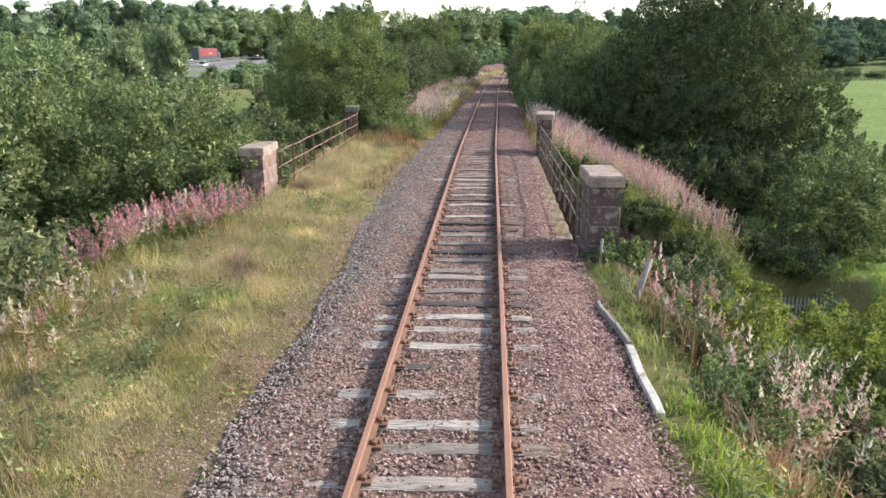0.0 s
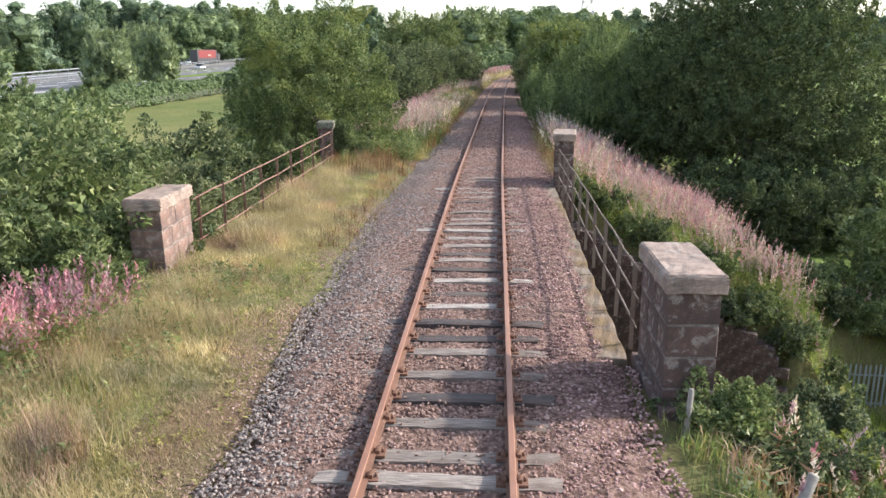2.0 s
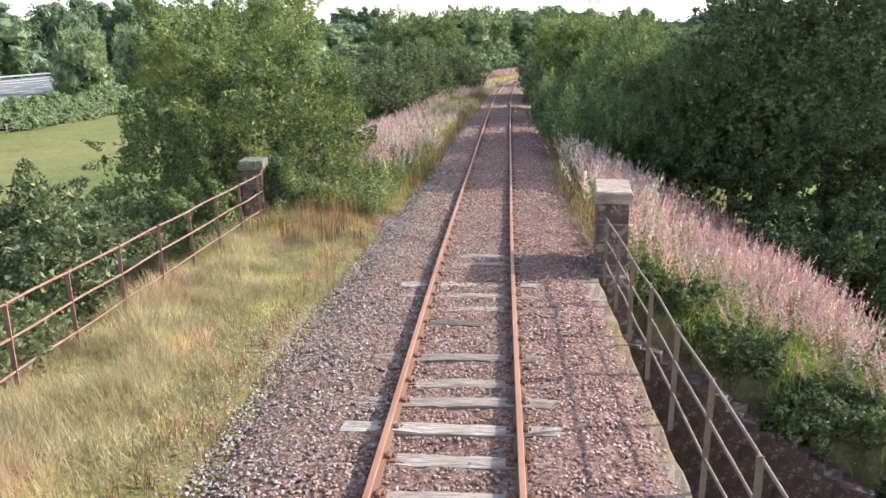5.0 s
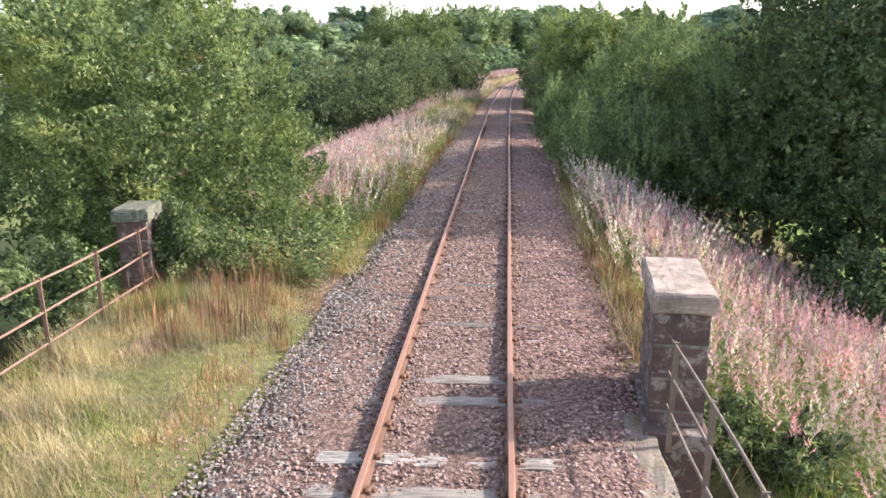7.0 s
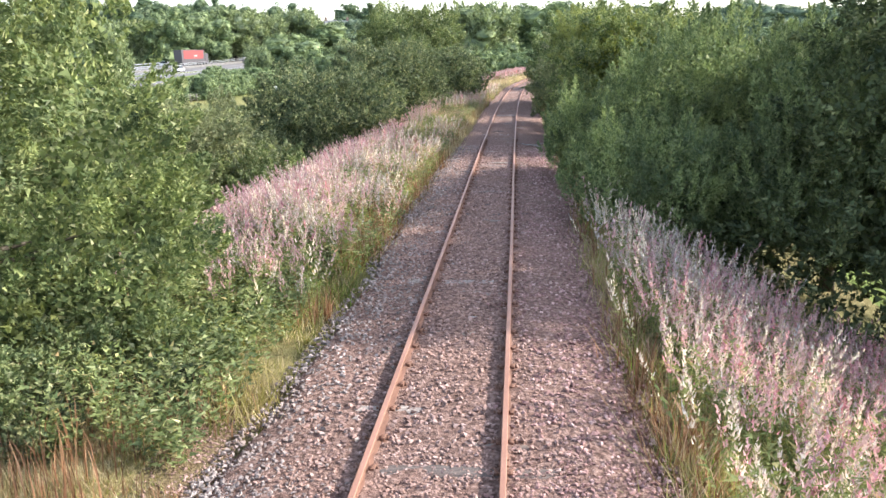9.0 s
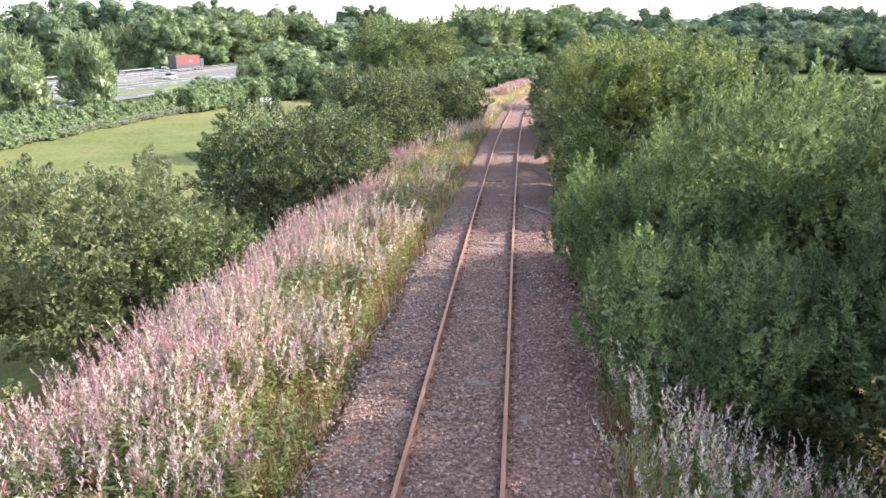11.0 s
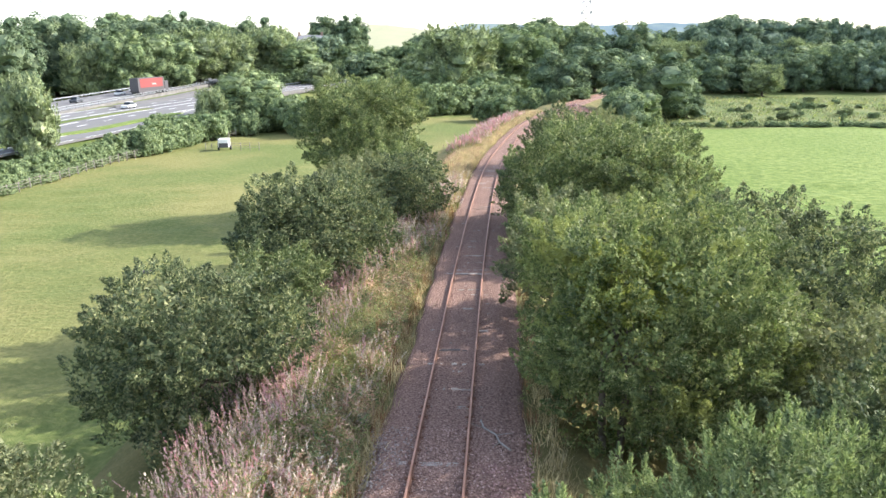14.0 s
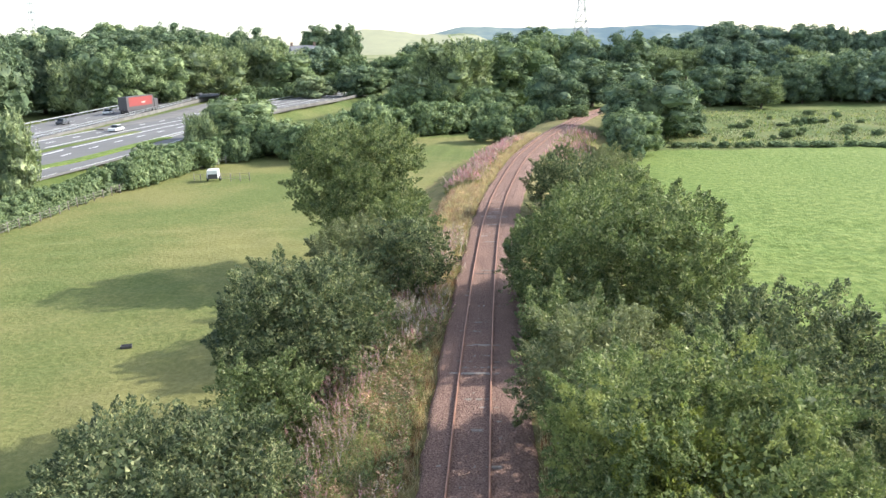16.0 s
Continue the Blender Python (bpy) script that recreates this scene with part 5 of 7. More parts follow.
x, y = r.uniform(-6.5, -2.4, 4200), r.uniform(58, 108, 4200)
k = wob(x, y, 2.6, 43) > -0.2
weeds(x[k] + xc(y[k]), y[k], DEAD, "pinkish dead herbage below the bushes", 9, (0.3, 0.9), 0.12)
# verges of both sides further on
for (x0, x1, y0, y1, n, hmin, hmax, mat, lab) in (
        (-3.6, -2.2, 36.5, 48, 150, 0.15, 0.4, GRASS, "rough grass at the ballast edge"),
        (-3.4, -2.2, 36.5, 48, 110, 0.12, 0.4, STRAW, "dry grass at the ballast edge"),
        (2.6, 3.5, 33, 46, 150, 0.2, 0.6, STRAW, "tall golden grass beside the ballast"),
        (2.6, 3.6, 33, 46, 110, 0.2, 0.6, GRASS, "tall olive grass beside the ballast"),
        (2.6, 3.4, 32, 47, 110, 0.2, 0.6, DEAD, "tan dead stems beside the ballast"),
        (2.5, 3.2, 31.8, 40, 50, 0.3, 0.8, RUSSET, "orange-brown dead stems beside the ballast"),
        (-6.5, -2.4, 40, 62, 260, 0.4, 0.9, RUSSET, "brown dead stems among the willowherb"),
        (-5.5, -2.4, 40, 80, 220, 0.3, 0.7, FRESH, "fresh green growth among the willowherb"),
        (2.75, 3.6, 3.5, 9.0, 120, 0.10, 0.3, FRESH, "green grass beside the ballast"),
        (2.75, 3.5, 9.5, 14.4, 110, 0.12, 0.34, HERB, "rank grass beside the ballast"),
        (3.1, 4.8, 11.6, 15.4, 50, 0.2, 0.5, DEAD, "tan dead grass beside the stone pillar"),
        (3.0, 5.4, 10.5, 15.6, 80, 0.12, 0.32, GRASS, "rank olive grass beside the stone pillar"),
        (3.6, 8.0, 3.2, 9.0, 190, 0.25, 0.65, DEAD, "pale dead stalks on the slope"),
        (2.8, 4.6, 3.5, 12, 60, 0.12, 0.32, STRAW, "straggling dry grass on the slope"),
        (4.0, 11, 5, 17, 220, 0.2, 0.5, HERB, "rank grass on the embankment slope"),
        (2.6, 3.8, 33, 48, 90, 0.2, 0.55, FRESH, "rank grass beside the ballast"),
        (2.75, 3.6, 46, 110, 420, 0.3, 0.75, STRAW, "tall dry grass beside the ballast"),
        (-6.5, -2.2, 37, 112, 600, 0.3, 0.8, GRASS, "rank green grass among the willowherb"),
        (-6.5, -2.4, 42, 112, 800, 0.3, 0.8, HERB, "leafy green stems among the willowherb"),
        (-6.0, -2.4, 42, 110, 800, 0.4, 0.95, DEAD, "tan dead stems among the willowherb"),
        (-3.3, -2.0, 44, 110, 380, 0.3, 0.7, RUSSET, "red-brown dead stems at the ballast edge"),
        (-4.5, -2.0, 60, 112, 900, 0.35, 0.85, STRAW, "dry golden grass beside the ballast"),
        (-5.0, -1.9, 108, 190, 1300, 0.5, 1.0, STRAW, "golden grass along the curve of the track"),
        (-6.0, -2.2, 108, 190, 900, 0.4, 0.9, DEAD, "tan dead grass along the curve of the track"),
        (3.5, 10.5, 28, 46, 700, 0.3, 0.7, HERB, "rank grass on the embankment slope"),
        (-12, -6, 3, 22, 700, 0.3, 0.8, GRASS, "rank grass on the embankment slope"),
        (4, 17, 16.5, 31, 1500, 0.3, 0.8, FRESH, "lush green grass in the hollow beside the bridge"),
        (-14, -6.2, 22, 36, 600, 0.3, 0.8, GRASS, "rank grass under the bridge")):
    x, y, i = tufts(r, n, x0, x1, y0, y1, 13, 0.14)
    if y0 >= 40:
        x = x + xc(y)
    far = 1 + max(0, (y0 - 30)) / 45
    grass("rank_grass", mat, x, y, r.uniform(hmin, hmax, len(x)), r.uniform(0.012, 0.024, len(x)) * far, lab, r, (0.15, 1.0), plain=y0 > 15)
x, y, i = tufts(r, 130, 3.2, 9.0, 4.5, 16, 10, 0.12)
grass("dead_stalks", RUSSET, x, y, r.uniform(0.3, 0.9, len(x)), r.uniform(0.010, 0.02, len(x)), "dead brown stalks among the brambles", r, (0.05, 0.35))
x, y, i = tufts(r, 60, 2.1, 2.5, 15.5, 27, 8, 0.06)
grass("dry_tufts", STRAW, x, y, r.uniform(0.06, 0.22, len(x)), r.uniform(0.006, 0.012, len(x)), "dry grass tufts along the deck edge", r, (0.2, 0.9), plain=True)
# russet docks by the bridge end
x, y, i = tufts(r, 90, -3.5, -2.6, 22, 35, 12, 0.10)
grass("dock_stems", RUSSET, x, y, r.uniform(0.10, 0.35, len(x)), r.uniform(0.006, 0.012, len(x)), "orange-brown stems along the edge of the ballast", r, (0.1, 0.6))
x, y, i = tufts(r, 75, -5.7, -2.9, 32.4, 37.0, 12, 0.20)
grass("dock_stems", RUSSET, x, y, r.uniform(0.25, 0.75, len(x)), r.uniform(0.010, 0.02, len(x)), "dry russet dock stems in the grass", r, (0.05, 0.3))
x, y, i = tufts(r, 70, 2.45, 3.0, 34.0, 100.0, 12, 0.10)
grass("dock_stems", RUSSET, x + xc(y), y, r.uniform(0.3, 0.8, len(x)), r.uniform(0.015, 0.03, len(x)), "dry russet stems beside the ballast", r, (0.05, 0.3))
x, y, i = tufts(r, 110, -3.6, -2.0, 40.0, 100.0, 12, 0.12)
grass("dock_stems", RUSSET, x + xc(y), y, r.uniform(0.3, 0.8, len(x)), r.uniform(0.015, 0.03, len(x)), "dry russet stems beside the ballast", r, (0.05, 0.3))


def willowherb(x, y, mix, label, seed, tall=(0.9, 1.5), big=1.0, lean=(0.0, 0.0), leaf_mat=None):
    """Stands of rosebay willowherb: thin stems with narrow leaves and a spire of flowers or seed fluff. mix: shares of pink, magenta, fluff."""
    r = np.random.default_rng(seed)
    n = len(x)
    base = np.stack([x, y, surface(x, y)], -1)
    h = r.uniform(*tall, n)
    tilt = r.normal(0, 0.25, (n, 2)) + np.array(lean)
    top = base + np.stack([tilt[:, 0] * h, tilt[:, 1] * h, h], -1)
    which = r.choice(3, n, p=np.array(mix) / sum(mix))
    v, f = [], []
    kinds = []
    total = 0

    def add(vv, ff, slot):
        nonlocal total
        v.append(vv)
        f.append(ff + total)
        kinds.append(np.full(len(ff), slot))
        total += len(vv)

    # stems
    wv = np.array([0.007, 0.0, 0.0]) * big
    sv = np.stack([base - wv, base + wv, top], 1).reshape(-1, 3)
    add(sv, np.arange(n * 3).reshape(-1, 3), 0)
    # leaves
    k = 13
    t = r.uniform(0.10, 0.78, (n, k))
    pos = base[:, None] + (top - base)[:, None] * t[..., None]
    a = r.uniform(0, 6.283, (n, k))
    out = np.stack([np.cos(a), np.sin(a), r.uniform(-0.2, 0.5, (n, k))], -1)
    L = 0.14 * big * r.uniform(0.6, 1.3, (n, k))
    pos = pos + out * (L / 2)[..., None]
    lv, lf = leaves(pos.reshape(-1, 3), out.reshape(-1, 3), np.array([0, 0, 1.0]) + r.normal(0, 0.3, (n * k, 3)), L.ravel(), L.ravel() * 0.30, r, True)
    add(lv, lf, 0)
    # spires
    k = 32
    t = 0.58 + 0.48 * r.uniform(0, 1, (n, k)) ** 0.9
    pos = base[:, None] + (top - base)[:, None] * t[..., None]
    a = r.uniform(0, 6.283, (n, k))
    branch = r.integers(0, 6, (n, k))
    a = branch * 1.047 + r.uniform(0, 6.283, (n, 1)) + r.normal(0, 0.25, (n, k))
    wide = ((1.08 - t) * 0.23 * big + 0.004) * r.uniform(0.15, 1.0, (n, k))
    pos = pos + np.stack([np.cos(a) * wide, np.sin(a) * wide, 0 * a], -1)
    out = np.stack([np.cos(a), np.sin(a), r.uniform(0.8, 2.6, (n, k))], -1)
    L = 0.068 * big * r.uniform(0.5, 1.4, (n, k))
    fv, ff = leaves(pos.reshape(-1, 3), out.reshape(-1, 3), r.normal(0, 1, (n * k, 3)), L.ravel(), L.ravel() * 0.34, r, True)
    add(fv, ff, 0)
    kinds[-1] = np.repeat(which + 1, k)
    ob = sheet("willowherb", np.concatenate(v), np.concatenate(f), [leaf_mat or HERB, PINK, MAGENTA, FLUFF], slots=np.concatenate(kinds))
    return tagged(ob, label, "wildflowers", kind="stuff")


r = np.random.default_rng(33)


def stand(n, x0, x1, y0, y1, where, clump=0.5):
    m = max(8, n // 14)
    cx, cy = r.uniform(x0, x1, m), r.uniform(y0, y1, m)
    i = r.integers(0, m, n)
    x, y = cx[i] + r.normal(0, clump, n), cy[i] + r.normal(0, clump, n)
    k = where(x, y)
    return x[k], y[k]


x, y = stand(3700, 3.2, 10.8, 26, 45, lambda x, y: (y > abut_b(x) + 1.2) & (y < 46) & (x > 3.1) & (x < 10.3 + 0.3 * wob(x, y, 2.0, 61)))
willowherb(x, y, (7, 2, 1.0), "rosebay willowherb in faded pink flower on the embankment slope", 1, lean=(-0.08, 0.0))
x, y = stand(330, 9.0, 14.0, 31.0, 34.0, lambda x, y: (y > 30.8) & (y < 34.5))
willowherb(x, y, (6, 2, 1.5), "fading pink rosebay willowherb above the palisade fence", 14, (0.7, 1.1))
x, y = stand(420, 2.9, 5.2, 35, 46, lambda x, y: x > 2.8)
willowherb(x, y, (2, 0.3, 5), "rosebay willowherb gone to white seed beside the ballast", 2)
x, y = stand(900, -8.0, -4.8, 11.6, 17.2, lambda x, y: (x < -6.5 + 0.42 * (y - 12.6)) & (x > -8.3 + 0.42 * (y - 12.6)) & (x < -5.0), 0.35)
willowherb(x, y, (2, 7, 0.15), "bright magenta rosebay willowherb at the embankment edge", 3, (0.7, 1.15), lean=(-0.1, 0.0))
x, y = stand(60, -6.9, -5.2, 5.5, 10.5, lambda x, y: (x < -5.0))
willowherb(x, y, (2, 0.6, 3), "scattered willowherb gone over in the rough grass", 4, (0.4, 0.75), leaf_mat=DEAD)
x, y = stand(170, 4.1, 6.6, 4.2, 9.0, lambda x, y: x > 3.9, 0.3)
willowherb(x, y, (2.5, 0.3, 5), "tan willowherb gone to fluffy seed on the slope", 12, (0.7, 1.25), leaf_mat=DEAD)
x, y = stand(80, 3.4, 5.2, 10.2, 14.5, lambda x, y: x > 3.2, 0.3)
willowherb(x, y, (3, 1.0, 3), "fading willowherb among rank stems beside the pillar", 13, (0.5, 0.95), leaf_mat=RUSSET)
x, y = stand(560, -5.4, -2.8, 40, 50, lambda x, y: x < -2.6)
willowherb(x, y, (5, 0.4, 2.5), "rosebay willowherb gone to white seed beside the ballast", 5)
x, y = stand(3200, -8.0, -4.3, 43, 82, lambda x, y: (x < -4.6 - 0.5 * wob(x, y, 3, 8)))
willowherb(x + xc(y), y, (7, 1.2, 1.6), "rosebay willowherb in faded pink flower along the line", 6, lean=(-0.10, 0.05))
x, y = stand(900, -7.0, -2.6, 43, 70, lambda x, y: (x < -2.4))
willowherb(x + xc(y), y, (1.5, 0.1, 4), "rosebay willowherb gone to pale seed among rank grass", 16, (0.7, 1.25), lean=(0.16, -0.05), leaf_mat=DEAD)
x, y = stand(900, -5.5, -1.9, 80, 108, lambda x, y: x < -1.7)
willowherb(x + xc(y), y, (3, 0.4, 4), "rosebay willowherb gone to seed along the line", 7, big=1.3)
x, y = stand(900, -6.0, -3.2, 132, 176, lambda x, y: x < -3.0, 0.7)
willowherb(x + xc(y), y, (7, 2, 0.8), "pink rosebay willowherb on the far bank", 8, (1.0, 1.7), big=2.4)
x, y = stand(700, 3.5, 7.5, 150, 195, lambda x, y: x > 3.2, 0.7)
willowherb(x + xc(y), y, (7, 2, 0.8), "pink rosebay willowherb on the far bank", 9, (1.0, 1.9), big=2.4)
x, y = stand(170, 3.5, 9.0, 5, 16, lambda x, y: x > 3.1)
willowherb(x, y, (5, 2, 1.0), "scattered rosebay willowherb among the brambles", 10, (0.5, 0.9))
x, y = stand(260, 2.9, 6.5, 42, 48, lambda x, y: x > 2.8)
willowherb(x, y, (1.5, 0.2, 5), "rosebay willowherb leaning over the ballast", 11, lean=(-0.15, -0.1))

# trees of the middle distance: kind, x, y, top, width
HEDGE_TREES = [
    (2, -60.6, 141, 9.8, 6.4),
    (2, -61.6, 125.5, 9.0, 7.0),
    (4, -53.0, 165, 2.3, 4.1),
    (4, -49.1, 172, 1.9, 9.1),
    (2, -49.8, 180, 6.1, 5.0),
    (0, -46.3, 192, 8.4, 12.0),
    (0, -38.3, 186, 4.9, 11.5),
    (4, -33.1, 182, 3.6, 9.2),
    (0, -25.4, 180, 5.1, 8.0),
    (0, -21.1, 192, 7.3, 6.5),
]
MOTORWAY_WOOD = [
    (1, -149.3, 300, 27.0, 24.6),
    (1, -131.9, 300, 25.5, 22.7),
    (0, -118.2, 290, 20.0, 16.4),
    (1, -144.0, 262, 24.0, 20.0),
    (1, -152.0, 235, 21.0, 20.0),
    (0, -109.1, 300, 19.1, 17.0),
    (2, -105.1, 320, 22.1, 20.2),
    (2, -97.4, 330, 21.1, 18.9),
    (1, -171.4, 420, 34.0, 46.9),
    (1, -153.0, 430, 32.9, 33.9),
    (1, -134.3, 480, 33.5, 25.5),
    (2, -88.3, 350, 23.4, 20.1),
    (0, -77.1, 350, 17.0, 18.0),
    (4, -80.0, 322, 6.0, 14.0),
    (4, -68.0, 335, 7.0, 14.0),
    (0, -62.0, 352, 10.0, 14.0),
    (2, -130.3, 285, 16.9, 12.5),
]
MIDDLE_WOOD = [
    (1, -106.0, 560, 36.8, 26.3),
    (1, -90.0, 560, 37.1, 18.7),
    (0, -71.1, 430, 16.6, 25.4),
    (0, -55.6, 420, 12.2, 24.8),
    (0, -42.8, 430, 16.0, 25.3),
    (0, -18.1, 270, 6.7, 18.1),
    (2, -8.3, 280, 20.7, 20.3),
    (0, -29.0, 290, 3.2, 14.5),
    (0, 3.2, 260, 6.4, 14.1),
    (0, 10.1, 300, 20.4, 22.0),
    (1, 20.1, 250, 12.2, 13.3),
    (1, 30.9, 260, 13.3, 15.4),
    (1, 21.0, 420, 27.5, 29.6),
    (1, 51.4, 360, 23.5, 31.4),
    (0, 35.6, 380, 22.3, 26.4),
]
BEND_WOOD = [
    (1, 34.6, 205, 11.2, 17.1),
    (0, 27.7, 185, 4.8, 9.1),
    (4, 13.3, 225, 3.6, 22.3),
    (0, 2.4, 205, 2.8, 8.2),
    (1, 24.9, 175, 4.1, 5.6),
    (0, 42.9, 220, 7.1, 10.0),
    (1, 45.5, 215, 3.6, 7.3),
    (1, 76.8, 290, 10.2, 21.0),
    (2, 84.1, 280, 7.2, 10.1),
    (1, 97.5, 295, 10.1, 16.0),
    (1, 108.1, 300, 11.5, 19.9),
    (1, 119.6, 295, 12.2, 19.4),
    (3, 125.1, 290, 9.5, 17.3),
]
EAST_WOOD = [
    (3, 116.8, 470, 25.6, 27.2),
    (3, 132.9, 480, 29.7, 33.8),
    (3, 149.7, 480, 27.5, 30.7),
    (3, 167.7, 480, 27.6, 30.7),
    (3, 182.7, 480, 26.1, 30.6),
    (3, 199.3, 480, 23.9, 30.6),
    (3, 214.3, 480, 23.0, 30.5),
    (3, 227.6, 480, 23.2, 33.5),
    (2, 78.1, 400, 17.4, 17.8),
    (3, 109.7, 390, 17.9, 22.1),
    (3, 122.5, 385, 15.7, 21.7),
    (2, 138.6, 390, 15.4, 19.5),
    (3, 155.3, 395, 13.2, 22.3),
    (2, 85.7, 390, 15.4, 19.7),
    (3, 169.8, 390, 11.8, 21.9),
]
WOOD_ROWS = [
    (-150, 250, -125, 480, 20, 15, 12, 8.0),
    (-230, 300, -150, 560, 18, 18, 15, 14.0),
    (-420, 520, -120, 640, 22, 19, 18, 14.0),
    (-400, 600, -180, 640, 22, 19, 20, 16.0),
    (-95, 430, 120, 470, 24, 14, 13, 10.0),
    (-40, 560, 330, 560, 22, 19, 17, 14.0),
    (70, 300, 300, 318, 20, 12, 13, 6.0),
    (110, 345, 330, 345, 16, 13, 13, 8.0),
    (250, 430, 520, 430, 16, 18, 17, 12.0),
    (-60, 330, 60, 350, 14, 11, 12, 7.0),
]
HEDGES = [
    (-57.5, 52, -55.6, 95, 18, -0.3, 3.0),
    (-55.8, 95, -54.6, 150, 36, -0.3, 2.6),
    (-54.8, 96, -53.8, 150, 38, -1.1, 2.6),
    (-53.6, 96, -52.9, 150, 38, -2.1, 2.4),
    (-52.0, 150, -49.4, 170, 12, -1.5, 2.8),
    (-53.6, 150, -49.9, 178, 12, 0.3, 3.4),
    (-51.2, 152, -45, 190, 10, 1.4, 4.0),
    (-50.2, 152, -47.8, 168, 8, 0.2, 3.2),
    (-45.0, 178, -31, 206, 9, 1.6, 5.5),
    (-28, 208, 2, 232, 9, 4.5, 8.0),
    (26, 196, 82, 190, 20, -2.9, 2.4),
]

# ---- far woods, motorway, fences ----
ball = bmesh.new()
bmesh.ops.create_icosphere(ball, subdivisions=2, radius=1.0)
BALL_V = np.array([tuple(v.co) for v in ball.verts])
BALL_F = np.array([[v.index for v in f.verts] for f in ball.faces])
ball.free()


def wood_crown(seed, wide, tall, leaf, clump, feather=False):
    """A far crown: small leaf sprays over a dark uneven inner mass."""
    r = np.random.default_rng(seed)
    lb = auto_lobes(wide, wide, tall * 0.56, tall * 0.47, 9, r, 0.50)
    pos, axis, face, ln, wd = crown_points(lb, leaf, clump, r, 0.7, dens=1.2, cover=0.50, fill=0.0, feather=feather, domed=True)
    low = pos[:, 2] > 0.1
    v, f = leaves(pos[low], axis[low], face[low], ln[low], wd[low], r, True)
    vs, fs, total = [v], [f], len(v)
    for (cx, cy, cz, rx, ry_, rz) in lb:
        k = 0.86 + 0.16 * r.standard_normal((len(BALL_V), 1))
        q = BALL_V * k * np.array([rx, ry_, rz]) + np.array([cx, cy, cz])
        q[:, 2] = np.maximum(q[:, 2], 0.05)
        vs.append(q)
        fs.append(BALL_F + total)
        total += len(q)
    v = np.concatenate(vs)
    v[:, 2] *= tall / v[:, 2].max()
    return v, np.concatenate(fs), lb


def far_tree_kind(seed, mat, wide, tall, label, feather=False, leaf=0.36):
    ob = thing("far_tree", 0, 0, -400, label, "tree", "far trees")
    v, f, lb = wood_crown(seed, wide, tall, leaf, 0.45 if feather else 0.62, feather)
    sheet("crown", v, f, mat, ob)
    part("trunk", trunk_mesh(lb[:4], 0.0, 0.35, random.Random(seed), 1), BARK, ob)
    return ob


KINDS = [far_tree_kind(201, LEAF_HAZED, 4.2, 11, "mature green broadleaf tree in the wood"),
         far_tree_kind(202, LEAF_HAZED_DARK, 4.6, 12, "dark broadleaf tree in the wood"),
         far_tree_kind(203, LEAF_HAZED_PALE, 4.0, 11, "pale grey-green tree in the wood, lightened further for haze", True),
         far_tree_kind(204, LEAF_HAZED_BLUE, 5.0, 11, "broadleaf tree in the far wood, tinted blue-green for haze"),
         far_tree_kind(205, LEAF_HAZED, 4.4, 8, "olive-green bush in a hedgerow", leaf=0.52),
         far_tree_kind(206, LEAF_HAZED, 4.4, 8, "low green bush on the rough ground", leaf=0.8)]
TALL = [11, 12, 11, 11, 8, 8]
WIDE = [4.2, 4.6, 4.0, 5.0, 4.4, 4.4]
rf = random.Random(77)
first_used = set()


def plant(k, x, y, top, width):
    z = float(land(x, y))
    h = max(1.2, top - z)
    if width > 1.25 * h and width > 5:
        many = math.ceil(width / (0.95 * h))
        for k2 in range(many):
            plant(k, x + width * ((k2 + 0.5) / many - 0.5) + rf.uniform(-0.5, 0.5), y + rf.uniform(-0.3, 0.3) * h, z + h * rf.uniform(0.82, 1.08), 1.15 * width / many)
        return
    m = pose(x, y, z - 0.1, 0, 0, rf.uniform(0, 360)) @ Matrix.Diagonal((width / 2 / WIDE[k], width / 2 / WIDE[k], h / TALL[k], 1))
    if k in first_used:
        sc = KINDS[k].scale
        copy_thing(KINDS[k], m @ Matrix.Diagonal((1 / sc.x, 1 / sc.y, 1 / sc.z, 1)))
    else:
        first_used.add(k)
        KINDS[k].matrix_basis = m


for some in (HEDGE_TREES, MOTORWAY_WOOD, MIDDLE_WOOD, BEND_WOOD, EAST_WOOD):
    for row in some:
        plant(*row)
for (x0, y0, x1, y1, n, top, width) in HEDGES:
    for i in range(n):
        t = (i + rf.uniform(0.3, 0.7)) / n
        plant(4 if i % 2 else 5, x0 + (x1 - x0) * t + rf.uniform(-0.5, 0.5), y0 + (y1 - y0) * t, top + rf.uniform(-0.5, 0.5), width * rf.uniform(0.85, 1.2))
# tussocks and scattered bushes on the rough ground beyond the green pasture
x, y = r.uniform(36, 160, 22000), r.uniform(191, 275, 22000)
k = wob(x, y, 9, 44) + 0.6 * wob(x, y, 3, 45)
for mat, sel, lab in ((LEAF_WILLOW, k < -0.35, "grey-green tussocks on the rough ground"), (LEAF_HAW, (k >= -0.35) & (k < 0.1), "olive tussocks on the rough ground"), (HERB, (k >= 0.1) & (k < 0.5), "green tussocks on the rough ground")):
    grass("tussocks", mat, x[sel], y[sel], r.uniform(0.25, 0.8, sel.sum()), r.uniform(0.15, 0.4, sel.sum()), lab, r, (0.2, 0.9), plain=True)
for i in range(56):
    x, y = rf.uniform(45, 150), 196 + 70 * rf.random() ** 1.3
    s0 = 0.5 + 2.4 * rf.random() ** 2.2
    plant(4 if i % 3 else 2, x, y, float(land(x, y)) + s0, s0 * rf.uniform(1.0, 2.6))

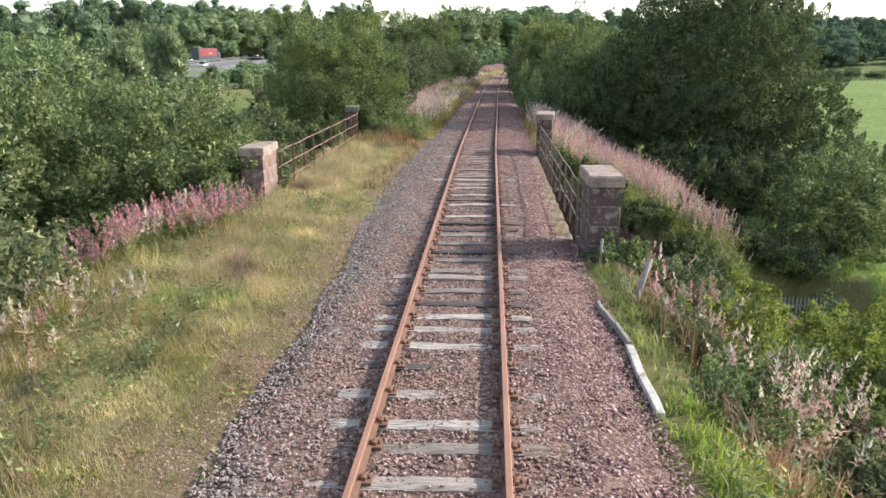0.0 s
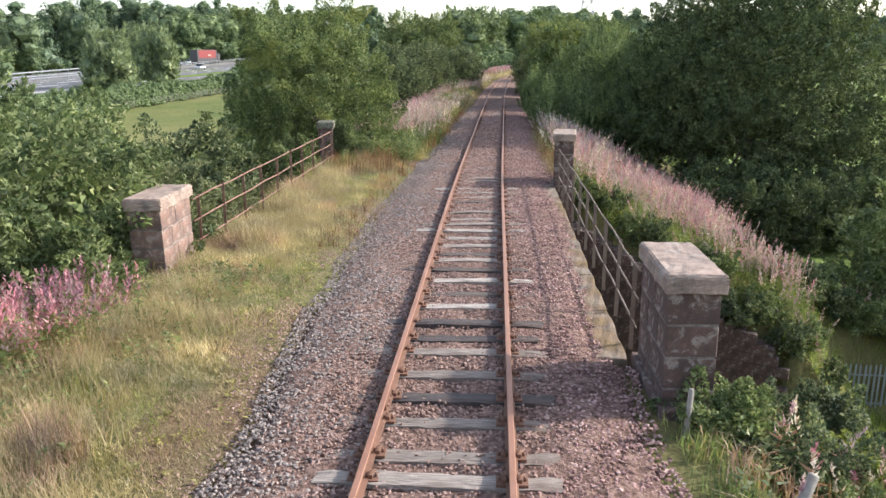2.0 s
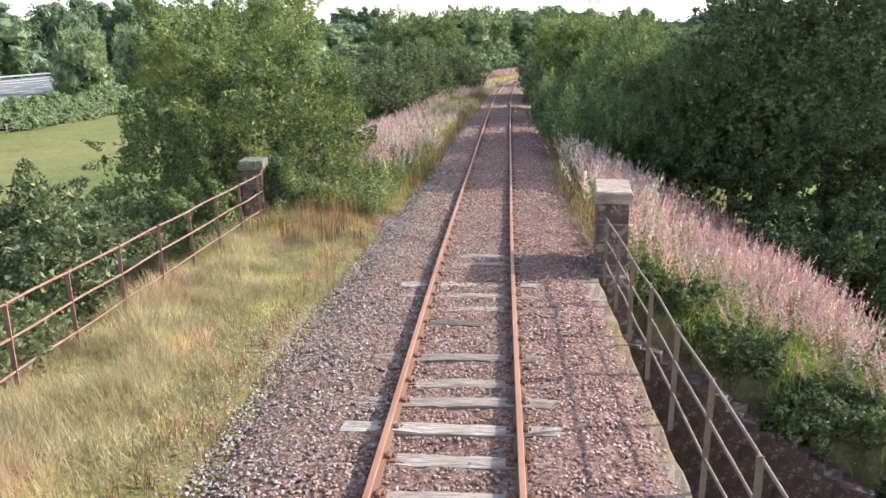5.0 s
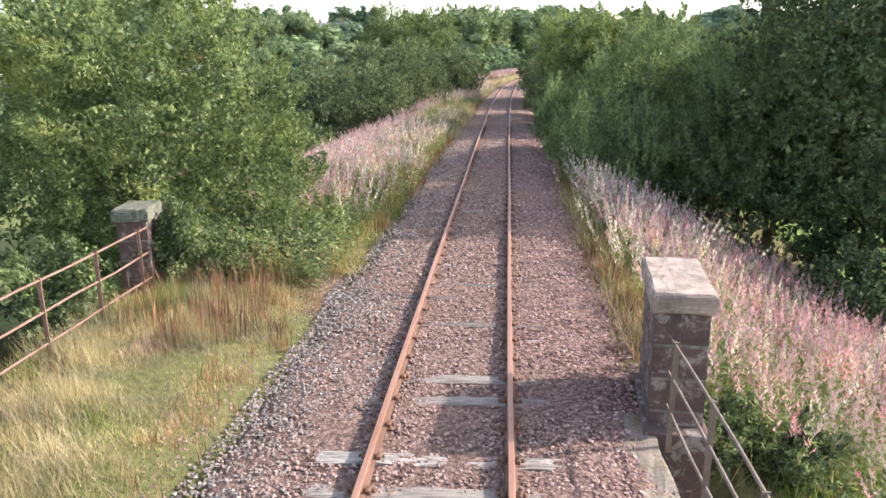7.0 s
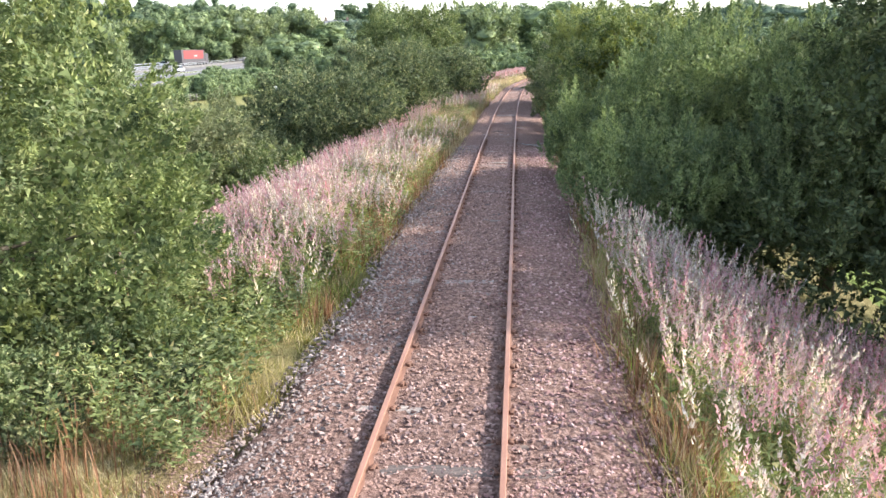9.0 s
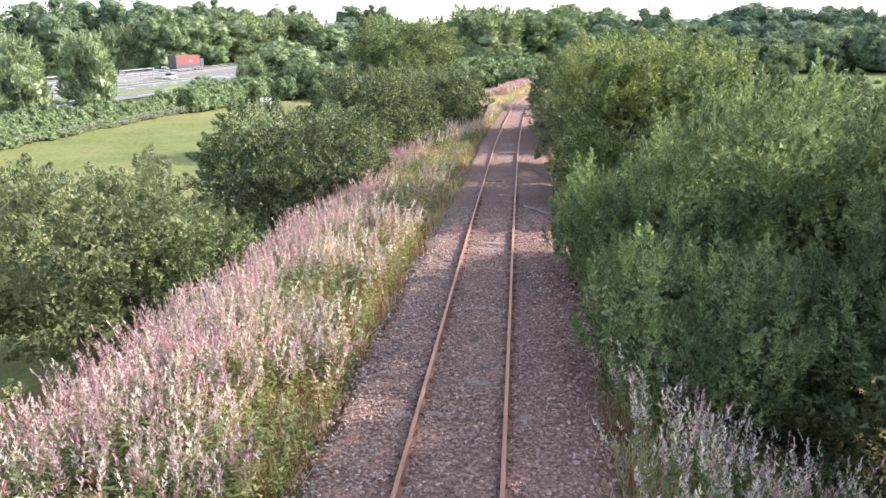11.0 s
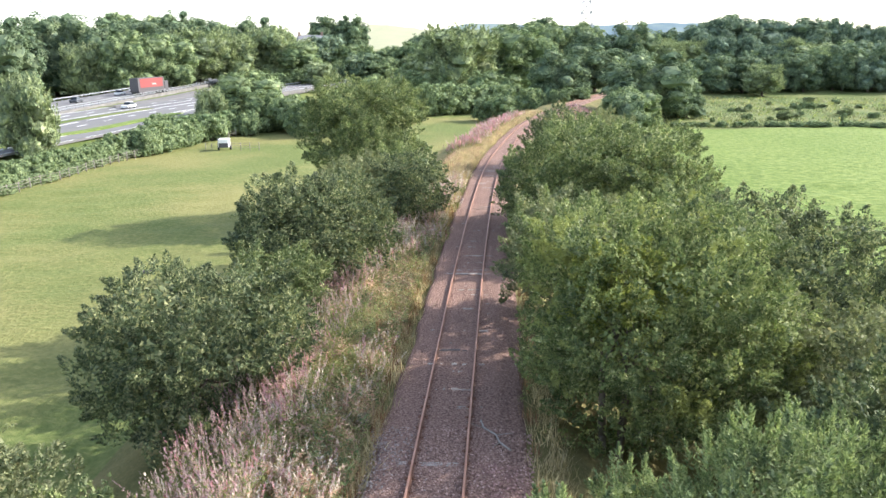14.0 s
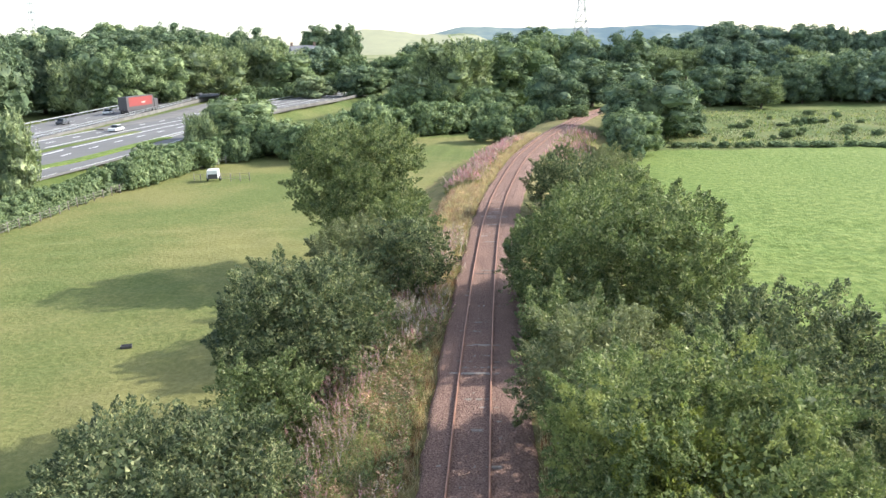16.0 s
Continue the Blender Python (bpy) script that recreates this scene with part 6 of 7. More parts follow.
# the woods behind, too many to count
wv, wf, wk, total = [], [], [], 0
small = [wood_crown(300 + k, 4.6, 11, 0.8, 0.8)[:2] for k in range(3)]
for (x0, y0, x1, y1, n, top, width, jitter) in WOOD_ROWS:
    for i in range(n):
        t = (i + rf.uniform(0.2, 0.8)) / n
        x, y = x0 + (x1 - x0) * t + rf.uniform(-jitter, jitter), y0 + (y1 - y0) * t + rf.uniform(-jitter, jitter)
        v, f = small[rf.randrange(3)]
        a = rf.uniform(0, 6.283)
        s1, h = width * rf.uniform(0.85, 1.25) / 9.2, top * rf.uniform(0.8, 1.2) / 11
        q = np.stack([(v[:, 0] * math.cos(a) - v[:, 1] * math.sin(a)) * s1 + x, (v[:, 0] * math.sin(a) + v[:, 1] * math.cos(a)) * s1 + y, v[:, 2] * h + float(land(x, y)) - 0.2], -1)
        wv.append(q)
        wf.append(f + total)
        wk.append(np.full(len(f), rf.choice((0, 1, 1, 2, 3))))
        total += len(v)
tagged(sheet("far_woodland", np.concatenate(wv), np.concatenate(wf), [LEAF_HAZED, LEAF_HAZED_DARK, LEAF_HAZED_PALE, LEAF_HAZED_BLUE], slots=np.concatenate(wk)), "dense mixed woodland filling the far distance", "woodland", kind="stuff")

# hills on the skyline
def hills(name, y, x0, x1, n, base, height, mat, label, seed):
    r = np.random.default_rng(seed)
    x = np.linspace(x0, x1, n)
    ends = smooth01(x0, x0 + 0.3 * (x1 - x0), x) * (1 - smooth01(x1 - 0.3 * (x1 - x0), x1, x))
    top = height * ends * (1 + 0.14 * wob(x, 0 * x, (x1 - x0) / 4, seed) + 0.025 * wob(x, 0 * x, (x1 - x0) / 40, seed + 1))
    v = np.concatenate([np.stack([x, 0 * x + y - 500, 0 * x + base], -1), np.stack([x, 0 * x + y, base + top], -1), np.stack([x, 0 * x + y + 500, 0 * x + base], -1)])
    i = np.arange(n - 1)
    f = np.concatenate([np.stack([i, i + 1, i + n + 1, i + n], -1), np.stack([i + n, i + n + 1, i + 2 * n + 1, i + 2 * n], -1)])
    return tagged(sheet(name, v, f, mat, smooth=True), label, "hills", kind="structure")


# The blue of distance haze is painted into the far hills' colour.
HILL = patchy("distant_haze_blue_hills", [(0.4, (0.10, 0.15, 0.17)), (0.6, (0.13, 0.18, 0.19))], [(0.45, (0.09, 0.14, 0.17)), (0.6, (0.22, 0.26, 0.22))], 0.02, 0.003, 1.0, (0.0, 0.1))
HILL_NEAR = patchy("distant_farmland_rise", [(0.4, (0.11, 0.15, 0.08)), (0.6, (0.16, 0.20, 0.10))], [(0.36, (0.14, 0.17, 0.09)), (0.42, (0.42, 0.39, 0.28))], 0.02, 0.006, 1.0, (0.0, 0.1))
hills("backdrop", 3600, -700, 1500, 120, 0, 138, HILL, "wooded hills on the skyline, coloured blue for haze", 5)
hills("backdrop", 2300, -640, 160, 60, 0, 84, HILL_NEAR, "pale stubble fields on a far rise", 8)


def ribbon(name, line, width, lift, z, mat, label, parent=None, skirt=0.35):
    p = np.array(line, float)
    t = np.linspace(0, 1, 60)
    k = np.linspace(0, 1, len(p))
    x, y = np.interp(t, k, p[:, 0]), np.interp(t, k, p[:, 1])
    for _ in range(3):
        x[2:-2] = np.convolve(x, np.ones(5) / 5, "valid")
        y[2:-2] = np.convolve(y, np.ones(5) / 5, "valid")
    d = unit(np.stack([np.gradient(x), np.gradient(y)], -1))
    nx, ny = d[:, 1], -d[:, 0]
    cols = [(-width / 2, z - skirt), (-width / 2, z), (width / 2, z), (width / 2, z - skirt)]
    v = np.stack([np.stack([x + nx * o, y + ny * o, lift(y) + zz], -1) for o, zz in cols], 1).reshape(-1, 3)
    i = np.arange(59)[:, None] * 4
    j = np.arange(3)[None]
    f = np.stack([i + j, i + j + 1, i + 4 + j + 1, i + 4 + j], -1).reshape(-1, 4)
    ob = sheet(name, v, f, mat, parent)
    if label:
        tagged(ob, label, "road", kind="structure")
    return ob, x, y, nx, ny


def markings(road, x, y, nx, ny, offsets, lift, z, width=0.2, dashed=()):
    for o in offsets:
        px_, py_ = x + nx * o, y + ny * o
        L = np.concatenate([[0], np.cumsum(np.hypot(np.diff(px_), np.diff(py_)))])
        v, f = [], []
        s0, step, on = 0.0, (9.0 if o in dashed else 6.0), (3.0 if o in dashed else 6.0)
        while s0 < L[-1] - step:
            for sgn in (-1, 1):
                for q in (s0, s0 + on):
                    cx, cy = np.interp(q, L, px_), np.interp(q, L, py_)
                    mx_, my_ = np.interp(q, L, nx), np.interp(q, L, ny)
                    v.append((cx + mx_ * sgn * width / 2, cy + my_ * sgn * width / 2, float(lift(cy)) + z))
            b = len(v) - 4
            f.append((b, b + 2, b + 3, b + 1))
            s0 += step
        sheet("lane_marking", v, f, PAINT, road)


def barrier(name, line, lift, z, label, posts_every=4.0, rails=(0.6,), high=0.75, mat=STEEL, thick=0.04, deep=0.3):
    p = np.array(line, float)
    seg = np.concatenate([[0], np.cumsum(np.hypot(*np.diff(p, axis=0).T))])
    z += float(lift(p[0, 1]))
    ob = thing(name, float(p[0, 0]), float(p[0, 1]), z, label, "safety barrier")
    s_ = np.arange(0, seg[-1], posts_every)
    q = np.stack([np.interp(s_, seg, p[:, 0]) - p[0, 0], np.interp(s_, seg, p[:, 1]) - p[0, 1]], -1)
    rise = lift(q[:, 1] + p[0, 1]) - lift(p[0, 1])
    for h in rails:
        d = unit(np.gradient(q, axis=0))
        side = np.stack([d[:, 1], -d[:, 0]], -1) * thick / 2
        ring = [np.concatenate([q + sg * side, (h + hz + rise)[:, None]], 1) for sg, hz in ((-1, -deep / 2), (1, -deep / 2), (1, deep / 2), (-1, deep / 2))]
        v = np.stack(ring, 1).reshape(-1, 3)
        i, j = np.arange(len(q) - 1)[:, None] * 4, np.arange(4)[None]
        f = np.stack([i + j, i + (j + 1) % 4, i + 4 + (j + 1) % 4, i + 4 + j], -1).reshape(-1, 4)
        sheet("beam", v, f, mat, ob)
    me = bpy.data.meshes.new("post")
    bm = bmesh.new()
    box(bm, -0.05, -0.05, -0.2, 0.05, 0.05, high, bevel=0.01)
    bm.to_mesh(me)
    bm.free()
    me.materials.append(mat)
    for a, up in zip(q, rise):
        po = new("post", me)
        po.parent = ob
        po.matrix_basis = pose(a[0], a[1], up)
    return ob


road, x, y, nx, ny = ribbon("road_near_carriageway", MOTORWAY, 24.0, road_z, 0.0, ASPHALT, "grey motorway carriageway with white lane lines")
markings(road, x, y, nx, ny, (-11.4, -7.4, -2.9, 2.2, 6.3, 11.6), road_z, 0.006, 0.4, (-7.4, 6.3))
road, x, y, nx, ny = ribbon("road_far_carriageway", CARRIAGEWAY, 16.6, upper_z, 0.0, ASPHALT, "grey motorway carriageway carrying lorries and cars", skirt=1.3)
markings(road, x, y, nx, ny, (-6.8, -2.2, 2.2, 6.8), upper_z, 0.006, 0.2, (-2.2, 2.2))
road, x, y, nx, ny = ribbon("road_slip", SLIP, 5.0, road_z, -0.05, ASPHALT, "narrow grey slip road beside the hedge")
markings(road, x, y, nx, ny, (-2.3, 2.3), road_z, -0.044, 0.2)
ribbon("verge", RESERVE, 1.9, road_z, 0.11, SCRUB, "dull green grass strip between the traffic lanes")
ribbon("verge", STRIP, 2.5, road_z, 0.13, FIELD_GREEN, "bright mown grass strip beside the slip road")
# the wedge of pale concrete that carries the upper carriageway down
wedge = thing("ramp_wall", -85.5, 212.1, 0.15, "pale sloping concrete apron below the raised carriageway", "retaining wall", kind="structure")
bm = bmesh.new()
g = np.array(GORE)
rows = []
for k in range(15):
    t = k / 14
    gy_ = 212.1 + 115.3 * t
    gx_ = float(np.interp(gy_, g[:, 1], g[:, 0]))
    foot = 1.0 + 4.4 * math.sin(math.pi * min(1.0, t * 1.15)) ** 1.3
    rise = 0.12 + 0.6 * smooth01(0.0, 0.7, t)
    rows.append([bm.verts.new((gx_ + foot + 85.5, gy_ - 212.1, -0.05)), bm.verts.new((gx_ + foot * 0.55 + 85.5, gy_ - 212.1, rise * 0.85)), bm.verts.new((gx_ - 1.6 + 85.5, gy_ - 212.1, rise))])
for p0, p1 in zip(rows, rows[1:]):
    for k in range(2):
        bm.faces.new((p0[k], p1[k], p1[k + 1], p0[k + 1]))
part("apron", bm, ROADWALL, wedge)
barrier("motorway_barrier", [(a + 8.4, b) for a, b in CARRIAGEWAY], upper_z, -0.9, "pale concrete wall along the raised carriageway", 5.0, (0.5,), 0.95, ROADWALL, 0.3, 1.0)
barrier("motorway_barrier", [(a + 8.4, b) for a, b in CARRIAGEWAY], upper_z, 0.1, "galvanised steel parapet rails above the concrete wall", 4.0, (0.42, 0.85), 0.95, STEEL, 0.08, 0.14)
barrier("motorway_barrier", [(a - 8.4, b) for a, b in CARRIAGEWAY], upper_z, 0.0, "galvanised steel barrier along the motorway", 4.0, (0.65,), mat=STEEL)
barrier("motorway_barrier", [(a + 12.4, b) for a, b in MOTORWAY if b > 250], road_z, -0.1, "pale concrete block wall along the motorway", 4.0, (0.45,), 0.8, ROADWALL, 0.3, 0.9)
barrier("motorway_barrier", [(a - 12.2, b) for a, b in MOTORWAY if b > 280], road_z, 0.0, "galvanised steel barrier along the motorway", 4.0, (0.65,), mat=STEEL)


def paintwork(name, colour, rough=0.35):
    m, nt, b = material(name, rough)
    n = noise_out(nt, 3, 3)
    nt.links.new(ramp(nt, n, [(0.3, tuple(v * 0.9 for v in colour)), (0.7, colour)]), b.inputs["Base Color"])
    return m


CAR_WHITE, CAR_GREY, TYRE = paintwork("white_car_paint", (0.75, 0.75, 0.74)), paintwork("dark_car_paint", (0.06, 0.065, 0.075)), paintwork("tyre_rubber", (0.025, 0.025, 0.025), 0.9)
GLASSY = paintwork("dark_vehicle_glass", (0.02, 0.025, 0.03), 0.08)
TRAILER_RED, TRAILER_DARK = paintwork("red_curtain_side", (0.24, 0.04, 0.038), 0.5), paintwork("dark_trailer_side", (0.07, 0.065, 0.07), 0.5)


def wheels(ob, spots, rad, wide):
    for sx, sy in spots:
        bm = bmesh.new()
        bar(bm, (sx - wide / 2, sy, rad), (sx + wide / 2, sy, rad), rad, rad, 16)
        w = part("wheel", bm, TYRE, ob)
        bm = bmesh.new()
        bar(bm, (sx - wide / 2 - 0.02, sy, rad), (sx + wide / 2 + 0.02, sy, rad), rad * 0.55, rad * 0.55, 12)
        part("rim", bm, STEEL, w)


def car(x, y, z, turn, mat, label):
    ob = thing("car", x, y, z, label, "car", "motorway traffic", turn=turn)
    bm = bmesh.new()
    box(bm, -0.88, -2.1, 0.28, 0.88, 2.1, 0.82, bevel=0.12)
    part("body", bm, mat, ob)
    bm = bmesh.new()
    v = box(bm, -0.76, -1.6, 0.78, 0.76, 0.95, 1.42)
    for q in v:
        if q.co.z > 1.2:
            q.co.x *= 0.82
            q.co.y = -0.32 + (q.co.y + 0.32) * 0.66
    bmesh.ops.bevel(bm, geom=bm.edges[:], offset=0.06, segments=2, affect="EDGES")
    part("windows", bm, GLASSY, ob, "dark side windows")
    bm = bmesh.new()
    box(bm, -0.60, -1.10, 1.40, 0.60, 0.46, 1.45, bevel=0.02)
    part("roof", bm, mat, ob)
    for sx in (-0.6, 0.6):
        bm = bmesh.new()
        box(bm, sx - 0.16, 2.02, 0.56, sx + 0.16, 2.12, 0.70, bevel=0.02)
        part("headlight", bm, WHITE, ob)
    wheels(ob, [(sx, sy) for sx in (-0.8, 0.8) for sy in (-1.3, 1.3)], 0.32, 0.2)
    return ob


def lorry(x, y, z, turn, side_mat, label, cab_mat, long=16.0):
    ob = thing("lorry", x, y, z, label, "lorry", "motorway traffic", turn=turn)
    bm = bmesh.new()
    box(bm, -1.25, -long / 2, 1.15, 1.25, long / 2 - 2.6, 4.65, bevel=0.04)
    part("trailer", bm, TRAILER_DARK, ob, "dark box trailer")
    for sx in (-1, 1):
        bm = bmesh.new()
        box(bm, sx * 1.262 - 0.006, -long / 2 + 1.2, 2.0, sx * 1.262 + 0.006, long / 2 - 3.6, 4.45)
        part("side_panel", bm, side_mat, ob)
        bm = bmesh.new()
        box(bm, sx * 1.274 - 0.006, -0.9, 2.7, sx * 1.274 + 0.006, 1.2, 3.05)
        part("lettering_bar", bm, WHITE, ob, "pale bars of lettering")
    bm = bmesh.new()
    box(bm, -1.2, -long / 2 + 0.3, 0.75, 1.2, long / 2 - 0.4, 1.12)
    part("chassis", bm, TRAILER_DARK, ob)
    bm = bmesh.new()
    box(bm, -1.22, long / 2 - 2.3, 0.6, 1.22, long / 2, 3.5, bevel=0.12)
    part("cab", bm, cab_mat, ob)
    bm = bmesh.new()
    box(bm, -1.05, long / 2 - 0.02, 1.9, 1.05, long / 2 + 0.02, 2.8, bevel=0.01)
    part("windscreen", bm, GLASSY, ob)
    wheels(ob, [(sx, sy) for sx in (-1.05, 1.05) for sy in (-long / 2 + 1.2, -long / 2 + 2.4, -long / 2 + 3.6, long / 2 - 1.2, long / 2 - 3.2)], 0.5, 0.3)
    return ob


lorry(-97.5, 260.0, float(upper_z(260)), -3.0, TRAILER_RED, "articulated lorry with a red panel on a dark trailer", TRAILER_DARK, 18.0)
lorry(-118.4, 379.4, float(upper_z(379.4)), 6.0, CAR_WHITE, "white box lorry on the motorway", CAR_WHITE, 10.0)
car(-104.2, 254.9, float(upper_z(254.9)), 5.0, CAR_WHITE, "white car on the motorway")
car(-107.6, 270.9, float(upper_z(270.9)), 5.0, CAR_WHITE, "white car on the motorway")
car(-111.6, 324.6, float(upper_z(324.6)), 6.0, CAR_WHITE, "white car on the motorway")
car(-113.9, 339.4, float(upper_z(339.4)), 6.0, CAR_WHITE, "white car on the motorway")
car(-79.5, 208.7, float(road_z(208.7)), 182.0, CAR_WHITE, "white car on the near carriageway")
car(-100.7, 225.2, float(upper_z(225.2)), 5.0, CAR_GREY, "dark car on the motorway")
car(-62.7, 327.3, float(road_z(327.3)), 186.0, CAR_GREY, "dark car on the near carriageway")

# field fence, trough and box
FENCE_WOOD = patchy("grey_fence_timber", [(0.3, (0.16, 0.14, 0.12)), (0.7, (0.36, 0.33, 0.29))], [(0.3, (0.2, 0.18, 0.16)), (0.7, (0.34, 0.31, 0.28))], 12, 2, 0.95)


def post_fence(line, label, every=2.0, high=1.2, wires=(0.35, 0.7, 1.05)):
    p = np.array(line, float)
    seg = np.concatenate([[0], np.cumsum(np.hypot(*np.diff(p, axis=0).T))])
    s_ = np.arange(0, seg[-1], every)
    q = [(np.interp(k, seg, p[:, 0]), np.interp(k, seg, p[:, 1])) for k in s_]
    z = [float(land(a, b)) for a, b in q]
    ob = thing("field_fence", q[0][0], q[0][1], z[0], label, "fence")
    me = bpy.data.meshes.new("post")
    bm = bmesh.new()
    bar(bm, (0, 0, -0.3), (0, 0, high), 0.06, 0.055, 7)
    bm.to_mesh(me)
    bm.free()
    me.materials.append(FENCE_WOOD)
    for (a, b), c in zip(q, z):
        po = new("post", me)
        po.parent = ob
        po.matrix_basis = pose(a - q[0][0], b - q[0][1], c - z[0])
    for h in wires:
        bm = bmesh.new()
        for (a, b), c, (d, e), f in zip(q, z, q[1:], z[1:]):
            bar(bm, (a - q[0][0], b - q[0][1], c - z[0] + h), (d - q[0][0], e - q[0][1], f - z[0] + h), 0.02, 0.02, 4)
        part("fence_rail", bm, FENCE_WOOD, ob)
    return ob


post_fence([(-54, 70), (-52.6, 110), (-51.8, 126), (-51.4, 143), (-48.8, 165), (-40.3, 189), (-28, 203)], "weathered timber post and rail fence along the field")
post_fence([(-43.4, 159.2), (-41.3, 159.2)], "weathered timber hurdle beside the white trailer", 1.0)
post_fence([(-39.2, 159.2), (-34.6, 159.0)], "weathered timber hurdle beside the white trailer", 1.5)
trailer = thing("stock_trailer", -40.2, 158.8, float(land(-40.2, 158.8)), "small white stock trailer standing in the pasture", "trailer", turn=12)
bm = bmesh.new()
box(bm, -0.8, -1.1, 0.5, 0.8, 1.1, 1.75, bevel=0.06)
part("body", bm, CAR_WHITE, trailer)
bm = bmesh.new()
box(bm, -0.72, -1.13, 0.45, 0.72, -1.09, 1.15, bevel=0.01)
part("ramp", bm, TRAILER_DARK, trailer, "dark tail ramp")
bm = bmesh.new()
bar(bm, (0, 1.1, 0.55), (0, 2.2, 0.5), 0.05, 0.04, 6)
part("drawbar", bm, STEEL, trailer)
wheels(trailer, [(-0.92, 0), (0.92, 0)], 0.35, 0.2)
trough = thing("water_trough", -23.0, 93.5, float(land(-23.0, 93.5)), "low dark water trough in the pasture", "trough", turn=20)
bm = bmesh.new()
box(bm, -0.36, -0.2, 0, 0.36, 0.2, 0.2, bevel=0.02)
bmesh.ops.inset_region(bm, faces=[f for f in bm.faces if f.normal.z > 0.9 and f.calc_area() > 0.1], thickness=0.04, depth=-0.12)
part("basin", bm, TRAILER_DARK, trough)

panels = thing("panel_fence", 25.6, 184.5, float(land(25.6, 184.5)), "pale grey timber panel fence at the corner of the pasture", "fence", turn=52)
for k in range(5):
    bm = bmesh.new()
    box(bm, k * 1.85, -0.02, 0.05, k * 1.85 + 1.72, 0.02, 1.55, bevel=0.01)
    part("panel", bm, FENCE_WOOD, panels)
    bm = bmesh.new()
    box(bm, k * 1.85 - 0.11, -0.05, -0.2, k * 1.85 - 0.01, 0.05, 1.68, bevel=0.01)
    part("post", bm, FENCE_WOOD, panels)

# palisade fence at the foot of the bank
fence = thing("palisade_fence", 11.0, 29.95, -7.85, "grey galvanised palisade fence below the embankment", "fence", turn=-3)
pale = bpy.data.meshes.new("pale")
bm = bmesh.new()
v = box(bm, -0.035, -0.012, 0, 0.035, 0.012, 1.75)
for q in v:
    if q.co.z > 1:
        q.co.x *= 0.9
tip = bm.verts.new((0, 0, 1.87))
top_face = max(bm.faces, key=lambda f: f.calc_center_median().z)
ring = list(top_face.verts)
bmesh.ops.delete(bm, geom=[top_face], context="FACES_ONLY")
for a, b in zip(ring, ring[1:] + ring[:1]):
    bm.faces.new((a, b, tip))
bm.to_mesh(pale)
bm.free()
pale.materials.append(STEEL)
for k in range(70):
    p = new("pale", pale)
    p.parent = fence
    p.matrix_basis = pose(k * 0.155, 0, 0.02 * math.sin(k), 0, 0.6 * math.sin(k * 3.1), 0)
for h in (0.45, 1.45):
    bm = bmesh.new()
    box(bm, -0.1, 0.014, h - 0.03, 10.9, 0.06, h + 0.03, bevel=0.004)
    part("rail", bm, STEEL, fence)

# fallen white post and weathered board along the ballast edge, and two stakes
pipe = thing("marker_post", 2.60, 7.8, -0.34, "fallen white-painted post lying beside the ballast", "post")
bm = bmesh.new()
box(bm, -0.055, 0.0, 0.0, 0.055, 2.15, 0.10, bevel=0.015)
bmesh.ops.subdivide_edges(bm, edges=[e for e in bm.edges if e.calc_length() > 1], cuts=9)
for v in bm.verts:
    v.co.x += 0.012 * math.sin(v.co.y * 4)
part("pole", bm, WHITE, pipe)
board = thing("edging_board", 2.62, 10.0, -0.36, "grey weathered edging board beside the ballast", "board", turn=6)
bm = bmesh.new()
box(bm, -0.03, 0.0, -0.05, 0.03, 1.85, 0.14, bevel=0.008)
bmesh.ops.subdivide_edges(bm, edges=[e for e in bm.edges if e.calc_length() > 1], cuts=9)
for v in bm.verts:
    v.co.x += 0.02 * math.sin(v.co.y * 3)
    v.co.z += 0.012 * math.sin(v.co.y * 11)
part("plank", bm, FENCE_WOOD, board)
for (x, y, dx, dy, high, rad, label) in ((3.04, 12.2, 0.30, 0.10, 0.80, 0.060, "pale grey leaning wooden stake on the slope"), (2.78, 14.35, 0.03, -0.05, 0.62, 0.04, "thin grey stake beside the stone pillar")):
    z = float(land(x, y))
    stake = thing("wooden_stake", x, y, z, label, "post", "stakes")
    bm = bmesh.new()
    bar(bm, (0, 0, -0.2), (dx, dy, high), rad, rad * 0.8, 7)
    for v in bm.verts:
        v.co += Vector((math.sin(v.co.z * 17), math.cos(v.co.z * 13), 0)) * 0.006
    part("pole", bm, FENCE_WOOD, stake)


branch = thing("fallen_branch", 1.85, 63.5, -0.16, "bare pale fallen branch lying across the ballast", "branch", turn=-62)
bm = bmesh.new()
tube(bm, [Vector((-1.0, 0.1, 0.05)), Vector((-0.5, -0.05, 0.07)), Vector((0.1, 0.05, 0.10)), Vector((0.6, -0.1, 0.14)), Vector((1.1, 0.0, 0.10))], 0.03)
part("limb", bm, FENCE_WOOD, branch)
for (a, b) in (((-0.5, -0.05, 0.07), (-0.9, -0.45, 0.16)), ((0.1, 0.05, 0.10), (0.4, 0.5, 0.2)), ((0.6, -0.1, 0.14), (0.9, -0.5, 0.22))):
    bm = bmesh.new()
    bar(bm, a, b, 0.016, 0.006, 5)
    part("twig", bm, FENCE_WOOD, branch)


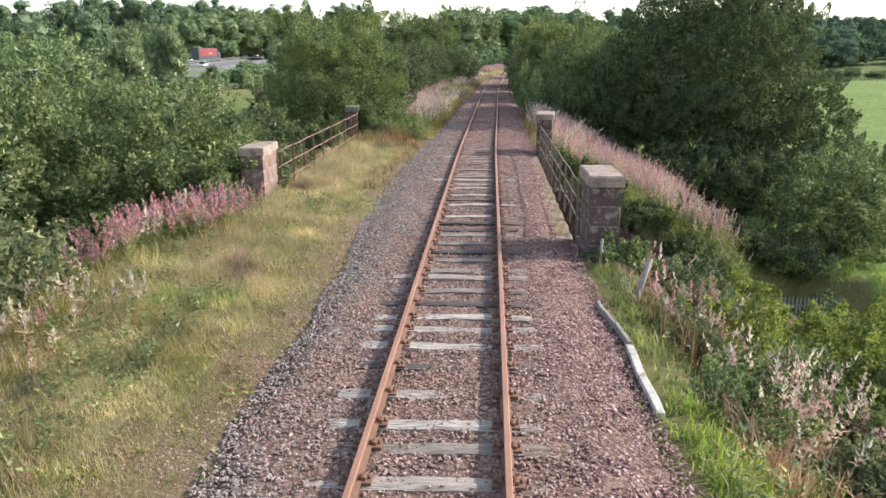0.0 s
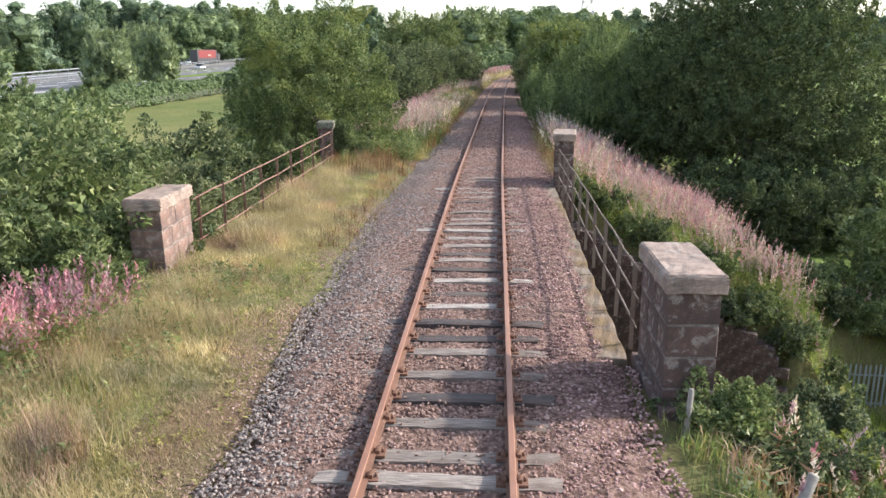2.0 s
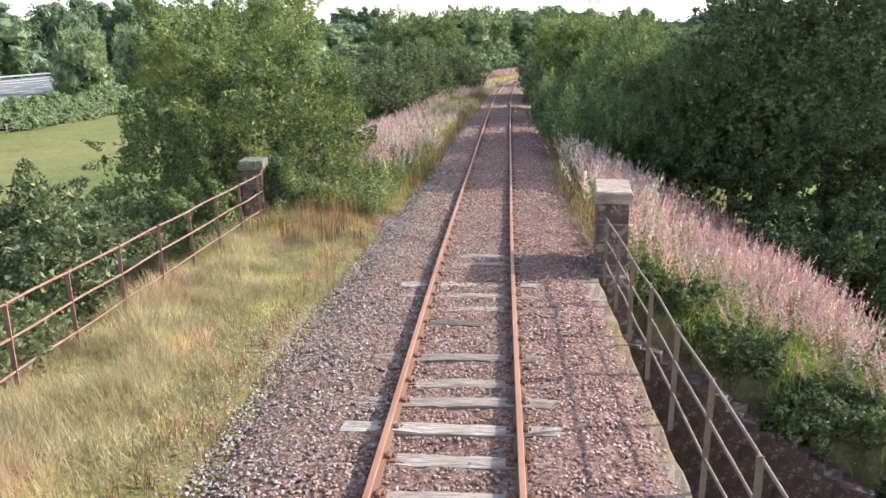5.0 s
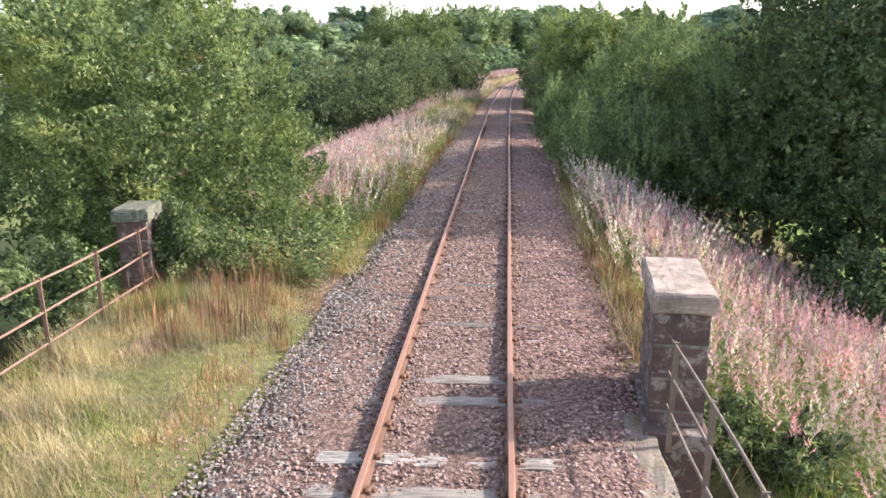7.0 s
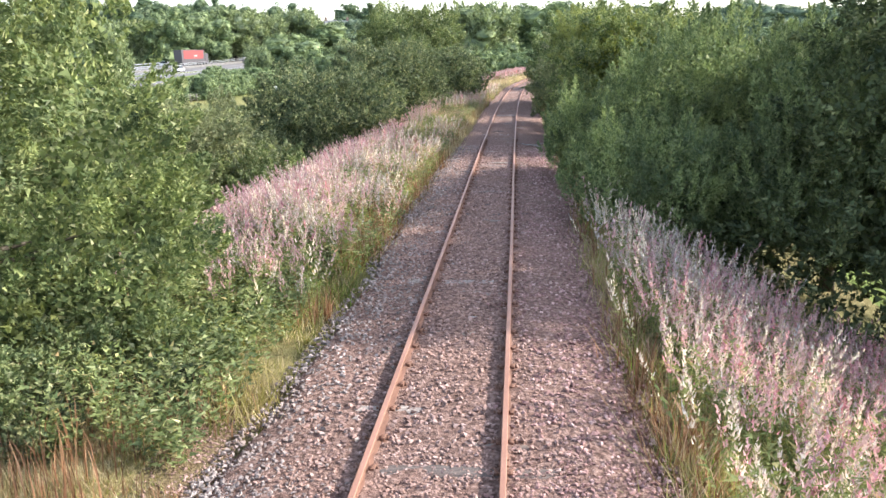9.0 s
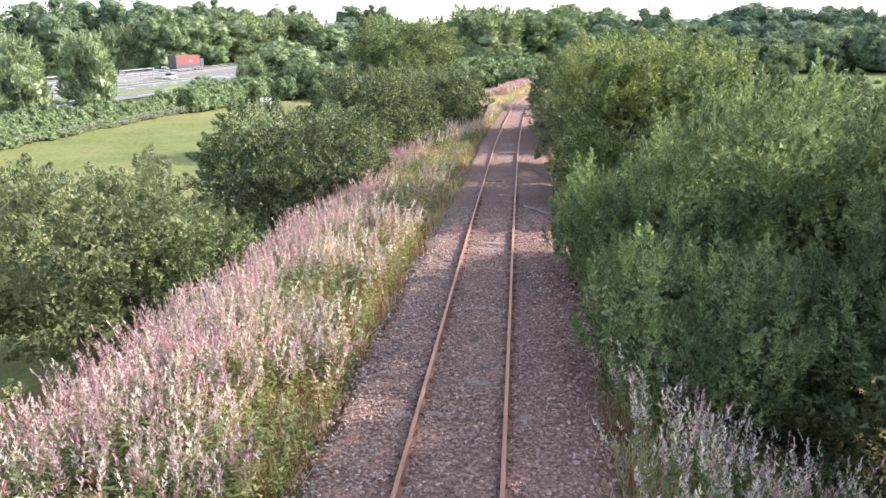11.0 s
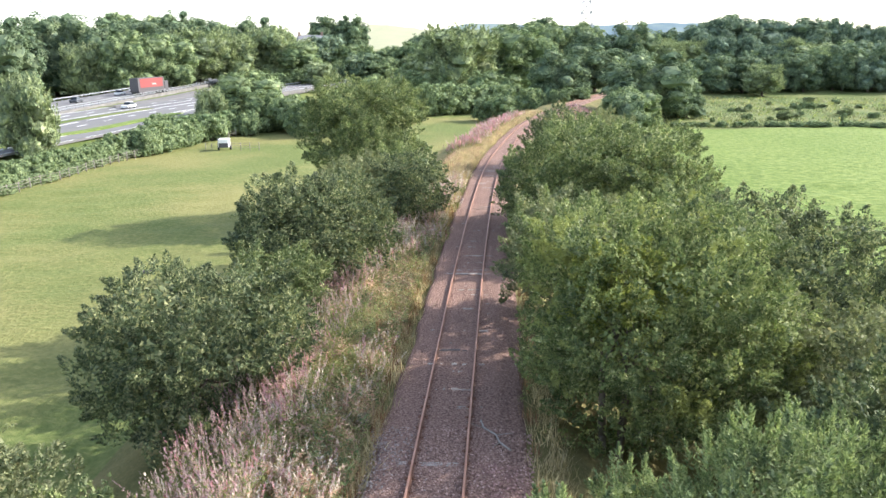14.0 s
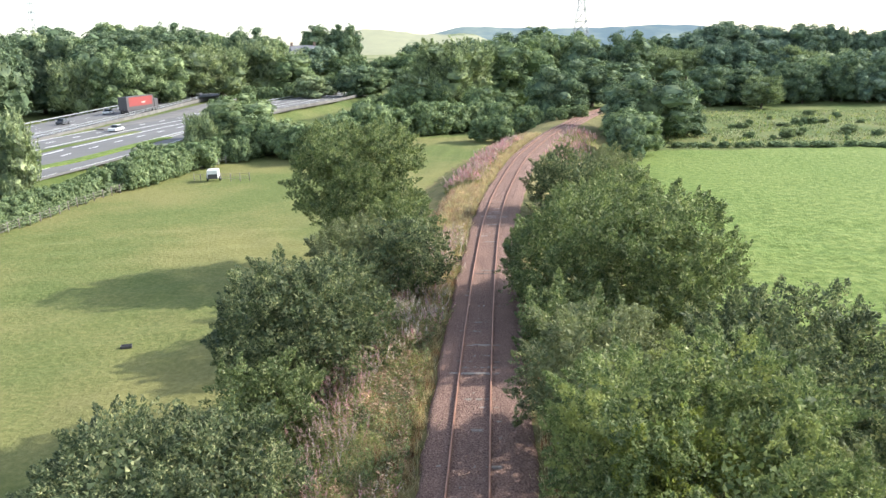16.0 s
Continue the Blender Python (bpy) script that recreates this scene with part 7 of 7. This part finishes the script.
def pylon(x, y, high, label):
    z = float(land(x, y))
    ob = thing("electricity_pylon", x, y, z, label, "pylon", "pylons")
    w0, w1 = high * 0.11, high * 0.025
    for sx, sy in ((-1, -1), (1, -1), (1, 1), (-1, 1)):
        bm = bmesh.new()
        bar(bm, (sx * w0, sy * w0, 0), (sx * w1, sy * w1, high * 0.72), 0.28, 0.22, 4)
        bar(bm, (sx * w1, sy * w1, high * 0.72), (0, 0, high), 0.22, 0.14, 4)
        part("leg", bm, STEEL, ob)
    for k in range(7):
        t0, t1 = k / 7, (k + 1) / 7
        a, b = w0 + (w1 - w0) * t0, w0 + (w1 - w0) * t1
        za, zb = high * 0.72 * t0, high * 0.72 * t1
        for sy in (-1, 1):
            for p, q in (((-a, sy * a, za), (b, sy * b, zb)), ((a, sy * a, za), (-b, sy * b, zb)), ((-b, sy * b, zb), (b, sy * b, zb))):
                bm = bmesh.new()
                bar(bm, p, q, 0.13, 0.13, 4)
                part("brace", bm, STEEL, ob)
    for h in (0.68, 0.80, 0.92):
        for sx in (-1, 1):
            bm = bmesh.new()
            bar(bm, (sx * high * 0.16, 0, high * h), (0, 0, high * (h + 0.03)), 0.14, 0.2, 4)
            part("cross_arm", bm, STEEL, ob)


pylon(48.5, 430, 52, "lattice electricity pylon rising behind the wood")
pylon(-387, 700, 64, "lattice electricity pylon on the skyline")

# small farmhouse among the trees
house = thing("farmhouse", -98.5, 470.0, float(land(-98.5, 470.0)), "pale farmhouse with a red chimney among far trees", "house", turn=25)
HARL = paintwork("pale_harling", (0.62, 0.57, 0.50), 0.9)
SLATE = paintwork("grey_slate", (0.16, 0.165, 0.18), 0.7)
bm = bmesh.new()
box(bm, -7, -4, 0, 7, 4, 7)
part("wall", bm, HARL, house)
bm = bmesh.new()
pts = [bm.verts.new(p) for p in ((-7.3, -4.4, 6.9), (7.3, -4.4, 6.9), (7.3, 4.4, 6.9), (-7.3, 4.4, 6.9), (-7.3, 0, 10.6), (7.3, 0, 10.6))]
for f in ((0, 1, 5, 4), (2, 3, 4, 5), (0, 4, 3), (1, 2, 5), (3, 2, 1, 0)):
    bm.faces.new([pts[k] for k in f])
part("roof", bm, SLATE, house)
for sx in (-6.3, 6.3):
    bm = bmesh.new()
    box(bm, sx - 0.6, -0.6, 9.0, sx + 0.6, 0.6, 12.2, bevel=0.05)
    part("chimney", bm, STONE_RED, house, "red brick chimney")
for sx in (-4.5, 0, 4.5):
    for z in (1.2, 4.3):
        bm = bmesh.new()
        box(bm, sx - 0.6, -4.06, z, sx + 0.6, -3.98, z + 1.5)
        w = part("window", bm, GLASSY, house)
        bm = bmesh.new()
        box(bm, sx - 0.75, -4.12, z - 0.12, sx + 0.75, -3.98, z - 0.01)
        part("sill", bm, WHITE, w)
